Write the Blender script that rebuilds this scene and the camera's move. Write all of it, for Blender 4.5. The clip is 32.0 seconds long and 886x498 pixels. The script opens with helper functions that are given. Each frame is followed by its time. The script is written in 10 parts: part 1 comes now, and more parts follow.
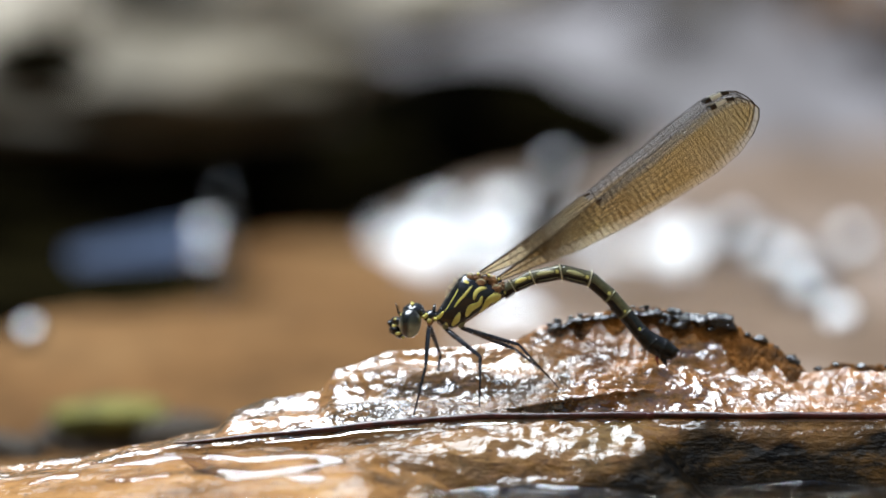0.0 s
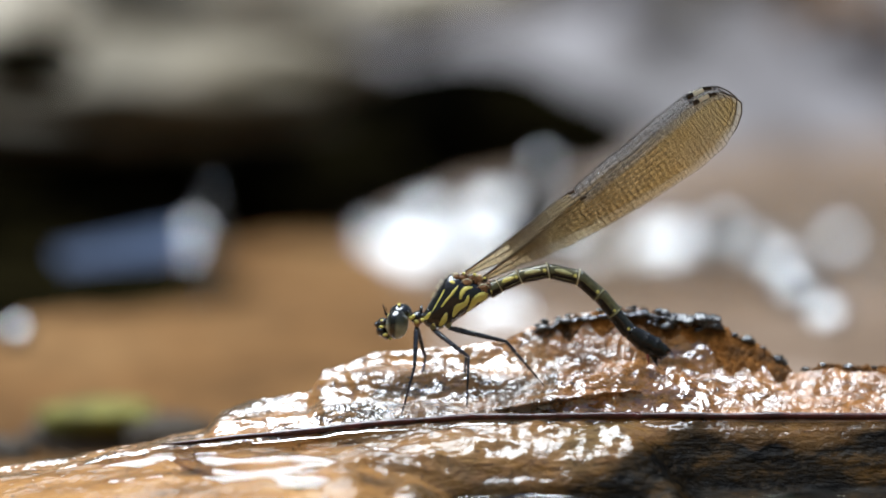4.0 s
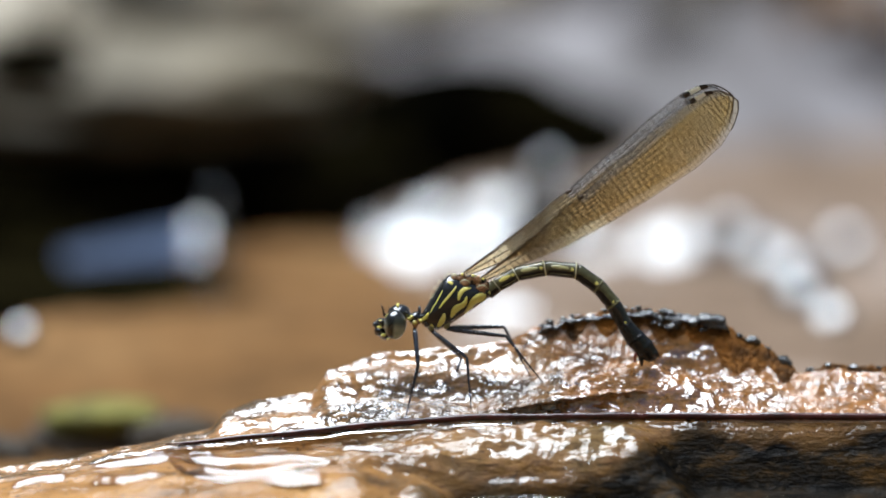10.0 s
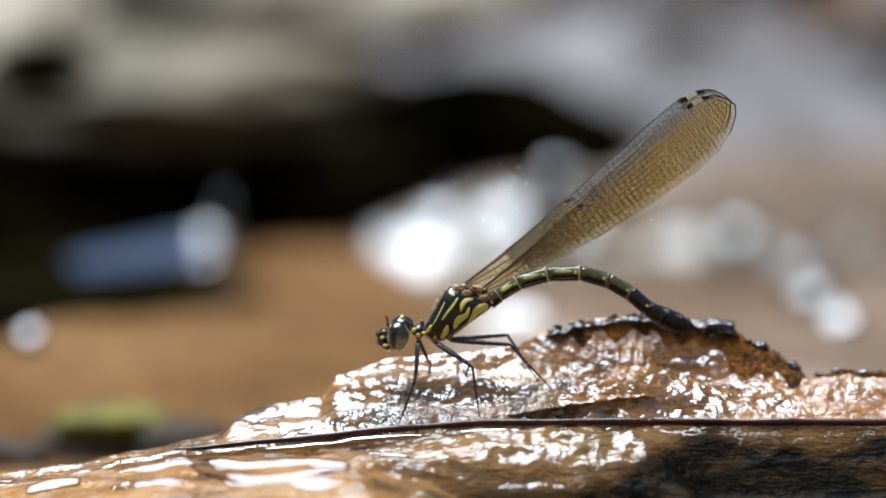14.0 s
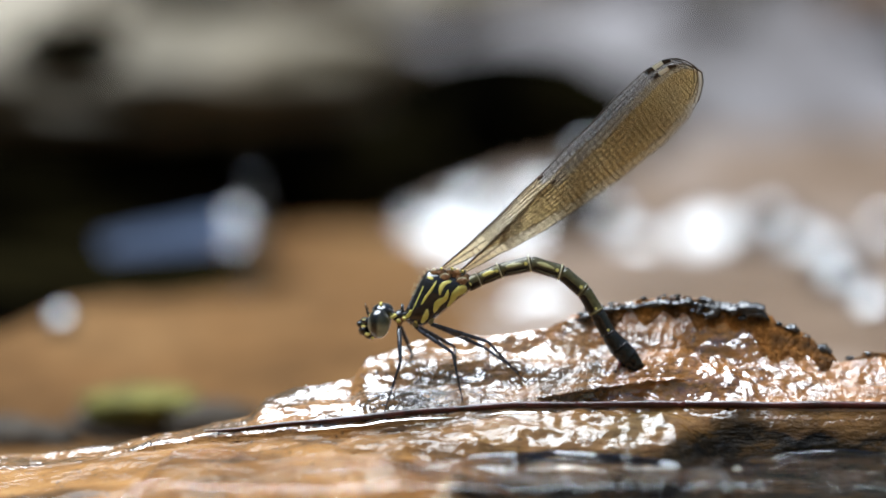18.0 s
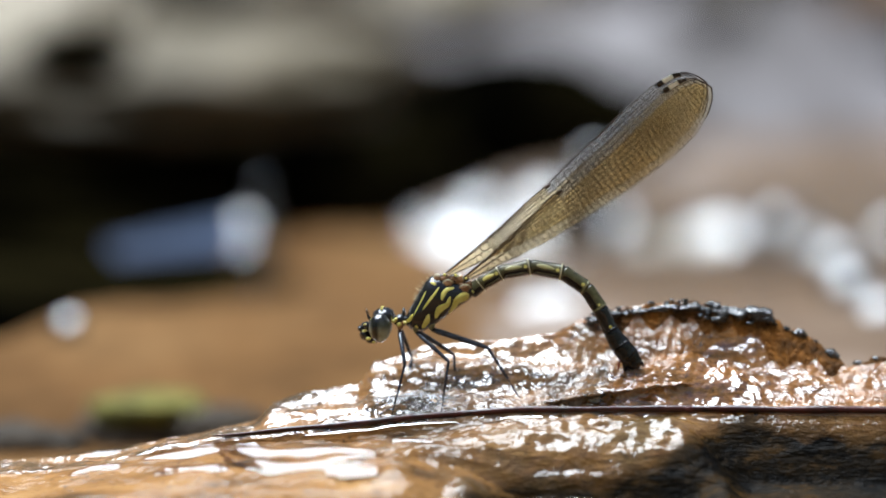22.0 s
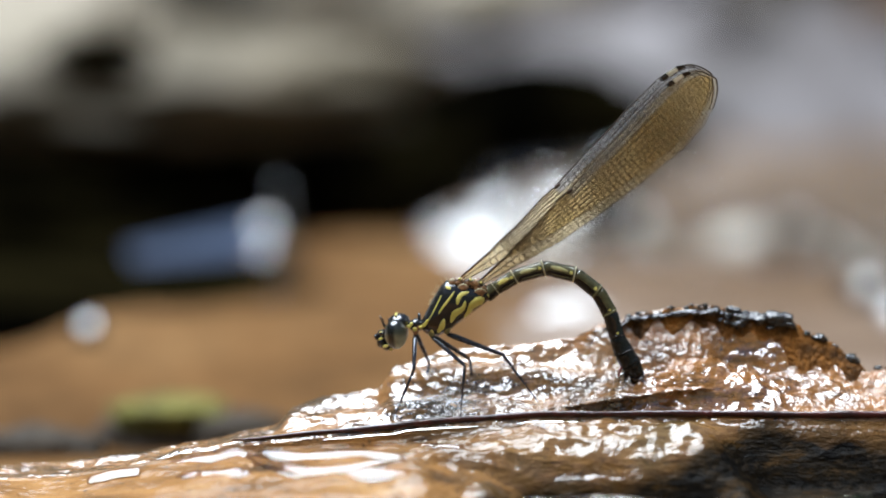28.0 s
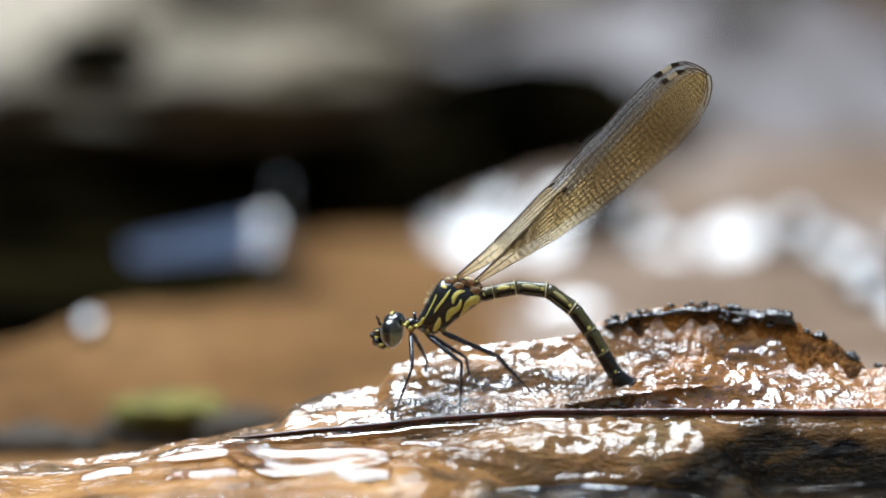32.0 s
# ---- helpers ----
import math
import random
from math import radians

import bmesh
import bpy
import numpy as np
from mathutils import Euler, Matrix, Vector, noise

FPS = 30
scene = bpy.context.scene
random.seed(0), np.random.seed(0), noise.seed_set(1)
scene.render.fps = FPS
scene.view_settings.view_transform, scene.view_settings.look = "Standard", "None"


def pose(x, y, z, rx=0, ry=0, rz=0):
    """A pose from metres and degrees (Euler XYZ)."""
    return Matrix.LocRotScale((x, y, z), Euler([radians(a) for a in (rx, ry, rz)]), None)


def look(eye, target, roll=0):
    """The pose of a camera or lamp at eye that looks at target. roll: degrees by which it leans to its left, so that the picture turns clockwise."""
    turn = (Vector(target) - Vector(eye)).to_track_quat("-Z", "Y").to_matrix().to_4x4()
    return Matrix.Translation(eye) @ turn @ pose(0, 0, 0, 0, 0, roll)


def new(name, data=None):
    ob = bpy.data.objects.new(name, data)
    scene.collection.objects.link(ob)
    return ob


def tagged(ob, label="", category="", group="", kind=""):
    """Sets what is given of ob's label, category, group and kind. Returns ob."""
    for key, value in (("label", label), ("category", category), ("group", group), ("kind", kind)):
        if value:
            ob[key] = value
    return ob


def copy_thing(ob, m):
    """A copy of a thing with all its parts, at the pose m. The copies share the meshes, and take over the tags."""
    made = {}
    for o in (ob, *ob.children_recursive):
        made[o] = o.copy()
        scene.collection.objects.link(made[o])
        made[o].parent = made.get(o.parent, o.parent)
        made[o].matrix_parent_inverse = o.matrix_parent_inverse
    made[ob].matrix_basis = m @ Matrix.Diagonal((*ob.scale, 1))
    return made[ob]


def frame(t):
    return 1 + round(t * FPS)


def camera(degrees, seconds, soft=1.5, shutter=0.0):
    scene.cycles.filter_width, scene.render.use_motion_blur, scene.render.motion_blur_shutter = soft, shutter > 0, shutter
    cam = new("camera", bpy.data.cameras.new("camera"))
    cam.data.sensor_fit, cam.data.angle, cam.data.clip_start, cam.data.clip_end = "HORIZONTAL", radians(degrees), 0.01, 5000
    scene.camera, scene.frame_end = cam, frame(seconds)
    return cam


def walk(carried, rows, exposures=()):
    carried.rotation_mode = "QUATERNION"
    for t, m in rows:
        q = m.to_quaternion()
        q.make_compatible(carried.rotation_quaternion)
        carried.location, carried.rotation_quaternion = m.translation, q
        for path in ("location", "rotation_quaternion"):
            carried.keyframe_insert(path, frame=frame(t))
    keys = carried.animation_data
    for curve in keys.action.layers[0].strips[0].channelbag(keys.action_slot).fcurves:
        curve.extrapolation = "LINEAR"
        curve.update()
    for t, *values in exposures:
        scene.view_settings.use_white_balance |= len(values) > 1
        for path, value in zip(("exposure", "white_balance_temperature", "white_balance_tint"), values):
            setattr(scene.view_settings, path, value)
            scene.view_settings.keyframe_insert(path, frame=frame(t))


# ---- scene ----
MM = 0.001
EYE_Y, EYE_Z = -0.1623, 0.02298
cam = camera(24.0, 32.0, soft=1.8, shutter=0.5)
cam.data.dof.use_dof = True
cam.data.dof.focus_distance = 0.1632
cam.data.dof.aperture_fstop = 10.5
cam.data.dof.aperture_blades = 0
walk(cam, [(t, pose(0, EYE_Y, EYE_Z, 90 + tilt, 0, turn)) for t, tilt, turn in (
    (0, -2.548, 0.143), (0.5, -2.477, 0.166), (1, -2.429, 0.023), (1.5, -2.31, 0.071), (2, -2.452, -0.047), (2.5, -2.5, 0.023),
    (3, -2.523, -0.047), (3.5, -2.523, -0.143), (5.5, -2.571, -0.238), (6, -2.5, -0.118), (6.5, -2.548, 0.023), (7, -2.523, -0.047),
    (7.5, -2.571, -0.095), (8, -2.595, -0.118), (8.5, -2.571, -0.071), (9, -2.5, 0), (9.5, -2.477, -0.023), (10, -2.523, -0.071),
    (10.5, -2.523, -0.071), (11, -2.571, -0.047), (11.5, -2.595, 0.071), (12, -2.523, 0.071), (12.5, -2.452, 0), (13, -2.405, 0.12),
    (13.5, -2.405, 0.143), (14, -2.382, 0.166), (14.5, -2.382, -0.047), (16.5, -2.5, 0.217), (17, -2.547, 0.699), (17.5, -2.671, 0.885),
    (18, -2.857, 0.994), (18.5, -2.857, 1.211), (19, -2.857, 1.289), (19.5, -2.826, 1.149), (20, -2.764, 1.056), (20.5, -2.733, 0.901),
    (21, -2.717, 1.025), (21.5, -2.764, 0.979), (22, -2.733, 1.196), (22.5, -2.686, 1.429), (23, -2.717, 1.46), (23.5, -2.811, 1.615),
    (24, -2.826, 1.755), (24.5, -2.811, 1.832), (25, -2.826, 1.755), (25.5, -2.78, 1.693), (27.5, -2.609, 1.755), (28, -2.609, 1.739),
    (28.5, -2.609, 1.662), (29, -2.64, 1.646), (29.5, -2.686, 1.693), (30, -2.562, 1.708), (30.5, -2.562, 1.786), (31, -2.686, 1.739),
    (31.5, -2.826, 1.693), (32, -2.671, 1.739))], exposures=((0.0, 1.0), (32.0, 1.0)))

# ---- world and light ----
SUN_TURN, SUN_RISE = -58.0, 74.0      # degrees: from straight ahead to the left, and up
world = bpy.data.worlds.new("world")
scene.world = world
world.use_nodes = True
wn = world.node_tree.nodes
sky = wn.new("ShaderNodeTexSky")
sky.sky_type = "NISHITA"
sky.sun_disc = False
sky.dust_density = 1.0
sky.sun_elevation = radians(SUN_RISE)
sky.sun_rotation = radians(SUN_TURN)
wn["Background"].inputs["Strength"].default_value = 0.05
world.node_tree.links.new(sky.outputs[0], wn["Background"].inputs["Color"])
sun_dir = Vector((math.sin(radians(SUN_TURN)) * math.cos(radians(SUN_RISE)),
                  math.cos(radians(SUN_TURN)) * math.cos(radians(SUN_RISE)), math.sin(radians(SUN_RISE))))
lamp = bpy.data.lights.new("sun", "SUN")
lamp.energy, lamp.angle, lamp.color = 5.0, radians(50), (0.83, 0.915, 0.998)
sun = new("sun", lamp)
sun.matrix_world = look(sun_dir, (0, 0, 0))


# ---- materials ----
class Mat:
    """A small builder for node materials."""

    def __init__(self, name):
        self.m = bpy.data.materials.new(name)
        self.m.use_nodes = True
        self.t = self.m.node_tree
        self.b = self.t.nodes["Principled BSDF"]
        self.co = self.t.nodes.new("ShaderNodeTexCoord").outputs["Object"]

    def link(self, a, b):
        self.t.links.new(a, b)

    def put(self, **kw):
        for k, v in kw.items():
            self.b.inputs[k.replace("_", " ")].default_value = v
        return self

    def noise(self, scale, detail=4, rough=0.55, stretch=None, kind="ShaderNodeTexNoise"):
        n = self.t.nodes.new(kind)
        n.inputs["Scale"].default_value = scale
        if kind == "ShaderNodeTexNoise":
            n.inputs["Detail"].default_value, n.inputs["Roughness"].default_value = detail, rough
        src = self.co
        if stretch:
            mp = self.t.nodes.new("ShaderNodeMapping")
            mp.inputs["Scale"].default_value = stretch
            self.link(src, mp.inputs["Vector"])
            src = mp.outputs[0]
        self.link(src, n.inputs["Vector"])
        return n.outputs[0]

    def ramp(self, fac, stops):
        r = self.t.nodes.new("ShaderNodeValToRGB")
        e = r.color_ramp.elements
        while len(e) < len(stops):
            e.new(0.5)
        for el, (p, c) in zip(e, stops):
            el.position, el.color = p, (*c, 1) if len(c) == 3 else c
        self.link(fac, r.inputs[0])
        return r.outputs[0]

    def mix(self, fac, a, b, mode="MIX"):
        n = self.t.nodes.new("ShaderNodeMix")
        n.data_type, n.blend_type = "RGBA", mode
        for sock, v in ((n.inputs[0], fac), (n.inputs[6], a), (n.inputs[7], b)):
            if hasattr(v, "is_linked"):
                self.link(v, sock)
            elif isinstance(v, float):
                sock.default_value = v
            else:
                sock.default_value = (*v, 1)
        return n.outputs[2]

    def color(self, sock):
        self.link(sock, self.b.inputs["Base Color"])
        return self

    def rough(self, fac, lo, hi):
        r = self.t.nodes.new("ShaderNodeMapRange")
        r.inputs[3].default_value, r.inputs[4].default_value = lo, hi
        self.link(fac, r.inputs[0])
        self.link(r.outputs[0], self.b.inputs["Roughness"])
        return self

    def total(self, *pairs):
        """The weighted sum of some heights."""
        out = None
        for sock, weight in pairs:
            n = self.t.nodes.new("ShaderNodeMath")
            n.operation = "MULTIPLY_ADD"
            self.link(sock, n.inputs[0])
            n.inputs[1].default_value = weight
            n.inputs[2].default_value = 0.0
            if out:
                self.link(out, n.inputs[2])
            out = n.outputs[0]
        return out

    def bump(self, fac, dist, strength=1.0, coat=False):
        n = self.t.nodes.new("ShaderNodeBump")
        n.inputs["Distance"].default_value, n.inputs["Strength"].default_value = dist, strength
        self.link(fac, n.inputs["Height"])
        self.link(n.outputs[0], self.b.inputs["Normal"])
        if coat:
            self.link(n.outputs[0], self.b.inputs["Coat Normal"])
        return self


def wet_wood(name, gloss, relief, dull, rot_shade=None, hump=None):
    """Soaked ochre wood under a film of water. hump: where along the log the bare orange wood begins."""
    k = Mat(name)
    sep = k.t.nodes.new("ShaderNodeSeparateXYZ")
    k.link(k.co, sep.inputs[0])
    big = k.noise(120, 4)
    grain = k.noise(380, 6, 0.65, (0.30, 1.3, 1.3))
    specks = k.noise(1500, 4, 0.6)
    c1 = k.ramp(grain, [(0.30, (0.012, 0.007, 0.003)), (0.42, (0.07, 0.036, 0.011)), (0.55, (0.18, 0.09, 0.027)), (0.75, (0.30, 0.175, 0.07))])
    c2 = k.ramp(big, [(0.34, (0.022, 0.015, 0.005)), (0.43, (0.075, 0.042, 0.011)), (0.51, (0.24, 0.105, 0.023)), (0.60, (0.23, 0.12, 0.040)), (0.70, (0.12, 0.078, 0.024))])
    col = k.mix(0.55, c1, c2)
    if hump:
        tan = k.ramp(k.noise(260, 5, 0.65, (0.5, 1, 1)), [(0.34, (0.02, 0.012, 0.005)), (0.44, (0.10, 0.05, 0.014)), (0.54, (0.36, 0.16, 0.045)), (0.72, (0.46, 0.25, 0.09))])
        col = k.mix(0.62, col, tan)
        # raw rusty orange wood on the drier hump, with ragged borders
        raw = k.ramp(k.noise(520, 5, 0.7, (0.7, 1, 1)), [(0.30, (0.04, 0.014, 0.003)), (0.45, (0.20, 0.075, 0.012)), (0.60, (0.38, 0.15, 0.032)), (0.75, (0.46, 0.23, 0.075))])
        where = k.ramp(k.total((sep.outputs[0], 1 / 0.05), (sep.outputs[2], 1 / 0.02), (k.noise(170, 4), 0.9)), [(hump[0], (0, 0, 0)), (hump[1], (0.75, 0.75, 0.75))])
        col = k.mix(where, col, raw)
    if rot_shade:
        # a decayed stretch with ragged borders, the shade of its recess painted in black
        reach = k.ramp(k.total((sep.outputs[0], 1 / 0.06), (sep.outputs[2], -1 / 0.008), (k.noise(160, 5, 0.6, (0.5, 1, 1)), 0.9)), [(rot_shade[0], (0, 0, 0)), (rot_shade[1], (1, 1, 1))])
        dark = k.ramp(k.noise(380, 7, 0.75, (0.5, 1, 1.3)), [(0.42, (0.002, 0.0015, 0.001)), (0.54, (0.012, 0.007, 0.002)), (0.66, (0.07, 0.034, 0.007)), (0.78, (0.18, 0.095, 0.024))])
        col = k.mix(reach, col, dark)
        # the shelf lies silted and dull; the knob is polished by the water; the decayed end is soft
        ochre = k.ramp(k.noise(300, 5, 0.6, (0.35, 1, 1)), [(0.34, (0.06, 0.028, 0.008)), (0.48, (0.25, 0.115, 0.032)), (0.62, (0.35, 0.175, 0.056)), (0.75, (0.42, 0.25, 0.10))])
        low = k.ramp(k.total((sep.outputs[0], -1 / 0.05), (k.noise(140, 4), 0.5)), [(0.22, (0, 0, 0)), (0.42, (0.9, 0.9, 0.9))])
        col = k.mix(low, col, ochre)
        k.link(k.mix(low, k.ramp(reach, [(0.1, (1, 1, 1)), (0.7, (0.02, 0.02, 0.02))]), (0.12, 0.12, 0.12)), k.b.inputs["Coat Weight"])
    col = k.mix(k.ramp(specks, [(0.30, (0.75, 0.75, 0.75)), (0.42, (0, 0, 0))]), col, (0.04, 0.024, 0.01))
    k.color(col)
    k.put(Roughness=0.55, Specular_IOR_Level=0.08, Coat_Weight=1.0, Coat_IOR=gloss)
    # where the film is thick it lies smooth, where it is thin it follows the pores
    film = k.ramp(k.total((k.noise(95, 3), 1.0), (sep.outputs[0], -1 / 0.16)), [(0.35, (0, 0, 0)), (0.54, (1, 1, 1))])
    cr = k.t.nodes.new("ShaderNodeMapRange")
    cr.inputs[3].default_value, cr.inputs[4].default_value = dull, 0.4 * dull
    k.link(film, cr.inputs[0])
    k.link(cr.outputs[0], k.b.inputs["Coat Roughness"])
    pores = k.noise(2300, 3, 0.6, (0.7, 1, 1))
    beads = k.noise(1350, 2, 0.5, (0.8, 1.0, 0.8))
    wide = k.noise(330, 2, 0.45, (0.5, 1.0, 1.0))
    rough_h = k.total((pores, 0.00032 * relief), (beads, 0.0012 * relief), (wide, 0.0026 * relief))
    smooth_h = k.total((beads, 0.0003 * relief), (wide, 0.0016 * relief))
    n1 = k.t.nodes.new("ShaderNodeBump")
    n1.inputs["Distance"].default_value = 1.0
    k.link(k.mix(film, rough_h, smooth_h), n1.inputs["Height"])
    n2 = k.t.nodes.new("ShaderNodeBump")
    n2.inputs["Distance"].default_value = 1.0
    k.link(k.total((pores, 0.0002), (grain, 0.0007)), n2.inputs["Height"])
    k.link(n1.outputs[0], k.b.inputs["Coat Normal"])
    k.link(n2.outputs[0], k.b.inputs["Normal"])
    return k.m


def dark_bark():
    k = Mat("dark_bark")
    k.color(k.ramp(k.noise(900, 5), [(0.35, (0.003, 0.003, 0.003)), (0.65, (0.012, 0.010, 0.008)), (0.8, (0.05, 0.028, 0.014))]))
    k.put(Roughness=0.45, Specular_IOR_Level=0.2, Coat_Weight=1.0, Coat_Roughness=0.1, Coat_IOR=1.8)
    k.bump(k.noise(1500, 3), 0.0005, 1.0, coat=True)
    return k.m


def water_skin(name, bumps, ior=1.6):
    k = Mat(name)
    t = k.t
    t.nodes.remove(k.b)
    out = t.nodes["Material Output"]
    glass = t.nodes.new("ShaderNodeBsdfGlossy")
    glass.inputs["Roughness"].default_value = 0.04
    clear = t.nodes.new("ShaderNodeBsdfTransparent")
    clear.inputs["Color"].default_value = (0.96, 0.93, 0.87, 1)
    fres = t.nodes.new("ShaderNodeFresnel")
    fres.inputs["IOR"].default_value = ior
    mixer = t.nodes.new("ShaderNodeMixShader")
    bump = t.nodes.new("ShaderNodeBump")
    bump.inputs["Distance"].default_value, bump.inputs["Strength"].default_value = bumps[1], 1.0
    k.link(k.noise(bumps[0], 2, 0.4, (1.0, 1.8, 1.0)), bump.inputs["Height"])
    k.link(bump.outputs[0], glass.inputs["Normal"])
    k.link(bump.outputs[0], fres.inputs["Normal"])
    k.link(fres.outputs[0], mixer.inputs[0])
    k.link(clear.outputs[0], mixer.inputs[1])
    k.link(glass.outputs[0], mixer.inputs[2])
    k.link(mixer.outputs[0], out.inputs["Surface"])
    return k.m


def rock_mat(name, cols, wet=0.0, scale=40.0, rough=(0.5, 0.9), spec=0.3):
    k = Mat(name)
    n1, n2 = k.noise(scale, 5), k.noise(scale * 7, 4)
    a = k.ramp(n1, [(0.3, cols[0]), (0.5, cols[1]), (0.7, cols[2])])
    k.color(k.mix(k.ramp(n2, [(0.35, (0, 0, 0)), (0.7, (0.5, 0.5, 0.5))]), a, cols[0]))
    k.rough(n2, *rough)
    k.put(Coat_Weight=wet, Coat_Roughness=0.06, Specular_IOR_Level=spec)
    k.bump(n2, 0.002, 0.6)
    return k.m


def skin(name, lo, hi, rough=0.3, scale=1800.0, coat=0.3, bump=0.000008):
    """Insect cuticle: two close tones, fine relief, some gloss."""
    k = Mat(name)
    n = k.noise(scale, 4)
    k.color(k.ramp(n, [(0.3, lo), (0.7, hi)]))
    k.put(Roughness=rough, Specular_IOR_Level=0.3, Coat_Weight=coat, Coat_Roughness=0.12)
    k.bump(k.noise(scale * 3, 3), bump, 1.0)
    return k.m


def eye_mat():
    k = Mat("eye")
    sep = k.t.nodes.new("ShaderNodeSeparateXYZ")
    k.link(k.co, sep.inputs[0])
    mr = k.t.nodes.new("ShaderNodeMapRange")
    mr.inputs[1].default_value, mr.inputs[2].default_value = -0.0011, 0.0011
    k.link(sep.outputs[2], mr.inputs[0])
    c = k.ramp(mr.outputs[0], [(0.0, (0.34, 0.34, 0.22)), (0.40, (0.29, 0.285, 0.18)), (0.60, (0.05, 0.05, 0.035)), (0.75, (0.006, 0.005, 0.004))])
    mx = k.t.nodes.new("ShaderNodeMapRange")
    mx.inputs[1].default_value, mx.inputs[2].default_value = -0.0009, 0.0009
    k.link(sep.outputs[0], mx.inputs[0])
    band = k.ramp(mx.outputs[0], [(0.10, (0.2, 0.2, 0.2)), (0.22, (0.95, 0.95, 0.95)), (0.40, (0.95, 0.95, 0.95)), (0.52, (0, 0, 0))])
    k.color(k.mix(band, k.mix(k.ramp(k.noise(1300, 3), [(0.35, (0, 0, 0)), (0.65, (0.5, 0.5, 0.5))]), c, (0.06, 0.06, 0.04)), (0.006, 0.006, 0.005)))
    k.put(Roughness=0.3, Coat_Weight=1.0, Coat_Roughness=0.10, Coat_IOR=1.6, Specular_IOR_Level=0.08)
    k.bump(k.noise(14000, 1, 0.5, None, "ShaderNodeTexVoronoi"), 0.00001, 0.5)
    return k.m


def membrane_mat(name, thin, thick, through_c, front_c, share):
    k = Mat(name)
    t = k.t
    t.nodes.remove(k.b)
    tint = k.noise(260, 3)
    clear = t.nodes.new("ShaderNodeBsdfTransparent")
    k.link(k.ramp(tint, [(0.3, thin), (0.7, thick)]), clear.inputs[0])
    body = t.nodes.new("ShaderNodeBsdfTranslucent")
    body.inputs[0].default_value = (*through_c, 1)
    front = t.nodes.new("ShaderNodeBsdfDiffuse")
    front.inputs[0].default_value = (*front_c, 1)
    gloss = t.nodes.new("ShaderNodeBsdfGlossy")
    gloss.inputs["Roughness"].default_value = 0.18
    bump = t.nodes.new("ShaderNodeBump")
    bump.inputs["Distance"].default_value = 0.0002
    k.link(k.noise(900, 2), bump.inputs["Height"])
    k.link(bump.outputs[0], gloss.inputs["Normal"])
    facing = t.nodes.new("ShaderNodeLayerWeight")
    power = t.nodes.new("ShaderNodeMath")
    power.operation, power.inputs[1].default_value = "POWER", 4.0
    k.link(facing.outputs["Facing"], power.inputs[0])
    fres = t.nodes.new("ShaderNodeMapRange")
    fres.inputs[3].default_value, fres.inputs[4].default_value = 0.035, 0.4
    k.link(power.outputs[0], fres.inputs[0])
    add = []
    for fac, a, b in ((0.5, body, front), (share, clear, None), (fres, None, gloss)):
        n = t.nodes.new("ShaderNodeMixShader")
        if fac is fres:
            k.link(fres.outputs[0], n.inputs[0])
        else:
            n.inputs[0].default_value = fac
        k.link((a or add[-1]).outputs[0], n.inputs[1])
        k.link((b or add[-1]).outputs[0], n.inputs[2])
        add.append(n)
    k.link(add[-1].outputs[0], t.nodes["Material Output"].inputs["Surface"])
    return k.m


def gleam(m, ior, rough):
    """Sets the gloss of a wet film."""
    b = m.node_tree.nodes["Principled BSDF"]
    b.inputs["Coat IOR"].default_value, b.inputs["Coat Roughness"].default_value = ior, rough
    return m


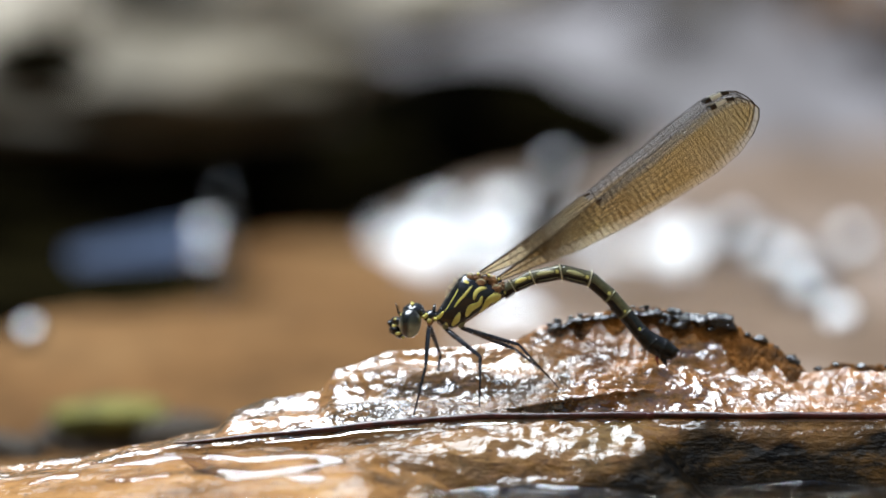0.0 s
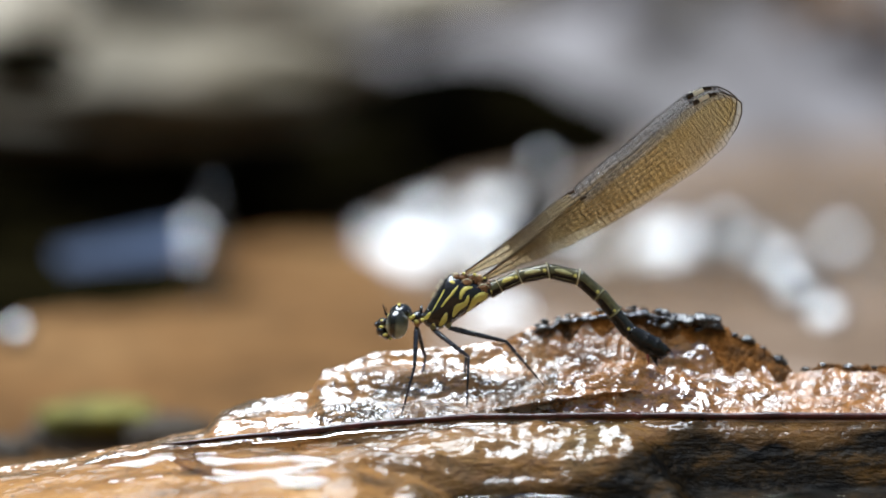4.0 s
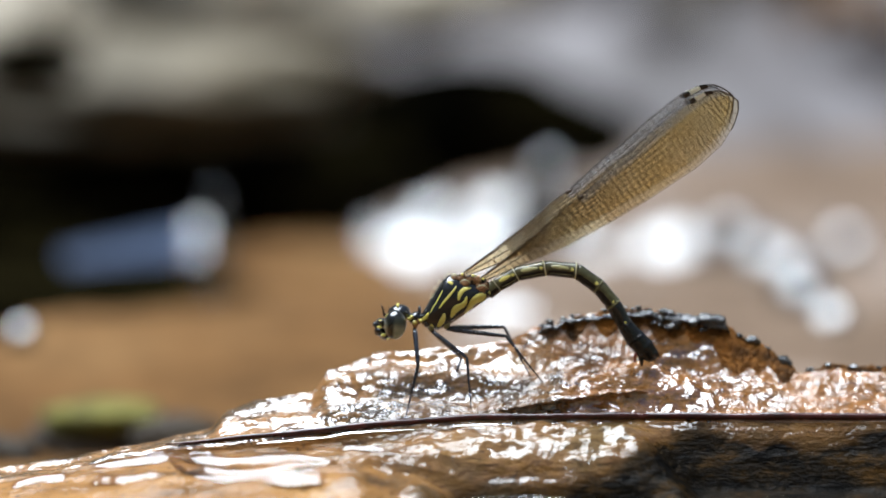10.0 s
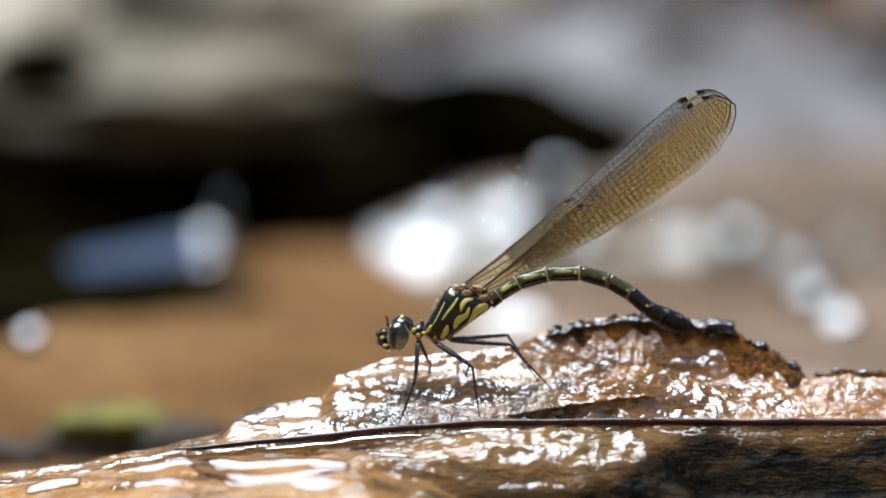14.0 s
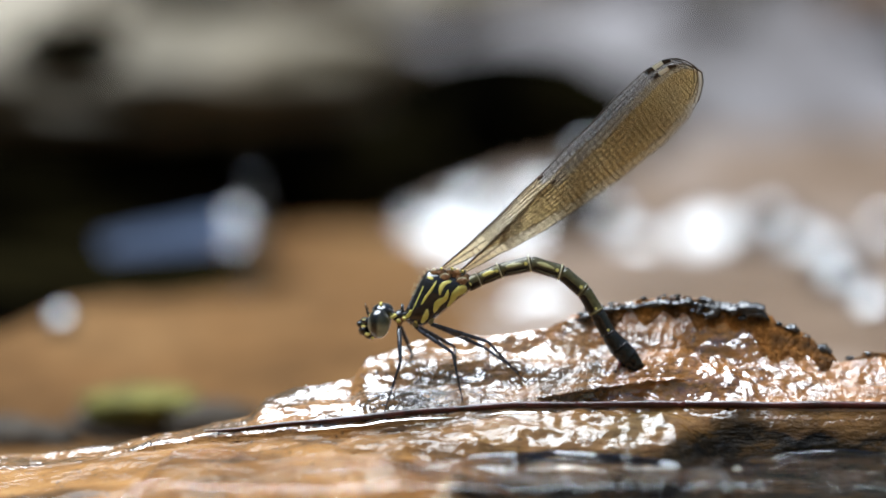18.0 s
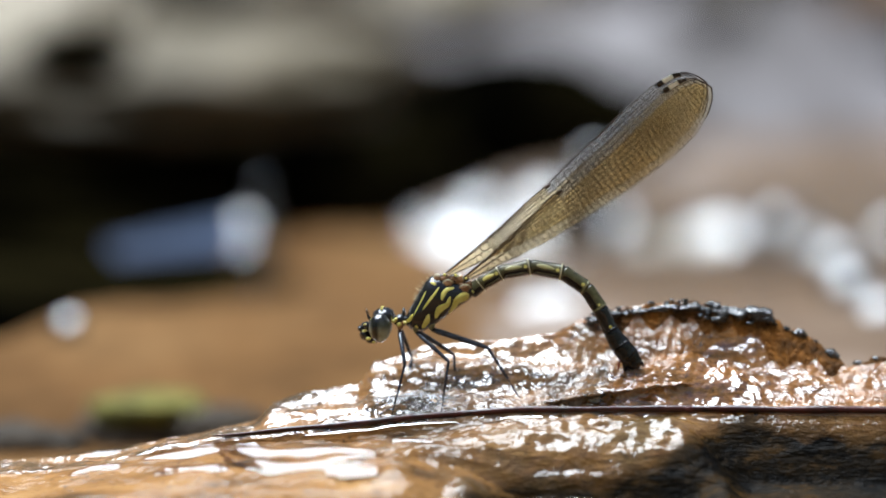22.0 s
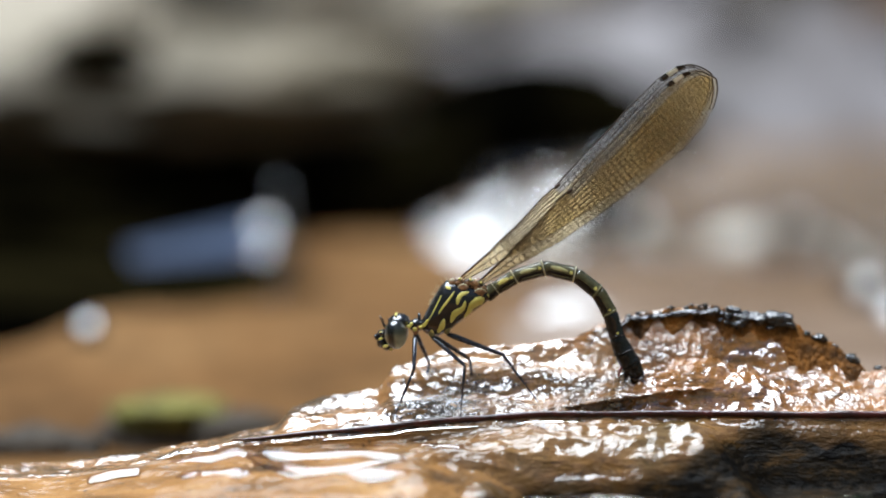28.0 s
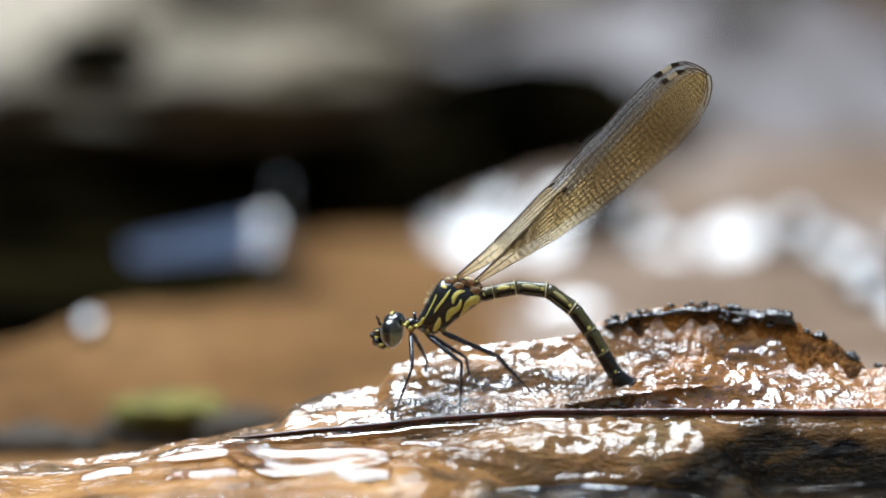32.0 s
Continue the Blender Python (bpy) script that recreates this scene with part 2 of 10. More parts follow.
M = dict(
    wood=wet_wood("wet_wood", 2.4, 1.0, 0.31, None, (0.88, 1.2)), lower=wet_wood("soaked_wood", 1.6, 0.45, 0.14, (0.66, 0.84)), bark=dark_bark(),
    water=water_skin("stream_water", (160, 0.0003)), ripple=water_skin("ripple_water", (420, 0.00006)), sheet=water_skin("sheet_water", (300, 0.00004), 1.33),
    bed=rock_mat("stream_bed", ((0.035, 0.017, 0.006), (0.14, 0.068, 0.023), (0.23, 0.125, 0.05)), 0.0, 26.0, (0.7, 0.9), 0.05),
    tan=rock_mat("tan_rock", ((0.05, 0.026, 0.010), (0.17, 0.11, 0.07), (0.36, 0.30, 0.265)), 0.0, 15.0, (0.4, 0.7), 0.2),
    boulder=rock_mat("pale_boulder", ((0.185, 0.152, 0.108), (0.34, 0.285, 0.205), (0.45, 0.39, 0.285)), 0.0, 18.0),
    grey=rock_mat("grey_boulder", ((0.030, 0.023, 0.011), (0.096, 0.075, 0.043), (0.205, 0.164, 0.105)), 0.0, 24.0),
    # near-black: the shade of the hollow is put into this rock's colour
    dark=rock_mat("painted_shade_rock", ((0.0004, 0.0004, 0.0003), (0.001, 0.0009, 0.0005), (0.014, 0.011, 0.004)), 0.0, 30.0, (0.8, 0.95), 0.0),
    litter=rock_mat("stony_bank", ((0.04, 0.032, 0.028), (0.15, 0.132, 0.13), (0.27, 0.25, 0.255)), 0.0, 20.0),
    wetstone=gleam(rock_mat("wet_stone", ((0.008, 0.007, 0.006), (0.025, 0.02, 0.016), (0.05, 0.042, 0.034)), 1.0, 60.0, (0.2, 0.35)), 1.98, 0.17),
    unseen_woods=rock_mat("unseen_slope", ((0.006, 0.010, 0.004), (0.02, 0.03, 0.012), (0.05, 0.06, 0.025)), 0.0, 2.0),
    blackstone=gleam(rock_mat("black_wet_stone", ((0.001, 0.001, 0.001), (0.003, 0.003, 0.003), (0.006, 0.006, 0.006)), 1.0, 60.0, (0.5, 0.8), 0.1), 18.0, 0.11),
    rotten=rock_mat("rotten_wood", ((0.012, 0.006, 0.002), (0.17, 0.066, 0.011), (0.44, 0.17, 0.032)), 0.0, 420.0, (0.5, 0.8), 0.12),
    mud=rock_mat("muddy_stone", ((0.012, 0.008, 0.005), (0.04, 0.028, 0.016), (0.08, 0.056, 0.032)), 0.0, 90.0),
    moss=rock_mat("moss", ((0.07, 0.06, 0.01), (0.17, 0.155, 0.025), (0.28, 0.24, 0.045)), 0.0, 260.0),
    twig=skin("twig_bark", (0.008, 0.003, 0.002), (0.075, 0.012, 0.007), 0.3, 900.0, 0.5, 0.00005),
    darkolive=skin("dark_olive_cuticle", (0.022, 0.021, 0.010), (0.112, 0.102, 0.040), 0.25, 1500.0, 0.9),
    black=skin("black_cuticle", (0.004, 0.004, 0.005), (0.014, 0.014, 0.014), 0.22, 1500.0, 0.9, 0.000014),
    olive=skin("olive_cuticle", (0.08, 0.075, 0.026), (0.22, 0.20, 0.08), 0.35, 1500.0, 0.4),
    tip=skin("black_tail", (0.003, 0.003, 0.003), (0.012, 0.012, 0.010), 0.25, 1100.0, 0.3, 0.00004),
    yellow=skin("yellow_marking", (0.56, 0.47, 0.08), (0.74, 0.65, 0.18), 0.4, 1300.0, 0.2),
    palemark=skin("pale_olive_marking", (0.32, 0.30, 0.12), (0.5, 0.46, 0.2), 0.35, 1300.0, 0.5),
    pale=skin("pale_ring", (0.42, 0.38, 0.20), (0.6, 0.55, 0.36), 0.4, 1300.0, 0.2),
    cream=skin("cream_spot", (0.86, 0.82, 0.6), (0.92, 0.9, 0.76), 0.4, 1300.0, 0.2),
    brown=skin("brown_sclerite", (0.13, 0.05, 0.018), (0.46, 0.24, 0.10), 0.3, 2600.0, 0.8, 0.00003), rust=skin("red_brown_spine", (0.10, 0.012, 0.008), (0.30, 0.035, 0.02), 0.3, 1600.0, 0.5),
    leg=skin("dark_leg", (0.008, 0.009, 0.013), (0.034, 0.039, 0.050), 0.25, 2000.0, 0.95),
    vein=skin("wing_vein", (0.014, 0.007, 0.003), (0.05, 0.024, 0.008), 0.4, 2000.0, 0.2, 0.000003),
    eye=eye_mat(), membrane=membrane_mat("wing_membrane", (0.95, 0.865, 0.66), (0.98, 0.93, 0.81), (0.95, 0.72, 0.36), (0.78, 0.56, 0.24), 0.085),
    grey_sheen=membrane_mat("sheen_membrane", (0.88, 0.87, 0.85), (0.95, 0.945, 0.93), (0.75, 0.78, 0.8), (0.7, 0.75, 0.8), 0.14),
)


# ---- mesh helpers (millimetres in, metres out) ----
def finish(name, verts, faces, mat, parent=None, label="", smooth=True):
    me = bpy.data.meshes.new(name)
    me.from_pydata([(v[0] * MM, v[1] * MM, v[2] * MM) for v in verts], [], faces)
    me.validate()
    me.materials.append(mat)
    me.polygons.foreach_set("use_smooth", [smooth] * len(me.polygons))
    me.update()
    ob = new(name, me)
    ob.parent = parent
    if label:
        ob["label"] = label
    return ob


def thing(name, label, category, group="", kind=""):
    e = new(name)
    e.empty_display_size = 0.002
    return tagged(e, label, category, group, kind)


def tube(points, radii, n=10, caps=True):
    """A tube through points, with a radius at each (a number, or two for an oval)."""
    verts, faces = [], []
    pts = [Vector(p) for p in points]
    side_v = None
    for i, p in enumerate(pts):
        d = (pts[min(i + 1, len(pts) - 1)] - pts[max(i - 1, 0)]).normalized()
        if side_v is None:
            side_v = d.cross(Vector((0, 0, 1)))
            if side_v.length < 0.1:
                side_v = d.cross(Vector((0, 1, 0)))
        side_v = (side_v - d * side_v.dot(d)).normalized()
        up = side_v.cross(d)
        r = radii[i] if isinstance(radii[i], tuple) else (radii[i], radii[i])
        for k in range(n):
            a = 2 * math.pi * k / n
            verts.append(p + side_v * (math.cos(a) * r[0]) + up * (math.sin(a) * r[1]))
    for i in range(len(pts) - 1):
        for k in range(n):
            a, b = i * n + k, i * n + (k + 1) % n
            faces.append((a, b, b + n, a + n))
    if caps:
        faces.append(tuple(range(n - 1, -1, -1)))
        faces.append(tuple(range((len(pts) - 1) * n, len(pts) * n)))
    return verts, faces


def join(*shapes):
    verts, faces = [], []
    for v, f in shapes:
        o = len(verts)
        verts += list(v)
        faces += [tuple(i + o for i in q) for q in f]
    return verts, faces


def ball(c, r, lumps=0.0, freq=1.0, seed=0.0, sub=3, cut=None):
    """A rounded body: centre, three radii, uneven by lumps. cut: (normal, height share) of a flat face."""
    bm = bmesh.new()
    bmesh.ops.create_icosphere(bm, subdivisions=sub, radius=1.0)
    verts = []
    for v in bm.verts:
        p = v.co.copy()
        if lumps:
            q = p * freq + Vector((seed, seed * 1.7, -seed))
            p *= 1 + lumps * noise.noise(q) + 0.45 * lumps * noise.noise(q * 2.7)
        p = Vector((p.x * r[0], p.y * r[1], p.z * r[2]))
        if cut:
            over = p.dot(cut[0]) - cut[1]
            if over > 0:
                p -= cut[0] * over * 0.985
        verts.append(p + Vector(c))
    faces = [tuple(v.index for v in f.verts) for f in bm.faces]
    bm.free()
    return verts, faces


def lerp(x, table):
    for (x0, y0), (x1, y1) in zip(table, table[1:]):
        if x <= x1:
            u = max(0.0, (x - x0) / (x1 - x0))
            u = u * u * (3 - 2 * u) * 0.5 + u * 0.5
            return y0 + (y1 - y0) * u
    return table[-1][1]


def bell(x, c, w):
    return math.exp(-((x - c) / w) ** 2)


# ---- stream bed, water and banks ----
WATER_Z = -8.4


def bed_height(x, y):
    z = -10.0 + lerp(y, ((30, 0), (45, 0.5), (110, 11.2), (120, 11.2))) + 1.2 * noise.noise(Vector((x * 0.03, y * 0.03, 0))) + 0.5 * noise.noise(Vector((x * 0.11, y * 0.11, 3)))
    # a muddy shelf beside the log, and the near shore far behind the eye
    z += 4.4 * lerp(-x, ((23, 0), (31, 1), (90, 1))) * lerp(y, ((-60, 0), (-20, 1), (30, 1), (56, 0.1), (95, 0)))
    z += min(300.0, max(0.0, -420 - y) * 0.12)
    shore = 150 + 0.15 * max(0, -x) + 30 * noise.noise(Vector((x * 0.008, 1.7, 0)))
    if x > -60:
        z += max(0.0, y - shore) * 0.016 * min(1.0, (x + 60) / 80)
    return z


def grid(name, xs, ys, height, mat):
    verts = [(x, y, height(x, y)) for y in ys for x in xs]
    w = len(xs)
    faces = [(j * w + i, j * w + i + 1, (j + 1) * w + i + 1, (j + 1) * w + i) for j in range(len(ys) - 1) for i in range(w - 1)]
    return finish(name, verts, faces, mat)


def spread(a, b, n):
    return [a + (b - a) * i / (n - 1) for i in range(n)]


far_x = [-30000, -8000, -2500, -1000, -600] + spread(-400, 400, 161) + [600, 1000, 2500, 8000, 30000]
far_y = [-30000, -8000, -2000, -600, -250] + spread(-120, 700, 165) + [1000, 2500, 8000, 30000]
tagged(grid("ground", far_x, far_y, bed_height, M["bed"]), "orange-brown sandy bed of a shallow stream", "ground", kind="structure")
tagged(grid("water", [-6000, -3000] + spread(-900, 900, 61) + [3000, 6000], spread(-900, 112, 45), lambda x, y: WATER_Z, M["water"]),
       "clear shallow stream water over a brown bed", "water", kind="structure")

# the banks close the view: a dark hollow under boulders, and a stony slope
def bank_height(x, y):
    u = max(0.0, y - 560) / 420
    n = noise.noise(Vector((x * 0.006, y * 0.006, 5))) * 40 + noise.noise(Vector((x * 0.03, y * 0.03, 2))) * 12
    rise = 300 * u ** 1.2
    return -12 + 420 * rise / (420 + rise) * (1 + 0.4 * min(1.0, u)) + n * min(1.0, u * 3)


tagged(grid("bank", [-6000, -4500, -3000, -2200] + spread(-1600, 1600, 121) + [2200, 3000, 4500, 6000], spread(540, 2200, 60) + [3000, 4000, 5000, 6500], bank_height, M["litter"]),
       "stony grey-brown bank rising behind the stream", "bank", kind="structure")


def boulder(name, c, r, mat, label, lumps=0.25, freq=1.4, seed=1.0, tip=0.0):
    v, f = ball((0, 0, 0), r, lumps, freq, seed, 4)
    ob = finish(name, v, f, mat)
    ob.rotation_euler = (radians(tip), 0, 0)
    ob.location = Vector(c) * MM
    return tagged(ob, label, "boulder", "boulders on the far bank")


# the near-black boulders carry the hollow's shade in their colour
boulder("boulder", (-105, 290, -4), (78, 92, 36), M["dark"], "wet boulder at the water's edge, shade painted near-black", 0.2, 1.6, 3)
boulder("boulder", (-79, 158, -3), (52, 60, 10), M["dark"], "low wet boulder in the shallow stream, shade painted near-black", 0.2, 1.6, 9)
boulder("boulder", (-35, 405, 5), (72, 60, 38), M["dark"], "wet boulder under the bank, shade painted near-black", 0.2, 1.6, 6)
boulder("boulder", (34, 440, 12), (32, 34, 34), M["dark"], "boulder beside a pale one, shade painted near-black", 0.25, 1.6, 17)
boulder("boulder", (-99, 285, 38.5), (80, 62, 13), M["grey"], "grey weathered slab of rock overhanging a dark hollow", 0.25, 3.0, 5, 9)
# dark rock added in place of a shaded hole in the slab
boulder("boulder", (-75, 222, 40.5), (10, 7, 5), M["dark"], "small dark rock standing in for a shaded hole in the grey slab", 0.25, 1.5, 2)
boulder("boulder", (9, 402, 23), (44, 40, 25), M["dark"], "wet boulder below a pale one, shade painted near-black", 0.2, 1.6, 21)
boulder("boulder", (-27, 245, -2), (23, 42, 8.5), M["bed"], "brown silted stone before the dark hollow", 0.2, 1.6, 23)
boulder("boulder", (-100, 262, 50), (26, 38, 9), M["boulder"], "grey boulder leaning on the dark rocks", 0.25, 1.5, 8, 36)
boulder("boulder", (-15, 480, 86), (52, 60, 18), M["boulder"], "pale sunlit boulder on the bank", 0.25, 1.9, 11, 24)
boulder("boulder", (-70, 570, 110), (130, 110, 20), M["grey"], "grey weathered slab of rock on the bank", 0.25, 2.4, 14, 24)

bank_rng = random.Random(12)
for i in range(16):
    bx, by = bank_rng.uniform(70, 240), bank_rng.uniform(560, 860)
    br = bank_rng.uniform(10, 26)
    kind = ("grey", "tan", "litter", "bed")[i % 4]
    boulder("boulder", (bx, by, bank_height(bx, by) + br * 0.25), (br * 1.4, br, br * 0.8), M[kind],
            {"grey": "grey weathered stone on the bank", "tan": "pale tan stone on the bank", "litter": "mauve-grey stone on the bank", "bed": "rusty brown stone on the bank"}[kind], 0.3, 1.7, i * 3.1, 15)

# unseen wooded slopes added to block low skylight; only the sky overhead is open
def unseen_valley():
    n, rings = 64, 14
    verts, faces = [], []
    for j in range(rings):
        for i in range(n):
            a = 2 * math.pi * i / n
            r = 4200 + 260 * j + 500 * noise.noise(Vector((math.cos(a) * 2, math.sin(a) * 2, j * 0.4)))
            verts.append((math.cos(a) * r, math.sin(a) * r, -60 + 560 * j * (1 + 0.25 * noise.noise(Vector((math.cos(a) * 3, math.sin(a) * 3, 9)))) * (0.85 if math.sin(a) < 0 else 0.8)))
    for j in range(rings - 1):
        for i in range(n):
            faces.append((j * n + i, j * n + (i + 1) % n, (j + 1) * n + (i + 1) % n, (j + 1) * n + i))
    return finish("backdrop", verts, faces, M["unseen_woods"])


tagged(unseen_valley(), "unseen dark green wooded slope added around the stream to block low skylight", "slope", kind="structure")


def wet_stone(x, y, z, w, d, tall, seed, bright=True, flat=0.8):
    """A stone with a wet face, centred on x, y, z, that mirrors the bright sky near the sun, or the blue sky away from it."""
    eye = Vector((x, y + 162.3, z - 23)).normalized() * -1
    n = (eye + (sun_dir if bright else Vector((0.62, -0.1, 0.78)))).normalized()
    q = Vector((w * w * n.x, d * d * n.y, tall * tall * n.z))
    reach = math.sqrt(q.dot(n))
    v, f = ball((0, 0, 0), (w, d, tall), 0.12, 1.6, seed, 3, (n, reach * flat))
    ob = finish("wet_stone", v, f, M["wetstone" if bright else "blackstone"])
    ob.location = (Vector((x, y, z)) - q * (flat / reach)) * MM
    return tagged(ob, "wet brown stone glinting at the water's edge" if bright else "black wet stone mirroring the blue sky", "stone", "wet stones in the stream")


for sx, sy, sz, sw, sd, st, hot, flat in ((-8, 245, 4.4, 11, 8, 9.0, True, 0.42), (-14, 252, 8.5, 6, 6, 8.1, True, 0.93), (-2, 252, 11.6, 7, 6, 9.4, True, 0.8), (-10, 232, 0.5, 4.5, 4, 6.0, True, 0.6),
                                     (7, 248, 5.2, 7, 6, 8.0, True, 0.55), (11, 256, 12.8, 6, 5, 10.1, True, 0.65), (21, 258, 21.8, 6, 6, 15.5, True, 0.965), (31, 245, 3.6, 6, 6, 6.0, True, 0.68),
                                     (44, 245, 6.4, 9, 7, 6.2, True, 0.66), (57, 250, 9.6, 6, 6, 8.1, True, 0.9), (58, 190, 5.6, 6, 6, 5.5, True, 0.95), (62, 240, 5.5, 7, 7, 6.0, True, 0.96), (52, 140, 4.6, 4.5, 4.5, 5.0, True, 0.93),
                                     (51.3, 112, 2.6, 3.4, 3.4, 4.5, True, 0.84), (50, 235, -0.7, 5, 5, 5.0, True, 0.85), (37, 238, -0.9, 5, 5, 5.0, True, 0.85), (26, 255, 9.4, 5, 5, 8.0, True, 0.8),
                                     (80, 250, 7.3, 5, 5, 6.8, True, 0.88), (-37, 178, 17.9, 1.7, 2, 14.0, True, 0.99), (-37, 172, 11.7, 2.0, 2, 9.4, True, 0.985), (-35, 150, 1.8, 2, 2, 5.0, True, 0.975),
                                     (-52, 95, 2.0, 1.9, 1.9, 3.2, True, 0.8),
                                     (8, 120, 0.9, 6.5, 4, 4.5, True, 0.4)):
    wet_stone(sx, sy, sz, sw, sd, st, sx * 0.37 + sy, hot, flat)


# a smooth black ledge that mirrors the blue sky
ledge_n = (Vector((0.3, -0.95, 0.05)) + Vector((0.38, 0.17, 0.9))).normalized()
ledge_c = Vector((-47.5, 166, 8.6))
ledge_u = ledge_n.cross(Vector((0, 0, 1))).normalized() * -1
ledge_v = ledge_n.cross(ledge_u).normalized()
if ledge_v.z < 0:
    ledge_v = -ledge_v
verts, faces = [], []
for i in range(25):
    for j in range(9):
        a, b = i / 12 - 1, j / 4 - 1
        verts.append(ledge_c + ledge_u * (a * 14.5) + ledge_v * (b * (2.6 + 0.9 * a) + 1.7 * a))
for i in range(24):
    for j in range(8):
        a = i * 9 + j
        faces.append((a, a + 1, a + 10, a + 9))
ledge = thing("wet_ledge", "smooth black wet ledge mirroring the blue sky", "rock")
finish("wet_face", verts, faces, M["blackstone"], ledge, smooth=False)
v, f = ball(ledge_c - ledge_n * 8 - Vector((0, 0, 5)), (15, 7, 8), 0.1, 1.6, 3, 3)
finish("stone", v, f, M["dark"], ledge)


def slab_height(x, y):
    u = max(0.0, (y - 270) / 150)
    edge = max(0.0, min(1.0, (x - 6 + (y - 60) * 0.09 + 22 * noise.noise(Vector((y * 0.025, 3, 1)))) / 30, (150 - x) / 14))
    return bed_height(x, y) + 0.5 * min(edge, (y - 60) / 20) - 0.6 * (edge < 0.02) + 20 * u * edge + 5 * u * noise.noise(Vector((x * 0.035, y * 0.04, 6)))


tagged(grid("wet_rock", spread(-14, 150, 90), spread(56, 425, 140), lambda x, y: slab_height(x, y) + 0.4 * noise.noise(Vector((x * 0.2, y * 0.2, 1))), M["tan"]),
       "sloping pale tan wet rock behind the log", "rock")


def running_water(shift, seed):
    """A thin broken sheet of water running over the wet rock."""
    xs, ys = spread(0, 135, 110), spread(140, 330, 100)
    verts, faces = [], []
    for y in ys:
        for x in xs:
            big = noise.noise(Vector((x * 0.05, y * 0.05, seed)))
            z = slab_height(x + shift, y) + 0.6 + 1.3 * big + 1.6 * noise.noise(Vector((x * 0.11, y * 0.14, seed + 3)))
            verts.append((x, y, z))
    w = len(xs)
    for j in range(len(ys) - 1):
        for i in range(w - 1):
            a = j * w + i
            faces.append((a, a + 1, a + w + 1, a + w))
    return tagged(finish("running_water", verts, faces, M["water"]), "thin sparkling sheet of water running over wet rock", "water")


stream = running_water(0, 2.0)

# a mossy stone near the log
moss_stone = thing("mossy_stone", "low dark stone with a green mossy top beside the log", "stone")
moss_stone.location = (-0.0362, 0.060, -0.0064)
moss_stone.scale = (1.2, 1.2, 1.2)
v, f = ball((0, 0, -1.2), (7.0, 5, 3.4), 0.2, 1.6, 4, 3)
finish("stone", v, f, M["mud"], moss_stone)
v, f = ball((0.3, -1.2, 1.5), (5.6, 4.2, 1.5), 0.25, 2.2, 9, 3)
finish("moss", v, f, M["moss"], moss_stone, "green moss")

v, f = ball((0, 0, 0), (6.5, 4.5, 3.0), 0.25, 1.6, 14, 3)
dark_stone = tagged(finish("stone", v, f, M["mud"]), "low dark muddy stone in the shallow stream", "stone")
dark_stone.location = (-0.047, 0.044, -0.0072)
v, f = ball((0, 0, 0), (5.2, 3.5, 2.4), 0.3, 1.8, 27, 3)
low_stone = tagged(finish("stone", v, f, M["mud"]), "low dark muddy stone beside the mossy one", "stone")
low_stone.location = (-0.0275, 0.055, -0.0062)

# ---- the wet log ----
TWIG = ((-60, -3.0), (-45, -2.8), (-36, -2.4), (-31, -1.7), (-28, -1.0), (-25.2, -0.15), (-23.6, 0.0), (-21.4, 0.44), (-12.6, 1.24), (-3.7, 2.13), (2.9, 2.58), (15.3, 2.67), (24.8, 2.62), (34.7, 2.58), (80, 2.5))
CREST = ((-60, -2.9), (-45, -2.6), (-36, -2.1), (-31, -1.5), (-28, -0.9), (-25.2, -0.4), (-23.4, -0.1), (-21.1, 0.5), (-18.7, 1.0), (-17.3, 2.5), (-14.6, 3.5), (-10.4, 4.0), (-9.0, 5.8), (-4.4, 7.2), (0.7, 7.6), (5.4, 8.3), (8.1, 9.4), (10.0, 10.1), (14.6, 10.9), (19.3, 10.5), (22.7, 9.8), (25.5, 8.0), (28.1, 6.3), (29.2, 5.6), (32.2, 5.9), (36.3, 5.8), (50, 5.0), (80, 4.0))
# the shelf under the twig: its height beside the twig
SHELF = ((-60, -3.2), (-36, -2.7), (-28, -1.6), (-21, -0.7), (-12, 0.1), (-5, 0.9), (0, 1.6), (20, 1.6), (80, 1.5))
# a low mound of silt between the twig and the hump: its height over the twig
MOUND = ((1.5, 0.0), (4.5, 1.1), (8, 2.0), (12, 2.9), (15.6, 3.4), (19, 2.8), (23, 1.4), (27, 0.0))
CREST_Y = 6.2


def ridged(x, y, s, seed):
    return 1 - 2 * abs(noise.noise(Vector((x * s, y * s, seed))))


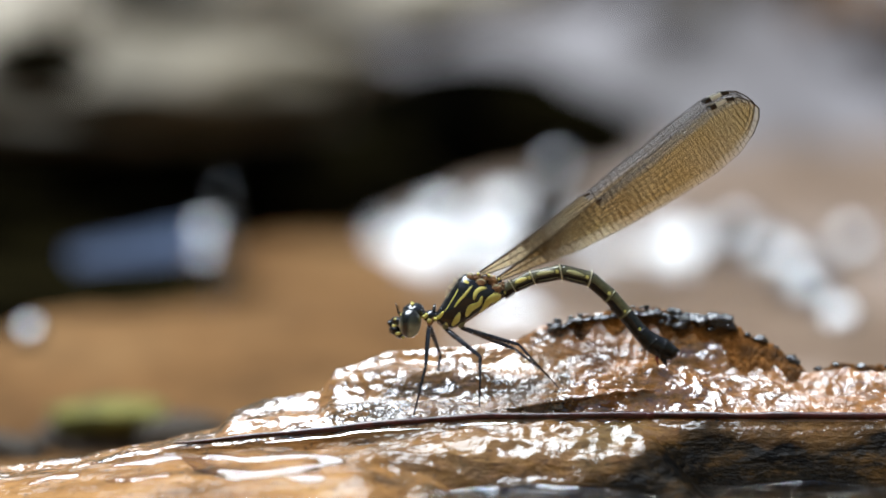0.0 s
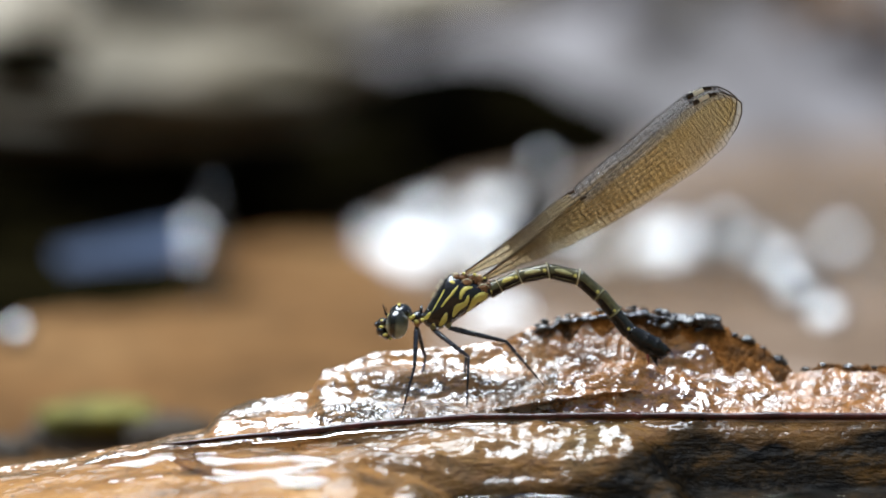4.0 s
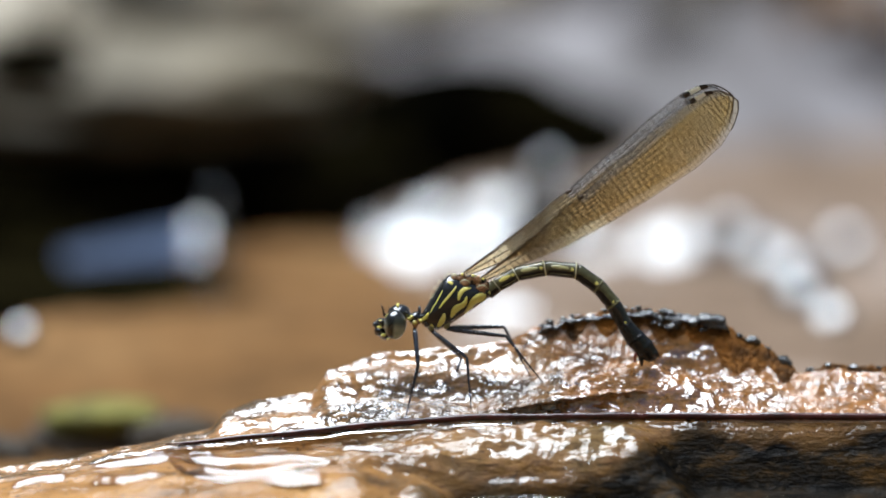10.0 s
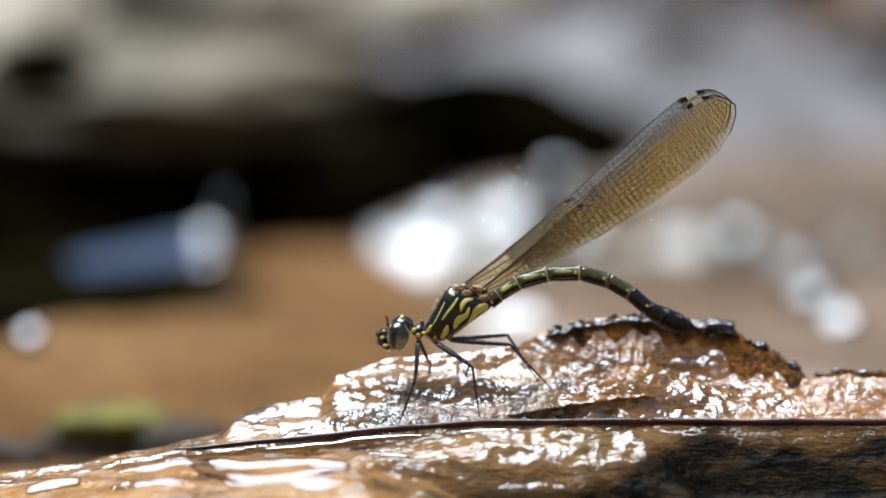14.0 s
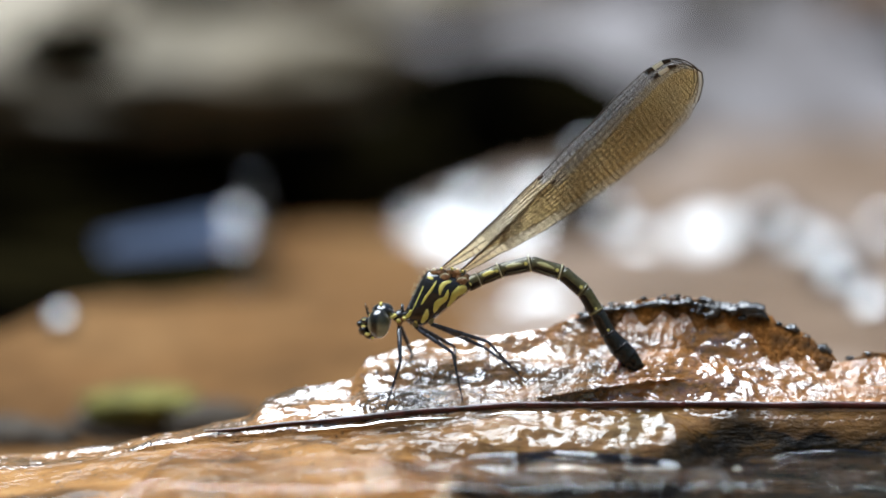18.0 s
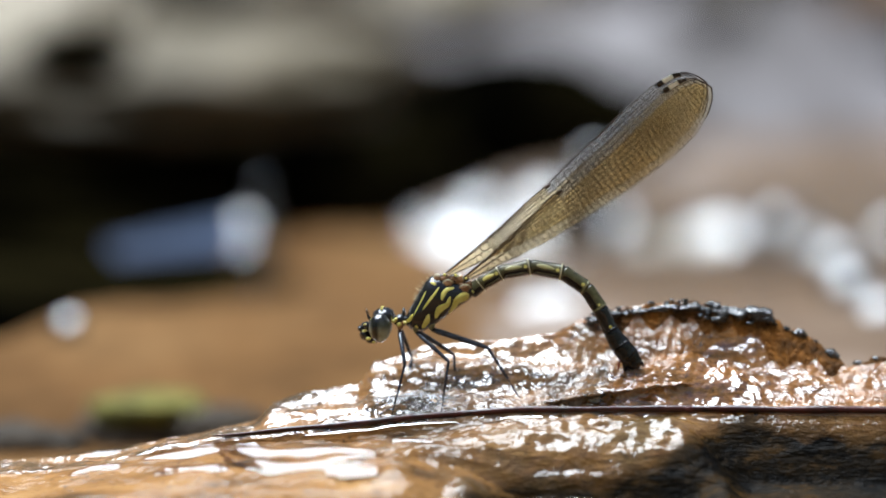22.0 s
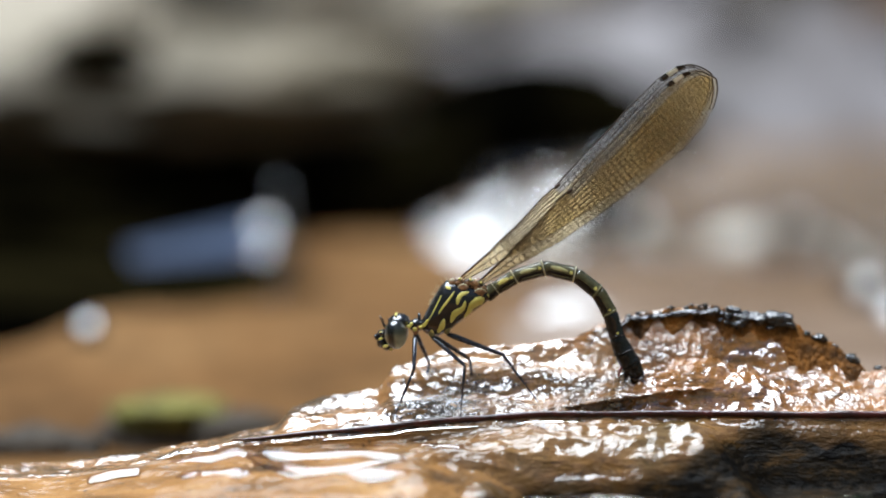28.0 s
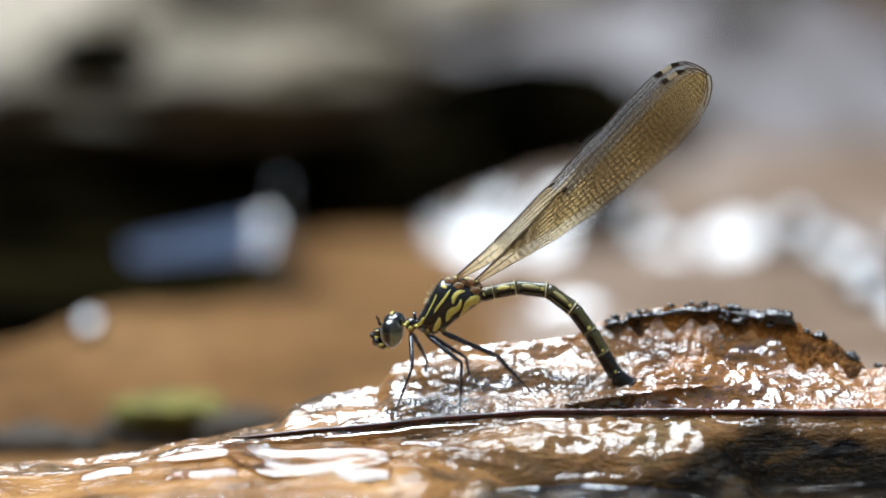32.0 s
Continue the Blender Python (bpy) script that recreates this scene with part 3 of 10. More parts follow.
def log_height(x, y):
    tw, cr = lerp(x, TWIG), lerp(x, CREST)
    fine = 0.22 * ridged(x, y, 0.8, 4) + 0.14 * ridged(x, y, 1.7, 7) + 0.07 * noise.noise(Vector((x * 4, y * 4, 3)))
    if y >= 0:
        u = min(1.0, y / CREST_Y)
        calm = lerp(x, ((-8, 0.45), (4, 0.75), (10, 1.0), (80, 1.0)))
        # wet terraces that run down towards the low end of the log
        bow = lerp(x, ((-4, 1.4), (6, 1.9), (22, 1.9), (30, 1.4)))
        prof = u ** bow * (1.3 - 0.3 * u ** bow) + (0.16 * math.sin(u * 13 + x * 0.33 + 2.2 * noise.noise(Vector((x * 0.13, y * 0.2, 6)))) * u * (1 - u) * 2)
        z = tw - 0.12 + (cr - tw) * prof
        z += (0.55 * noise.noise(Vector((x * 0.33, y * 0.45, 1))) + fine) * calm * min(1.0, 0.25 + u) * (0.6 + 0.4 * (1 - bell(u, 1, 0.2)))
        # drips down the hump's wet face
        z += (0.30 * noise.noise(Vector((x * 1.9, y * 0.9, 21))) + 0.16 * noise.noise(Vector((x * 3.4, y * 2.6, 23)))) * bell(x, 12, 9) * bell(u, 0.66, 0.25)
        # a scooped hollow in the face of the hump
        z -= 0.9 * bell(x, 20, 5) * bell(u, 0.72, 0.22) + 0.6 * bell(x, 11, 4) * bell(u, 0.82, 0.12)
        mound = lerp(x, MOUND)
        if mound > 0:
            lip = lerp(y, ((0, 0), (0.5, 0.12), (0.9, 0.5), (1.5, 0.86), (2.3, 1.0), (4, 1.12), (6, 1.1)))
            m = tw - 0.12 + mound * lip + (0.25 * noise.noise(Vector((x * 0.5, y * 0.5, 8))) + 0.10 * math.sin(3.4 * x + 3 * noise.noise(Vector((x * 0.4, y * 0.8, 2))) - 2.2 * y) + 0.9 * fine) * min(1.0, mound)
            d = max(-1.0, min(1.0, (m - z) / 0.5))
            z = z + (m - z) * (d * 0.5 + 0.5) + 0.125 * (1 - d * d)
        if y > CREST_Y:
            over = y - CREST_Y
            z -= (over * 0.9 + 0.1 * over ** 2) * lerp(x, ((-26, 0.35), (-18, 1), (80, 1)))
        return z
    # below the twig: a wet face, then a shelf that sinks towards the water
    sh = lerp(x, SHELF)
    face = lerp(-y, ((0, 0), (0.25, 0.25), (0.55, 0.8), (1.1, 1.0), (40, 1.0)))
    z = tw + (sh - tw) * face - lerp(-y, ((1, 0), (4, 0.55), (7, 1.25), (9, 2.2), (12, 5.0), (40, 12)))
    wave = 0.34 * noise.noise(Vector((x * 0.16, y * 0.35, 11))) + 0.14 * noise.noise(Vector((x * 0.5, y * 0.9, 15)))
    # a rounded knob that swells out under the twig, undercut by the water
    w = lerp(x, ((-7, 0), (-2, 0.35), (3, 0.95), (6, 1), (14.5, 1), (18.2, 0)))
    knob = tw - lerp(-y, ((0, 0), (0.3, 0.45), (1.2, 0.72), (2.6, 1.35), (4.0, 2.6), (4.9, 4.4), (5.4, 6.5), (9, 9.0), (40, 12))) + 0.45 * noise.noise(Vector((x * 0.35, y * 0.5, 31))) + 0.2 * noise.noise(Vector((x * 0.9, y * 1.1, 33)))
    z += (knob - z) * w
    # the dark sunken end of the log
    z -= 4.6 * lerp(x, ((15, 0), (20, 1), (80, 1))) * lerp(-y, ((0.6, 0), (1.3, 0.35), (2.4, 0.9), (4, 1), (40, 1.2)))
    # long splits in the wood under the twig
    z -= 0.35 * bell(y + 0.25 * noise.noise(Vector((x * 0.3, 2, 2))), -0.95, 0.22) * bell(x, -7, 6) + 0.9 * bell(x, -8.2, 1.6) * bell(y, -4.5, 0.7)
    return z + (wave + 0.10 * ridged(x * 0.3, y, 0.8, 4) + 0.07 * ridged(x * 0.5, y, 1.7, 7)) * min(1.0, -y / 1.5)


log_xs = [-60, -52] + spread(-45, 45, 640) + [48, 52, 58, 70]
log = thing("driftwood_log", "wet orange-brown driftwood log with a humped crest", "log")
grid("upper_wood", log_xs, spread(-0.3, 17, 120), log_height, M["wood"]).parent = log
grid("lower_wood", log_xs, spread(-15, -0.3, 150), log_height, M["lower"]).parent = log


lip_pts, lip_rad = [], []
for i in range(70):
    x = 2.8 + 13.5 * i / 69
    w = (1 - abs(2 * i / 69 - 1) ** 3) * (0.8 + 0.5 * noise.noise(Vector((x * 0.6, 3, 3)))) + 0.04
    lip_pts.append((x, 0.95 + 0.3 * noise.noise(Vector((x * 0.35, 5, 1))), lerp(x, TWIG) - 0.1 + lerp(x, MOUND) * 0.62 + 0.14 * noise.noise(Vector((x * 0.8, 1, 6)))))
    lip_rad.append((0.75 * w, 0.30 * w))
v, f = tube(lip_pts, lip_rad, 18)
v = [p + 0.16 * noise.noise_vector(p * 1.3) + 0.07 * noise.noise_vector(p * 3.1) for p in v]
finish("silt_lip", v, f, M["wood"], log, "brown lip of silt over a shaded hollow")


def lump(x, y, r, seed, squash=0.75):
    v, f = ball((x, y, log_height(x, y) + r * 0.25), (r * 1.2, r, r * squash), 0.35, 1.9, seed, 2)
    finish("bark_lump", v, f, M["bark"], log, "black wet bark lump")


rng = random.Random(5)
for x0, x1, r in ((7.6, 13.4, 0.42), (12.6, 18.6, 0.46), (17.8, 23.6, 0.62)):
    pts, rad = [], []
    for i in range(40):
        x = x0 + (x1 - x0) * i / 39
        w = (1 - abs(2 * i / 39 - 1) ** 5) * (0.85 + 0.7 * noise.noise(Vector((x * 1.1, 2, 5))))
        pts.append((x, CREST_Y - 0.15 + 0.35 * noise.noise(Vector((x * 0.5, 8, 1))), log_height(x, CREST_Y - 0.2) + 0.12 * noise.noise(Vector((x * 1.7, 1, 1)))))
        rad.append((r * max(w, 0.05) * 1.3, r * max(w, 0.05) * 0.75))
    v, f = tube(pts, rad, 14)
    v = [p + Vector((0, 0, 0)) + 0.16 * noise.noise_vector(p * 2.3) for p in v]
    finish("bark_crust", v, f, M["bark"], log, "black wet crust of bark on the crest")


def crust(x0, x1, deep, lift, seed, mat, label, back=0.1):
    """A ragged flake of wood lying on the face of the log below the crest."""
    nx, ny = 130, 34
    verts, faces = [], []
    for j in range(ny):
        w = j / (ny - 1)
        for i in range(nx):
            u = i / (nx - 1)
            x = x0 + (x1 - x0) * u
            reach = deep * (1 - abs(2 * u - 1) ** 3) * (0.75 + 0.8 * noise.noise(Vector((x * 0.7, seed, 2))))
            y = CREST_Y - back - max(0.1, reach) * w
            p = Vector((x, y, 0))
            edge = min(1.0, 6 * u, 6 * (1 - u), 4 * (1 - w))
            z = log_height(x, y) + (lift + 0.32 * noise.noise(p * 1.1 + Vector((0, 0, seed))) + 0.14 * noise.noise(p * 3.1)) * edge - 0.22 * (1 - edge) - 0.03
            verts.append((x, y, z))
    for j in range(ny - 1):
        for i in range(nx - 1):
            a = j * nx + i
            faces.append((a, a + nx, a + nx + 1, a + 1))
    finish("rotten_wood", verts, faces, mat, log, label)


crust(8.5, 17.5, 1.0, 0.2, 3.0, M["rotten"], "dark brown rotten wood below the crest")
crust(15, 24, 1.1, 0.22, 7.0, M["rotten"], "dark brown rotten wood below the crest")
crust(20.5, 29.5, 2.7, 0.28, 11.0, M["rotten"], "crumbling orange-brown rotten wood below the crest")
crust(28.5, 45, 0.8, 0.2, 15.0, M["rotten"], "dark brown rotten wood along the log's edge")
for i in range(34):
    x = 8.2 + 14.6 * i / 33
    for row in range(1 if i < 20 else 2):
        lump(x + rng.uniform(-0.3, 0.3), CREST_Y - row * 0.35 + rng.uniform(-0.2, 0.25), rng.uniform(0.2, 0.5) * (0.95 if 18 < x < 23 else 0.62), i * 2.3 + row)
for x, r in ((21.6, 0.8), (22.4, 0.75), (25.2, 0.55), (25.5, 0.4), (27.7, 0.6), (28.0, 0.45), (24.2, 0.3), (26.4, 0.3), (30.0, 0.3), (31.4, 0.28), (33.5, 0.35), (35.5, 0.3)):
    lump(x, CREST_Y - 0.1, r, x)

# ---- the twig along the log ----
twig = thing("twig", "long thin dark red-brown wet twig lying on the log", "twig")
pts, rad = [], []
for i in range(90):
    x = -21.5 + i * 1.1
    pts.append((x, -0.05 + 0.12 * noise.noise(Vector((x * 0.1, 0, 2))), lerp(x, TWIG) + 0.10 + 0.05 * noise.noise(Vector((x * 0.2, 4, 0)))))
    rad.append(0.23 + 0.08 * noise.noise(Vector((x * 0.33, 7, 0))) + 0.04 * noise.noise(Vector((x * 1.3, 3, 0))) + 0.06 * min(1, i / 45))
    rad[-1] *= min(1.0, 0.3 + i / 14)
rad[0] = 0.05
v, f = tube(pts, rad, 10)
finish("stem", v, f, M["twig"], twig)
for x, r in ((0.4, 0.26), (15.8, 0.3), (28.2, 0.24), (-10.2, 0.22)):
    v, f = ball((x, -0.08, lerp(x, TWIG) + 0.05), (r * 1.5, r, r), 0.3, 2, x, 2)
    finish("node", v, f, M["twig"], twig)


# the rim of water held under the twig and above it
def meniscus(x0, x1, y, dz, r, seed):
    pts, rad = [], []
    for i in range(40):
        u = i / 39
        x = x0 + (x1 - x0) * u
        w = (1 - abs(2 * u - 1) ** 3) * (0.75 + 0.6 * noise.noise(Vector((x * 0.5, seed, 4)))) + 0.03
        pts.append((x, y + 0.12 * noise.noise(Vector((x * 0.4, seed, 1))), lerp(x, TWIG) + dz + 0.05 * noise.noise(Vector((x * 0.6, seed, 7)))))
        rad.append((r * w * 1.4, r * w))
    finish("water_rim", *tube(pts, rad, 14), M["ripple"], twig, "thin rim of clear water clinging to the twig")


meniscus(-14.5, -1.8, -0.5, -0.5, 0.26, 1.0)
meniscus(0.8, 6.0, -0.5, -0.5, 0.22, 5.0)
meniscus(5.0, 19.0, 0.55, 0.05, 0.36, 9.0)
meniscus(22.0, 37.0, 0.6, 0.1, 0.28, 13.0)
meniscus(-12.0, 1.0, 0.5, 0.0, 0.3, 17.0)


# ---- ripples that travel on the water before the log ----
def ripple(path, tall, front, back, seed, level=None):
    """A low swell of water along a crooked crest: a long back and a steep rounded front. It lies on the log, or on water at a level."""
    nx, ny = 70, 16
    pts = [Vector(p) for p in path]
    crest = []
    for i in range(nx):
        a = i / (nx - 1) * (len(pts) - 1)
        k = min(int(a), len(pts) - 2)
        p0, p1, p2, p3 = pts[max(k - 1, 0)], pts[k], pts[k + 1], pts[min(k + 2, len(pts) - 1)]
        f = a - k
        crook = Vector((0, 1.1 * noise.noise(Vector((a * 1.7, seed, 9))))) if level is not None else Vector((0, 0))
        crest.append(crook + 0.5 * (2 * p1 + (p2 - p0) * f + (2 * p0 - 5 * p1 + 4 * p2 - p3) * f * f + (3 * p1 - p0 - 3 * p2 + p3) * f ** 3))
    verts, faces = [], []
    for i in range(nx):
        u = i / (nx - 1)
        taper = max(0.0, 1 - abs(2 * u - 1) ** 3) ** (0.6 if level is None else 1.5) * (0.9 + 0.4 * noise.noise(Vector((u * 4.5, seed, 0))))
        d = (crest[min(i + 1, nx - 1)] - crest[max(i - 1, 0)]).normalized()
        out = Vector((d.y, -d.x)) if d.x > 0 else Vector((-d.y, d.x))
        for j in range(ny):
            w = j / (ny - 1)
            if w < 0.5:
                r, h = -back * (1 - 2 * w), (2 * w) ** 2 * (3 - 4 * w)
            else:
                r, h = front * (2 * w - 1) * (0.4 + 0.6 * taper), 0.5 + 0.5 * math.cos(math.pi * (2 * w - 1))
            p = crest[i] + out * r
            # the water evens out the wood below it
            z = level if level is not None else 0.04 + sum(log_height(p.x + a * 1.3, min(-0.35, p.y + b * 1.0)) for a, b in ((0, 0), (-1, 0), (1, 0), (0, -1), (0, 1), (-2, 0), (2, 0))) / 7
            deep = 0.04 if level is None else 0.7
            verts.append((p.x, p.y, z + (tall + deep - 0.04) * taper * h - deep))
    for i in range(nx - 1):
        for j in range(ny - 1):
            a = i * ny + j
            faces.append((a, a + 1, a + ny + 1, a + ny))
    ob = finish("water_ripple", verts, faces, M["ripple"])
    return tagged(ob, "low smooth ripple of clear water catching the light", "ripple", "ripples before the log")


ripples = [
    ripple(((-27, -0.5), (-23.7, -0.9), (-21, -0.9), (-19.3, -2.8), (-17.3, -4.9), (-15.3, -5.9), (-12.3, -5.8), (-9.8, -5.3), (-8, -4.9)), 0.50, 0.95, 1.6, 1.0),
    ripple(((-19.8, -0.7), (-17, -2.2), (-14.2, -3.3), (-11.2, -3.8), (-8.1, -4.2)), 0.55, 1.05, 1.2, 4.0),
    ripple(((-32.8, -2.1), (-30.6, -1.8), (-28.6, -1.9)), 0.42, 0.9, 1.2, 7.0),
    ripple(((-26, -3.4), (-23.1, -4.7), (-20.1, -4.9)), 0.42, 0.9, 1.2, 11.0),
    ripple(((-12.3, -6.6), (-10, -7.1), (-8, -7.4)), 0.45, 0.95, 1.2, 15.0),
    ripple(((-7.5, -1.9), (-6, -2.6), (-3.8, -3.4)), 0.28, 0.55, 0.8, 19.0),
    ripple(((-4.2, -8.2), (1, -7.6), (6, -7.3), (12, -7.2), (17, -7.6)), 0.75, 1.2, 1.6, 27.0, -2.1),
    ripple(((19.4, -6.0), (23, -5.7), (28, -6.0)), 0.25, 0.42, 1.4, 31.0, -2.3),
    ripple(((22, -3.6), (27, -3.3), (34, -3.6)), 0.3, 0.5, 0.9, 37.0, -2.1),
    ripple(((27, -8.2), (31, -7.9), (37, -8.1)), 0.3, 0.5, 1.2, 41.0, -2.2)]
LOOSE = 6       # from here on they ride on the open water

def swell_height(x, y):
    edge = min(1.0, max(0.0, (48 - x) / 12), max(0.0, (x + 30) / 8), max(0.0, (y + 22) / 5))
    z = 0.42 * noise.noise(Vector((x * 0.10, y * 0.22, 3))) + 0.13 * noise.noise(Vector((x * 0.26, y * 0.6, 7))) + 0.03 * noise.noise(Vector((x * 0.7, y * 1.5, 9)))
    return z - 2.0 - 7.0 * (1 - edge)


swell = tagged(grid("water_swell", spread(-34, 48, 160), spread(-22, 0.6, 80), swell_height, M["sheet"]), "smooth swell of clear water washing over the log's lower edge", "water", kind="structure")

# ---- the damselfly: local space in its middle plane, millimetres ----
insect = thing("damselfly", "black and yellow damselfly laying eggs on the wet log", "damselfly")


def side(x, z, deg=0.0, y=0.0):
    """A pose in an upright plane: place in millimetres, turn from +x up towards +z."""
    return pose(x * MM, y * MM, z * MM, 0, -deg, 0)


def limb(p, q):
    """A pose at p whose local x points to q (millimetres)."""
    d = Vector(q) - Vector(p)
    return Matrix.Translation(Vector(p) * MM) @ d.to_track_quat("X", "Z").to_matrix().to_4x4()


def wing(x, sd, z, deg, splay, twist):
    """A wing at its root: deg up from +x, splay away from the middle plane, twist about its own length."""
    return Matrix.Translation(Vector((x, sd * 0.3, z)) * MM) @ pose(0, 0, 0, 0, -deg, 0) @ pose(0, 0, 0, 0, 0, sd * splay) @ pose(0, 0, 0, -sd * twist, 0, 0)


# thorax: a rounded wedge, seen from the side
THORAX = ((-3.15, -1.75), (-2.75, -1.0), (-2.1, 0.15), (-1.45, 1.2), (-0.95, 1.66), (-0.2, 1.62), (0.7, 1.35), (1.6, 1.1), (2.35, 0.82),
          (2.62, 0.35), (2.2, -0.18), (1.2, -0.85), (0.1, -1.65), (-0.9, -2.38), (-1.8, -2.78), (-2.5, -2.7), (-3.0, -2.3))
THC = Vector((-0.75, -0.62))


def outline_at(angle):
    d = Vector((math.cos(angle), math.sin(angle)))
    best = 0.1
    for i in range(len(THORAX)):
        a, b = Vector(THORAX[i]) - THC, Vector(THORAX[(i + 1) % len(THORAX)]) - THC
        e = b - a
        den = d.x * e.y - d.y * e.x
        if abs(den) < 1e-9:
            continue
        s = (a.x * e.y - a.y * e.x) / den
        u = (a.x * d.y - a.y * d.x) / den
        if s > 0 and -1e-6 <= u <= 1 + 1e-6:
            best = max(best, s)
    return best


def thorax_y(x, z):
    p = Vector((x, z)) - THC
    s = min(1.0, p.length / outline_at(math.atan2(p.y, p.x)))
    return 1.3 * (1 - s ** 2.6) ** 0.5


def make_thorax():
    n, rings = 56, 12
    verts, faces = [], []
    rim = [outline_at(2 * math.pi * k / n) for k in range(n)]
    for sgn in (-1, 1):
        for j in range(rings + 1):
            s = math.sin(math.pi / 2 * j / rings)
            for k in range(n):
                a = 2 * math.pi * k / n
                x, z = THC.x + math.cos(a) * rim[k] * s, THC.y + math.sin(a) * rim[k] * s
                verts.append((x, sgn * 1.3 * (1 - s ** 2.6) ** 0.5, z))
        o = 0 if sgn < 0 else (rings + 1) * n
        for j in range(rings):
            for k in range(n):
                q = (o + j * n + k, o + j * n + (k + 1) % n, o + (j + 1) * n + (k + 1) % n, o + (j + 1) * n + k)
                faces.append(q if sgn > 0 else q[::-1])
    return finish("thorax", verts, faces, M["black"], insect, "black thorax with yellow stripes")


def strip(path, widths, lift, surf, n=14):
    """A raised marking along a path on a surface y = surf(x, z), on both flanks."""
    pts = [Vector(p) for p in path]
    cen, wid = [], []
    for i in range(n):
        u = i / (n - 1) * (len(pts) - 1)
        k = min(int(u), len(pts) - 2)
        p0, p1, p2, p3 = pts[max(k - 1, 0)], pts[k], pts[k + 1], pts[min(k + 2, len(pts) - 1)]
        f = u - k
        cen.append(0.5 * (2 * p1 + (p2 - p0) * f + (2 * p0 - 5 * p1 + 4 * p2 - p3) * f * f + (3 * p1 - p0 - 3 * p2 + p3) * f ** 3))
        wid.append(widths[k] + (widths[k + 1] - widths[k]) * f)
    out = []
    for sgn in (-1, 1):
        verts, faces = [], []
        for i in range(n):
            d = (cen[min(i + 1, n - 1)] - cen[max(i - 1, 0)]).normalized()
            nor = Vector((-d.y, d.x))
            cap = (1 - abs(2 * i / (n - 1) - 1) ** 4) ** 0.5
            for j in range(7):
                w = (j / 6 * 2 - 1)
                p = cen[i] + nor * (w * wid[i] * max(cap, 0.05))
                verts.append((p.x, sgn * (surf(p.x, p.y) + lift * (1 - w ** 4) * max(cap, 0.0) - 0.01), p.y))
        for i in range(n - 1):
            for j in range(6):
                a = i * 7 + j
                q = (a, a + 1, a + 8, a + 7)
                faces.append(q if sgn < 0 else q[::-1])
        out.append((verts, faces))
    return out


thorax = make_thorax()
STRIPES = (
    (((-1.02, 1.18), (-0.6, 1.0)), (0.12, 0.12)),
    (((-1.4, 0.5), (-1.66, -0.04), (-2.39, -1.4)), (0.035, 0.045, 0.035)),
    (((-0.31, 0.87), (-0.76, 0.21), (-1.25, -0.38), (-1.67, -0.97)), (0.07, 0.11, 0.10, 0.06)),
    (((-2.45, -1.3), (-2.7, -1.72), (-2.98, -1.92)), (0.08, 0.14, 0.16)),
    (((0.85, 0.72), (0.3, 0.6), (-0.02, 0.25), (-0.15, -0.3)), (0.12, 0.18, 0.2, 0.1)),
    (((0.52, 0.1), (0.29, -0.55), (-0.34, -0.95), (-0.71, -1.7)), (0.09, 0.2, 0.31, 0.13)),
    (((2.0, 0.22), (1.5, -0.05), (1.05, -0.32), (0.75, -0.83), (0.32, -1.36)), (0.32, 0.4, 0.3, 0.2, 0.08)),
    (((-1.2, -1.3), (-1.38, -1.9), (-1.75, -2.45)), (0.1, 0.25, 0.13)),
    (((-2.25, -2.2), (-2.1, -2.62)), (0.1, 0.12)),
    (((2.3, 0.6), (2.55, 0.32)), (0.2, 0.2)),
)
for path, wid in STRIPES:
    for v, f in strip(path, wid, 0.045, thorax_y):
        finish("stripe", v, f, M["yellow"], thorax, "yellow stripe")
for i, (x, z, r) in enumerate(((-0.5, 1.5, 0.24), (-0.02, 1.46, 0.34), (0.34, 1.06, 0.34), (0.72, 1.42, 0.26), (1.16, 1.3, 0.38), (1.42, 0.98, 0.24), (1.68, 0.66, 0.36), (1.95, 1.0, 0.24))):
    for sgn in (-1, 1):
        y = max(0.62, thorax_y(x, z) + 0.03)
        v, f = ball((x, sgn * y, z), (r * 1.1, 0.16, r * 0.8), 0.7, 2.6, i * 2.1 + sgn, 3)
        finish("wing_base", v, f, M["brown"], thorax, "red-brown wing base plate")
        rim = [(x + r * 1.2 * math.cos(k * 0.7), sgn * (y + 0.06), z + r * 0.85 * math.sin(k * 0.7)) for k in range(6)]
        finish("wing_base_rim", *tube(rim, [0.02, 0.05, 0.06, 0.05, 0.04, 0.02], 6), M["black" if i % 2 else "pale"], thorax)
v, f = ball((0.55, 0, 1.2), (1.5, 0.75, 0.36), 0.2, 2.0, 4, 3)
finish("wing_bed", v, f, M["black"], thorax)
for x, z, r in ((0.1, 1.75, 0.12), (0.95, 1.68, 0.12), (1.75, 1.42, 0.1)):
    v, f = ball((x, -0.6, z), (r, 0.3, r), 0.2, 1.5, x, 2)
    finish("spot", v, f, M["yellow"], thorax, "pale yellow spot")
hair_rng = random.Random(8)
for i in range(46):
    a = hair_rng.uniform(1.5, 2.9)
    r = outline_at(a) * hair_rng.uniform(0.9, 0.99)
    x, z = THC.x + math.cos(a) * r, THC.y + math.sin(a) * r
    y = hair_rng.choice((-1, 1)) * thorax_y(x, z)
    d = 0.28 + 0.2 * hair_rng.random()
    v, f = tube(((x, y, z), (x + math.cos(a + 0.3) * d, y * 1.15, z + math.sin(a + 0.3) * d)), (0.012, 0.004), 4)
    finish("hair", v, f, M["pale"], thorax, "fine pale hair")
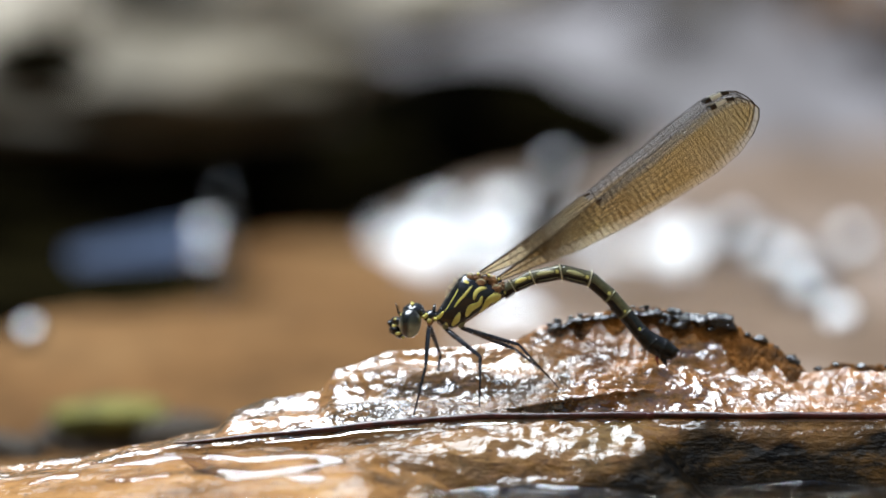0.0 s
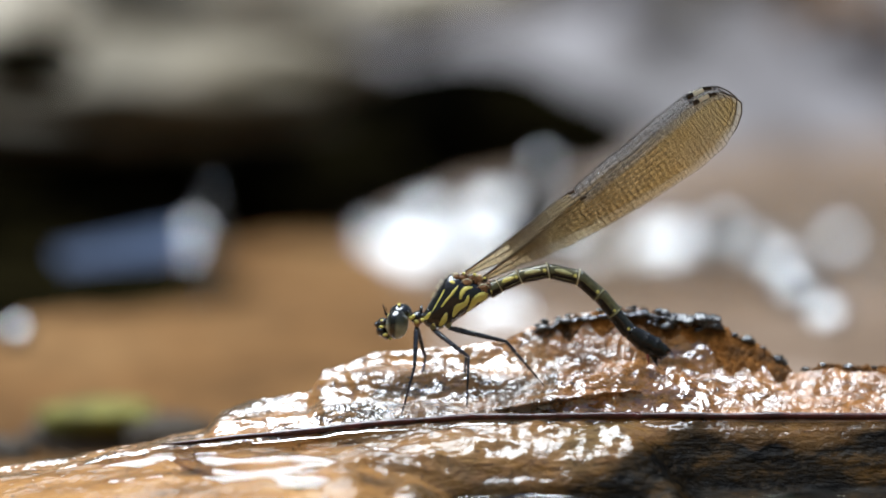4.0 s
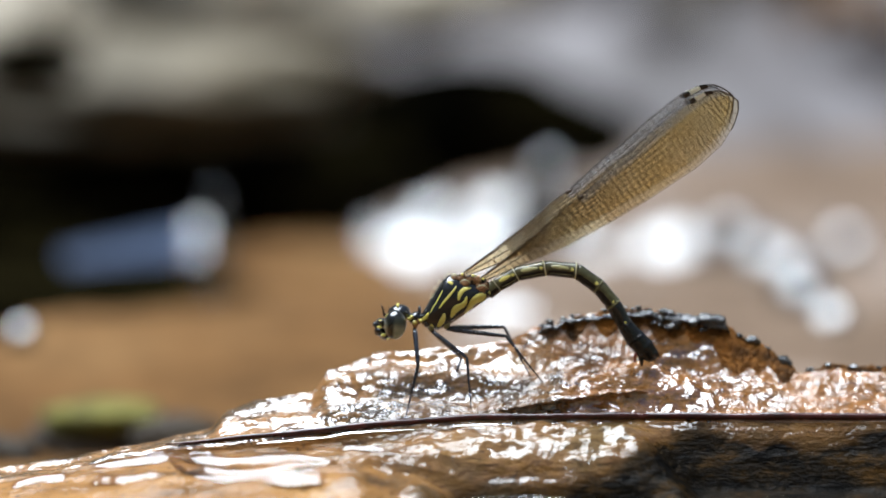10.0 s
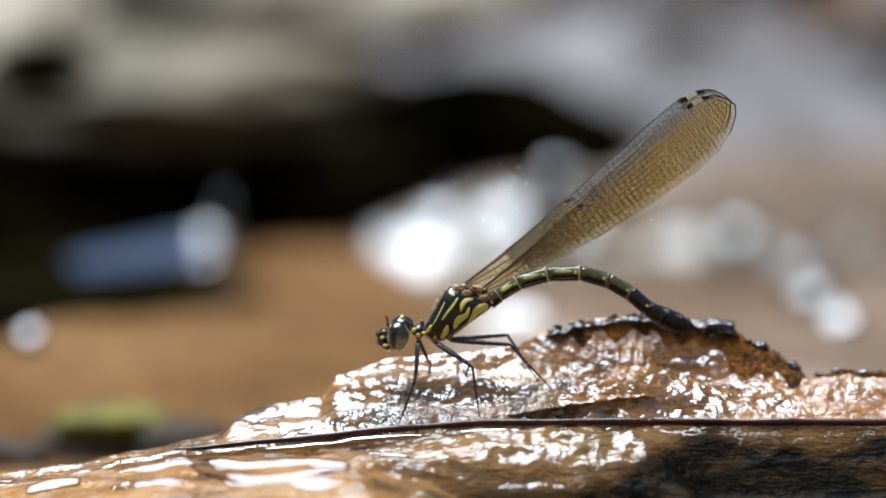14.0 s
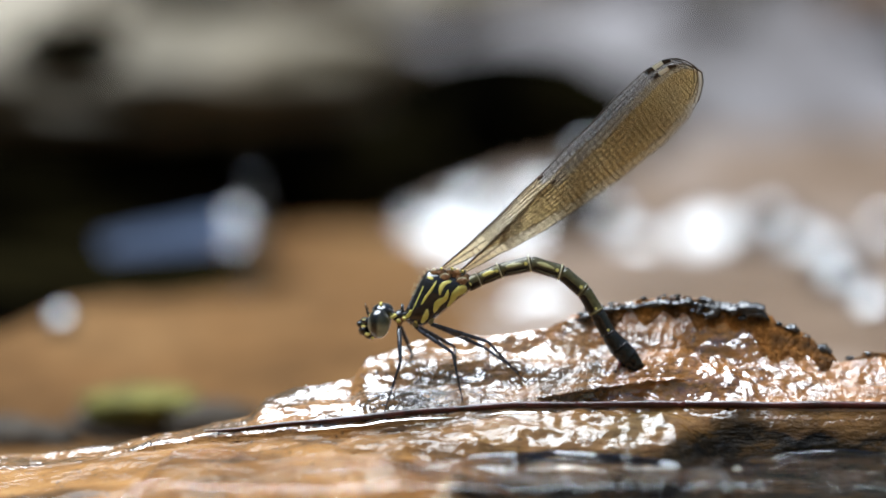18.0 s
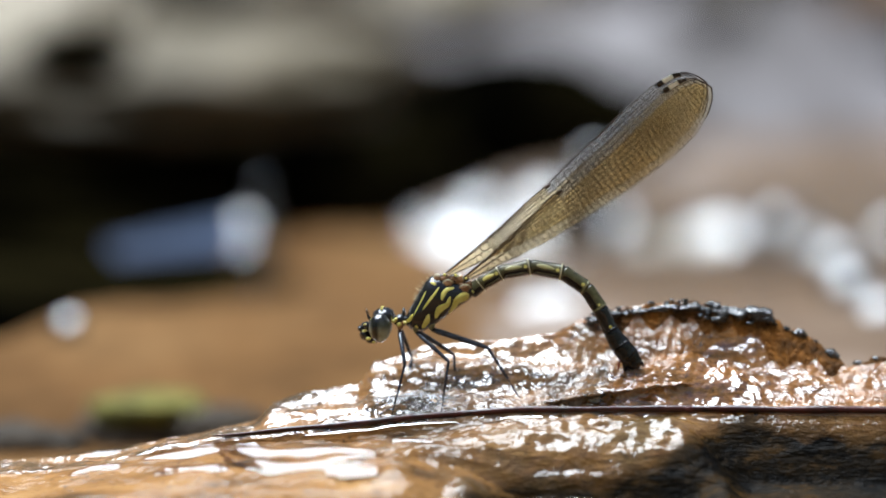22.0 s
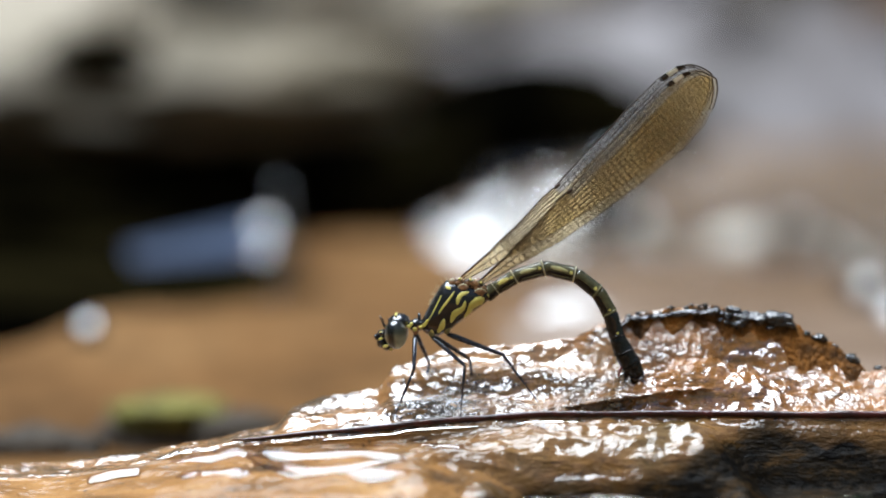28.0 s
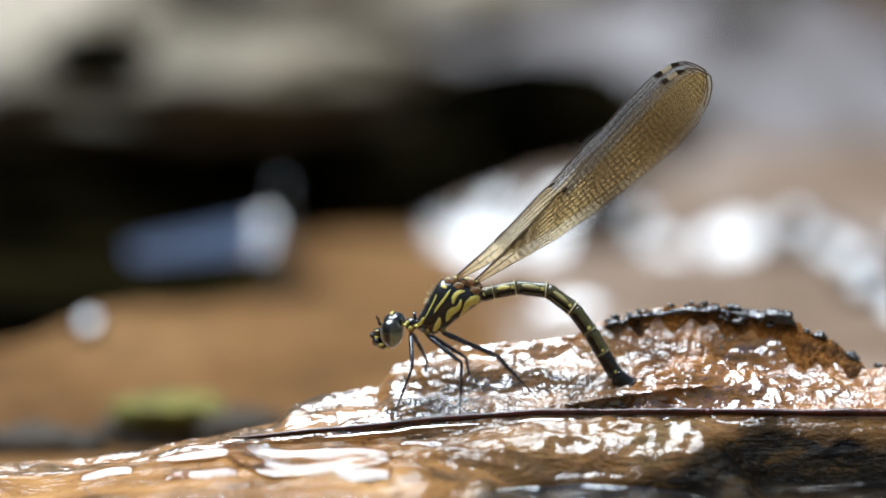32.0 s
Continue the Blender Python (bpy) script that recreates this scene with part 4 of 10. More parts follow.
# neck and coxae
v, f = join(ball((-3.45, 0, -1.85), (0.62, 0.85, 0.55), 0.15, 1.5, 2, 3), ball((-3.2, 0, -1.25), (0.16, 0.55, 0.42), 0.1, 1.5, 3, 2))
neck = finish("neck", v, f, M["black"], insect)
for x, z, r in ((-3.55, -2.12, 0.2), (-3.08, -1.98, 0.16), (-3.8, -1.7, 0.15)):
    for sgn in (-1, 1):
        v, f = ball((x, sgn * 0.72, z), (r, 0.2, r), 0.1, 1.5, x, 2)
        finish("spot", v, f, M["yellow"], neck, "yellow spot")
for x, z in ((-3.5, -2.3), (-2.25, -2.55), (-1.05, -2.35)):
    for sgn in (-1, 1):
        v, f = tube(((x + 0.1, sgn * 0.45, z + 0.45), (x, sgn * 0.52, z), (x - 0.03, sgn * 0.55, z - 0.25)), (0.34, 0.27, 0.15), 10)
        finish("coxa", v, f, M["olive"] if x > -3 else M["brown"], insect)

# head, about the neck joint
NECK = Vector((-3.43, -2.0))
head = finish("head", *join(ball((-1.3, 0, 0.62), (0.9, 1.2, 0.7), 0.08, 1.5, 1, 3), ball((-1.75, 0, -0.3), (0.85, 0.95, 0.95), 0.1, 1.5, 2, 3)), M["black"], insect, "glossy black head")
for sgn in (-1, 1):
    v, f = ball((0, 0, 0), (0.88, 0.98, 1.16), 0, 1, 0, 4)
    eye_ob = finish("eye", v, f, M["eye"], head, "glossy dark olive compound eye")
    eye_ob.location = Vector((-1.66, sgn * 1.25, -0.2)) * MM
    eye_ob.rotation_euler = (0, radians(6), 0)
for name, c, r, m in (("frons", (-2.75, 0, -0.05), (0.45, 0.75, 0.35), "black"), ("labrum", (-2.95, 0, -0.75), (0.42, 0.7, 0.42), "black"),
                      ("mandible", (-2.45, 0, -1.15), (0.5, 0.7, 0.35), "black"), ("nose", (-3.25, 0, -0.22), (0.24, 0.55, 0.26), "black")):
    v, f = ball(c, r, 0.12, 1.8, c[0], 3)
    finish(name, v, f, M[m], head)
for x, y, z, r in ((-3.0, 0.66, -0.38, 0.17), (-2.72, 0.72, -1.02, 0.2), (-1.5, 0.75, 1.25, 0.13), (-2.35, 0.55, 0.42, 0.14), (-2.9, 0.62, 0.12, 0.13), (-0.62, 0.75, 0.2, 0.2), (-2.35, 0.62, -1.35, 0.13)):
    for sgn in (-1, 1):
        v, f = ball((x + 0.08, sgn * y, z), (r * 1.1, 0.12, r * 0.7), 0.2, 1.5, x, 2)
        finish("spot", v, f, M["yellow"], head, "pale yellow spot")
for sgn in (-1, 1):
    v, f = tube(((-2.3, sgn * 0.45, 0.3), (-2.55, sgn * 0.5, 0.6), (-2.62, sgn * 0.55, 0.95), (-2.75, sgn * 0.6, 1.35)), (0.11, 0.08, 0.035, 0.015), 6)
    finish("antenna", v, f, M["black"], head)
for i in range(7):
    a = rng.uniform(0.6, 2.6)
    x, z = -1.7 + 0.6 * math.cos(a) - 0.5, 0.55 + 0.35 * math.sin(a)
    v, f = tube(((x, -0.4, z), (x - 0.12, -0.45, z + 0.4)), (0.018, 0.006), 5)
    finish("hair", v, f, M["black"], head)

# abdomen: ten segments, each along its own local x
SEG = ((1.0, 0.62, 0.56), (1.75, 0.56, 0.58), (2.35, 0.58, 0.60), (2.45, 0.60, 0.62), (2.15, 0.62, 0.62), (1.9, 0.62, 0.62), (1.85, 0.62, 0.62), (1.3, 0.64, 0.82), (1.05, 0.82, 0.84), (0.85, 0.84, 0.60))
abdomen = []
for i, (ln, r0, r1) in enumerate(SEG):
    us = (-0.06, 0.0, 0.06, 0.3, 0.6, 0.86, 0.95, 1.0, 1.05)
    prof = (0.82, 0.95, 1.0, 0.97, 0.98, 1.0, 1.06, 1.02, 0.85)
    pts = [(u * ln, 0, 0) for u in us]
    rad = [((r0 + (r1 - r0) * u) * p * 0.92, (r0 + (r1 - r0) * u) * p) for u, p in zip(us, prof)]
    v, f = tube(pts, rad, 20)
    seg = finish("abdomen_segment", v, f, M["darkolive"] if i < 6 else M["black" if i < 7 else "tip"], insect,
                 "olive and black ringed abdomen segment" if i < 5 else "black abdomen segment")

    def flank(x, z, r0=r0, r1=r1, ln=ln):
        r = r0 + (r1 - r0) * x / ln
        return 0.92 * r * max(0.0, 1 - (z / r) ** 2) ** 0.5
    r = (r0 + r1) / 2
    if i < 8:
        # dark band under the flank, and a ring at the hind edge
        for v, f in strip(((0.04 * ln, -0.5 * r), (0.5 * ln, -0.54 * r), (0.96 * ln, -0.5 * r)), (0.26, 0.27, 0.26), 0.025, flank):
            finish("band", v, f, M["tip"], seg, "black side band")
        ring = tube([(0.93 * ln, 0, 0), (0.955 * ln, 0, 0), (0.98 * ln, 0, 0)], [(r1 * 0.97, r1 * 1.05), (r1 * 1.02, r1 * 1.1), (r1 * 0.97, r1 * 1.05)], 20)
        finish("ring", *ring, M["pale"] if i < 4 else M["olive" if i < 6 else "tip"], seg, "pale ring" if i < 4 else "")
    if 0 < i < 4:
        for v, f in strip(((0.14 * ln, 0.20), (0.4 * ln, 0.22), (0.74 * ln, 0.16)), (0.10, 0.17, 0.09), 0.045, flank):
            finish("marking", v, f, M["yellow" if i < 2 else "palemark"], seg, "pale yellow side marking")
        for v, f in strip(((0.1 * ln, -0.52 * r), (0.5 * ln, -0.56 * r), (0.9 * ln, -0.52 * r)), (0.03, 0.04, 0.03), 0.06, flank):
            finish("marking", v, f, M["olive"], seg, "thin olive side line")
    if 0 < i < 7:
        s = 0.14 if i < 5 else 0.10
        for v, f in strip(((0.84 * ln - s, 0.12), (0.84 * ln + s, 0.10)), (s, s), 0.025, flank):
            finish("spot", v, f, M["yellow"], seg, "yellow spot")
    abdomen.append(seg)
tail = abdomen[9]
finish("tail_end", *ball((0.78, 0, 0.02), (0.42, 0.52, 0.56), 0.25, 2.0, 5, 3), M["tip"], tail)
for sgn in (-1, 1):
    v, f = tube(((0.7, sgn * 0.22, 0.3), (1.05, sgn * 0.25, 0.42), (1.35, sgn * 0.2, 0.3)), (0.16, 0.12, 0.03), 8)
    finish("cercus", v, f, M["tip"], tail)
v, f = tube(((0.1, 0, -0.5), (0.5, 0, -0.85), (0.85, 0, -1.15)), (0.3, 0.2, 0.05), 8)
finish("ovipositor", v, f, M["tip"], tail)
for sgn in (-1, 1):
    v, f = tube(((-0.3, sgn * 0.25, -0.6), (-0.1, sgn * 0.28, -1.0), (0.25, sgn * 0.24, -1.35)), (0.12, 0.07, 0.03), 7)
    finish("stylus", v, f, M["rust"], tail, "red-brown spine")

# wings: local x along the wing, local z towards the front edge
TOP = ((0, 0.25), (2.6, 0.42), (5, 0.7), (9.4, 1.3), (15, 2.2), (19, 2.9), (21.6, 3.2), (23.0, 3.05), (23.9, 2.6), (24.5, 1.7), (24.8, 0.7))
LOW = ((0, -0.2), (2.6, -0.7), (5, -1.25), (7.4, -1.7), (11, -2.05), (15, -2.25), (19, -2.25), (21.5, -1.85), (23.2, -1.1), (24.3, -0.2), (24.8, 0.7))


def make_wing(hind):
    k = 0.965 if hind else 1.0

    def at(u, w):
        x = 24.8 * (1 - (1 - u) ** 1.15)
        a, b = lerp(x, TOP), lerp(x, LOW)
        z = b + (a - b) * w
        y = (0.025 * (1 - u) + 0.12 * (1 - u ** 5) * max(0.0, min(1.0, (w - 0.78) / 0.1))) * math.sin(w * 20 * math.pi) + 0.15 * noise.noise(Vector((x * 0.2, z * 0.4, 2 if hind else 5)))
        return (x * k * 1.018, y, z * k * 0.9 - (0.016 * x if hind else 0.0))
    nu, nw = 70, 41
    verts = [at(i / (nu - 1), j / (nw - 1)) for i in range(nu) for j in range(nw)]
    faces = [(i * nw + j, i * nw + j + 1, (i + 1) * nw + j + 1, (i + 1) * nw + j) for i in range(nu - 1) for j in range(nw - 1)]
    split, base = int(nw * 0.8), int(nu * 0.36)
    wg = finish("hindwing" if hind else "forewing", verts, [q for q in faces if q[0] % nw < split or q[0] // nw < base], M["membrane"], insect, "clear amber-tinted wing with fine dark veins")
    # silvery sheen of the front edge, painted in as a pale grey membrane
    finish("front_membrane", verts, [q for q in faces if q[0] % nw >= split and q[0] // nw >= base], M["grey_sheen"], wg, "grey front edge of the wing with its sheen painted in")
    shapes = []
    for w, r in ((1.0, 0.05), (0.955, 0.03), (0.90, 0.04), (0.0, 0.026), (0.80, 0.03), (0.70, 0.032), (0.60, 0.028), (0.50, 0.03), (0.40, 0.026), (0.30, 0.028), (0.20, 0.022), (0.10, 0.022)):
        end = 0.995 if w in (1.0, 0.0) else 0.96 - 0.15 * (0.9 - w) * (w < 0.35)
        n = 48
        start = 0.0 if w in (1.0, 0.9, 0.0, 0.5) else 0.14
        bend = 0.0 if w in (1.0, 0.0) else 0.05
        shapes.append(tube([at(start + (end - start) * i / (n - 1), w + bend * math.sin(math.pi * i / (n - 1)) * (w - 0.5) * -1) for i in range(n)],
                           [r * (0.85 - 0.4 * i / n) for i in range(n)], 4, False))
    rnd = random.Random(3 if hind else 4)
    levels = (1.0, 0.9, 0.8, 0.7, 0.6, 0.5, 0.4, 0.3, 0.2, 0.1, 0.0)
    for a, b in zip(levels, levels[1:]):
        n = 40 if b > 0.45 else 46
        for i in range(n):
            u = 0.06 + 0.90 * (i + rnd.uniform(0.35, 0.65)) / n
            s = rnd.uniform(-0.004, 0.004)
            shapes.append(tube([at(u, b), at(u + s, a)], [0.021, 0.021], 3, False))
    finish("venation", *join(*shapes), M["vein"], wg, "dark brown wing veins")
    # the dark joint in the front edge, and the dark rim round the tip
    finish("nodus", *ball(at(0.37, 0.97), (0.32, 0.07, 0.13), 0.2, 1.5, 3, 2), M["vein"], wg, "dark joint of the wing's front edge")
    rim = [at(0.9 + 0.0985 * math.sin(math.pi / 2 * i / 15), 1.0) for i in range(16)] + [at(0.9 + 0.0985 * math.cos(math.pi / 2 * i / 15), 0.0) for i in range(1, 16)]
    for _ in range(4):
        rim = rim[:1] + [tuple((a[c] + 2 * b[c] + d[c]) / 4 for c in range(3)) for a, b, d in zip(rim, rim[1:], rim[2:])] + rim[-1:]
    finish("tip_rim", *tube(rim, [0.03 + 0.03 * math.sin(math.pi * i / 30) for i in range(31)], 5), M["vein"], wg, "dark brown rim round the wing tip")
    # the mark near the tip, dark with a pale middle
    for u0, u1, m, w0, w1, nm in ((0.83, 0.925, "black", 0.91, 1.0, "stigma"), (0.855, 0.895, "cream", 0.91, 1.0, "stigma_centre")):
        vs, fs = [], []
        for sgn in (-1, 1):
            for i in range(8):
                for j in range(3):
                    x, y, z = at(u0 + (u1 - u0) * i / 7, w0 + (w1 - w0) * j / 2)
                    vs.append((x, y + sgn * (0.05 if m == "black" else 0.10), z))
        for s in (0, 24):
            for i in range(7):
                for j in range(2):
                    a = s + i * 3 + j
                    fs.append((a, a + 1, a + 4, a + 3))
        finish(nm, vs, fs, M[m], wg, "pale spot in a dark wing mark" if m == "cream" else "dark wing mark")
    return wg


def twin(wg):
    other = copy_thing(wg, wg.matrix_basis)
    return other


fore, hindw = make_wing(False), make_wing(True)
wings = [fore, hindw, twin(fore), twin(hindw)]

# legs: femur and tibia, each along its own local x, with spines
LEGS = ((3.35, 4.3), (3.35, 4.3), (3.75, 3.95), (3.75, 3.95), (4.75, 4.75), (4.75, 4.75))
legs = []
for a, b in LEGS:
    v, f = tube([(0, 0, 0), (a * 0.15, 0, 0), (a * 0.6, 0, 0), (a * 0.95, 0, 0), (a * 1.02, 0, 0)], [0.12, 0.2, 0.18, 0.14, 0.08], 8)
    femur = finish("femur", v, f, M["leg"], insect, "dark slender upper leg")
    v, f = tube([(-0.03, 0, 0), (0.1, 0, 0), (b * 0.45, 0, 0), (b * 0.72, 0, 0)], [0.08, 0.12, 0.1, 0.075], 8)
    tibia = finish("tibia", v, f, M["leg"], insect, "dark slender lower leg with spines")
    v, f = tube([(b * 0.71, 0, 0), (b * 0.74, 0, 0), (b * 0.85, 0, 0.02), (b * 0.97, 0, 0), (b, 0, 0)], [0.05, 0.065, 0.05, 0.05, 0.03], 7)
    finish("foot", v, f, M["leg"], tibia)
    v, f = join(tube(((b * 0.98, 0, 0), (b * 1.02, -0.08, 0.05)), (0.03, 0.01), 5), tube(((b * 0.98, 0, 0), (b * 1.02, 0.08, 0.05)), (0.03, 0.01), 5))
    finish("claw", v, f, M["leg"], tibia)
    for i in range(6):
        for sgn in (-1, 1):
            x = b * (0.1 + 0.1 * i)
            v, f = tube(((x, 0, sgn * 0.06), (x + 0.12, 0.0, sgn * 0.34)), (0.016, 0.005), 4)
            finish("spine", v, f, M["leg"], tibia)
    for i in range(5):
        x = a * (0.25 + 0.14 * i)
        v, f = tube(((x, 0, -0.1), (x + 0.1, 0.0, -0.36)), (0.016, 0.005), 4)
        finish("spine", v, f, M["leg"], femur)
    legs.append((femur, tibia))


# ---- what moves ----
def motions():
    walk(insect, [
        (0, side(2.167, 11.984, -3, 2.2)), (0.5, side(2.281, 12.074, -2.1, 2.2)), (1, side(2.261, 12.078, -2.1, 2.2)), (1.5, side(2.328, 12.12, -2.6, 2.2)),
        (2, side(2.323, 12.056, -2.6, 2.2)), (2.5, side(2.189, 12.03, -1.5, 2.2)), (3, side(2.162, 12.011, -2, 2.2)), (3.5, side(2.122, 12.056, -1.5, 2.2)),
        (4.2, side(2.058, 12.055, -1.3, 2.2)), (4.9, side(1.994, 12.055, -1.1, 2.2)), (5.5, side(1.939, 12.054, -1, 2.2)), (6, side(1.867, 12.054, -1, 2.2)),
        (6.5, side(1.735, 11.916, -1, 2.2)), (7, side(1.799, 11.939, -1.6, 2.2)), (7.5, side(1.8, 11.984, -1, 2.2)), (8, side(1.708, 11.987, -0.9, 2.2)),
        (8.5, side(1.666, 11.939, -0.5, 2.2)), (9, side(1.552, 11.939, 0, 2.2)), (9.5, side(1.595, 12.007, -0.5, 2.2)), (10, side(1.574, 12.011, -1.5, 2.2)),
        (10.5, side(1.461, 11.941, -0.4, 2.2)), (11, side(1.48, 11.939, 0, 2.2)), (11.5, side(1.278, 11.826, 1.4, 2.2)), (12, side(1.185, 11.735, 1.5, 2.2)),
        (12.5, side(1.254, 11.781, 1.5, 2.2)), (13, side(1.163, 11.687, 1.1, 2.2)), (13.5, side(1.276, 11.71, 0, 2.2)), (14, side(1.074, 11.548, 0.7, 2.2)),
        (14.5, side(1.252, 11.73, 1.4, 2.2)), (15, side(0.383, 11.623, 1.7, 2.2)), (15.5, side(-0.485, 11.515, 2, 2.2)), (16, side(-1.354, 11.408, 2.2, 2.2)),
        (16.5, side(-2.223, 11.3, 2.5, 2.2)), (17, side(-2.399, 11.188, 2.1, 2.2)), (17.5, side(-2.457, 11.15, 1.5, 2.2)), (18, side(-2.952, 11.503, 3.8, 2.2)),
        (18.5, side(-2.803, 11.344, 2.5, 2.2)), (19, side(-2.73, 11.253, 1.6, 2.2)), (19.5, side(-2.943, 11.365, 3, 2.2)), (20, side(-3.063, 11.36, 2, 2.2)),
        (20.5, side(-2.958, 11.244, 1.4, 2.2)), (21, side(-3.178, 11.427, 1.4, 2.2)), (21.5, side(-3.364, 11.384, 0.4, 2.2)), (22, side(-3.351, 11.383, 1, 2.2)),
        (22.5, side(-3.405, 11.356, 1.5, 2.2)), (23, side(-3.54, 11.405, 2, 2.2)), (23.5, side(-3.417, 11.272, 0.6, 2.2)), (24, side(-3.339, 11.296, 0.7, 2.2)),
        (24.5, side(-3.722, 11.433, 2, 2.2)), (25, side(-3.704, 11.524, 2, 2.2)), (25.5, side(-3.708, 11.523, 2.9, 2.2)), (26.2, side(-3.707, 11.479, 2.5, 2.2)),
        (26.9, side(-3.705, 11.435, 2.1, 2.2)), (27.5, side(-3.704, 11.398, 1.8, 2.2)), (28, side(-3.704, 11.398, 1.6, 2.2)), (28.5, side(-3.597, 11.215, -0.8, 2.2)),
        (29, side(-3.621, 11.057, 0.5, 2.2)), (29.5, side(-3.822, 11.333, 0.5, 2.2)), (30, side(-3.959, 11.348, 0, 2.2)), (30.5, side(-4.023, 11.348, 1.2, 2.2)),
        (31, side(-3.865, 11.141, 0.6, 2.2)), (31.5, side(-4.074, 11.297, 1.6, 2.2)), (32, side(-4.048, 11.311, 1.6, 2.2))])
    walk(head, [
        (0, side(-3.43, -2.004, 5.8)), (0.5, side(-3.43, -2.004, 4.2)), (1, side(-3.43, -2.004, 5.8)), (1.5, side(-3.43, -2.004, 5)),
        (2, side(-3.43, -2.004, 6.7)), (2.5, side(-3.43, -2.004, 3.7)), (3, side(-3.43, -2.004, 4.2)), (3.5, side(-3.43, -2.004, 4.3)),
        (5.5, side(-3.43, -2.004, 5.1)), (6, side(-3.43, -2.004, 6.7)), (6.5, side(-3.43, -2.004, 3.3)), (7, side(-3.43, -2.004, 5.5)),
        (7.5, side(-3.43, -2.004, 3.5)), (8, side(-3.43, -2.004, 3.2)), (8.5, side(-3.43, -2.004, 1)), (9, side(-3.43, -2.004, 0)),
        (9.5, side(-3.43, -2.004, 0.9)), (10, side(-3.43, -2.004, 3.8)), (10.5, side(-3.43, -2.004, 2.9)), (11, side(-3.43, -2.004, 1.8)),
        (11.5, side(-3.43, -2.004, -0.8)), (12, side(-3.43, -2.004, 0.2)), (12.5, side(-3.43, -2.004, -0.3)), (13, side(-3.43, -2.004, -0.1)),
        (13.5, side(-3.43, -2.004, -2)), (14, side(-3.43, -2.004, -2.5)), (14.5, side(-3.43, -2.004, -3.3)), (16.5, side(-3.43, -2.004, -3.9)),
        (17, side(-3.43, -2.004, -0.8)), (17.5, side(-3.43, -2.004, 0.4)), (18, side(-3.43, -2.004, 0.3)), (18.5, side(-3.43, -2.004, -0.8)),
        (19, side(-3.43, -2.004, 0.6)), (19.5, side(-3.43, -2.004, -0.2)), (20, side(-3.43, -2.004, 5)), (20.5, side(-3.43, -2.004, 4.3)),
        (21, side(-3.43, -2.004, 6.6)), (21.5, side(-3.43, -2.004, 8)), (22, side(-3.43, -2.004, 4)), (22.5, side(-3.43, -2.004, 3.6)),
        (23, side(-3.43, -2.004, 6.3)), (23.5, side(-3.43, -2.004, 7.3)), (24, side(-3.43, -2.004, 6)), (24.5, side(-3.43, -2.004, 6.9)),
        (25, side(-3.43, -2.004, 10.1)), (25.5, side(-3.43, -2.004, 7.6)), (27.5, side(-3.43, -2.004, 8.2)), (28, side(-3.43, -2.004, 8.4)),
        (28.5, side(-3.43, -2.004, 8.2)), (29, side(-3.43, -2.004, 3.1)), (29.5, side(-3.43, -2.004, 8)), (30, side(-3.43, -2.004, 7.6)),
        (30.5, side(-3.43, -2.004, 8.9)), (31, side(-3.43, -2.004, 1.9)), (31.5, side(-3.43, -2.004, 9.9)), (32, side(-3.43, -2.004, 8.1))])
    walk(abdomen[0], [
        (0, side(2.112, 0.326, 34.9)), (1, side(2.112, 0.326, 27.3)), (2, side(2.112, 0.326, 36.1)), (3, side(2.112, 0.326, 28.4)),
        (3.5, side(2.112, 0.326, 30.9)), (5.5, side(2.112, 0.326, 27.2)), (6, side(2.112, 0.326, 40.6)), (6.5, side(2.112, 0.326, 33.9)),
        (7, side(2.112, 0.326, 36.3)), (7.5, side(2.112, 0.326, 29.5)), (8, side(2.112, 0.326, 29)), (8.5, side(2.112, 0.326, 27.8)),
        (9, side(2.112, 0.326, 22.9)), (9.5, side(2.112, 0.326, 31.2)), (10, side(2.112, 0.326, 37.9)), (10.5, side(2.112, 0.326, 38.6)),
        (11, side(2.112, 0.326, 31.5)), (11.5, side(2.112, 0.326, 31)), (12, side(2.112, 0.326, 35.6)), (12.5, side(2.112, 0.326, 35.2)),
        (13, side(2.112, 0.326, 38.6)), (14, side(2.112, 0.326, 36.5)), (14.5, side(2.112, 0.326, 44.2)), (16.5, side(2.112, 0.326, 25)),
        (17, side(2.112, 0.326, 24)), (17.5, side(2.112, 0.326, 26.6)), (18, side(2.112, 0.326, 20.5)), (18.5, side(2.112, 0.326, 24.8)),
        (19, side(2.112, 0.326, 27.8)), (19.5, side(2.112, 0.326, 21.6)), (20, side(2.112, 0.326, 21.9)), (20.5, side(2.112, 0.326, 31.5)),
        (21, side(2.112, 0.326, 32.6)), (22, side(2.112, 0.326, 36.6)), (23, side(2.112, 0.326, 31.1)), (23.5, side(2.112, 0.326, 33.3)),
        (24, side(2.112, 0.326, 28.4)), (24.5, side(2.112, 0.326, 45.2)), (25, side(2.112, 0.326, 39.2)), (25.5, side(2.112, 0.326, 44)),
        (27.5, side(2.112, 0.326, 32.9)), (28, side(2.112, 0.326, 35.1)), (28.5, side(2.112, 0.326, 24.9)), (29, side(2.112, 0.326, 17.7)),
        (30, side(2.112, 0.326, 24)), (31, side(2.112, 0.326, 10.7)), (31.5, side(2.112, 0.326, 18.2)), (32, side(2.112, 0.326, 11.4))])
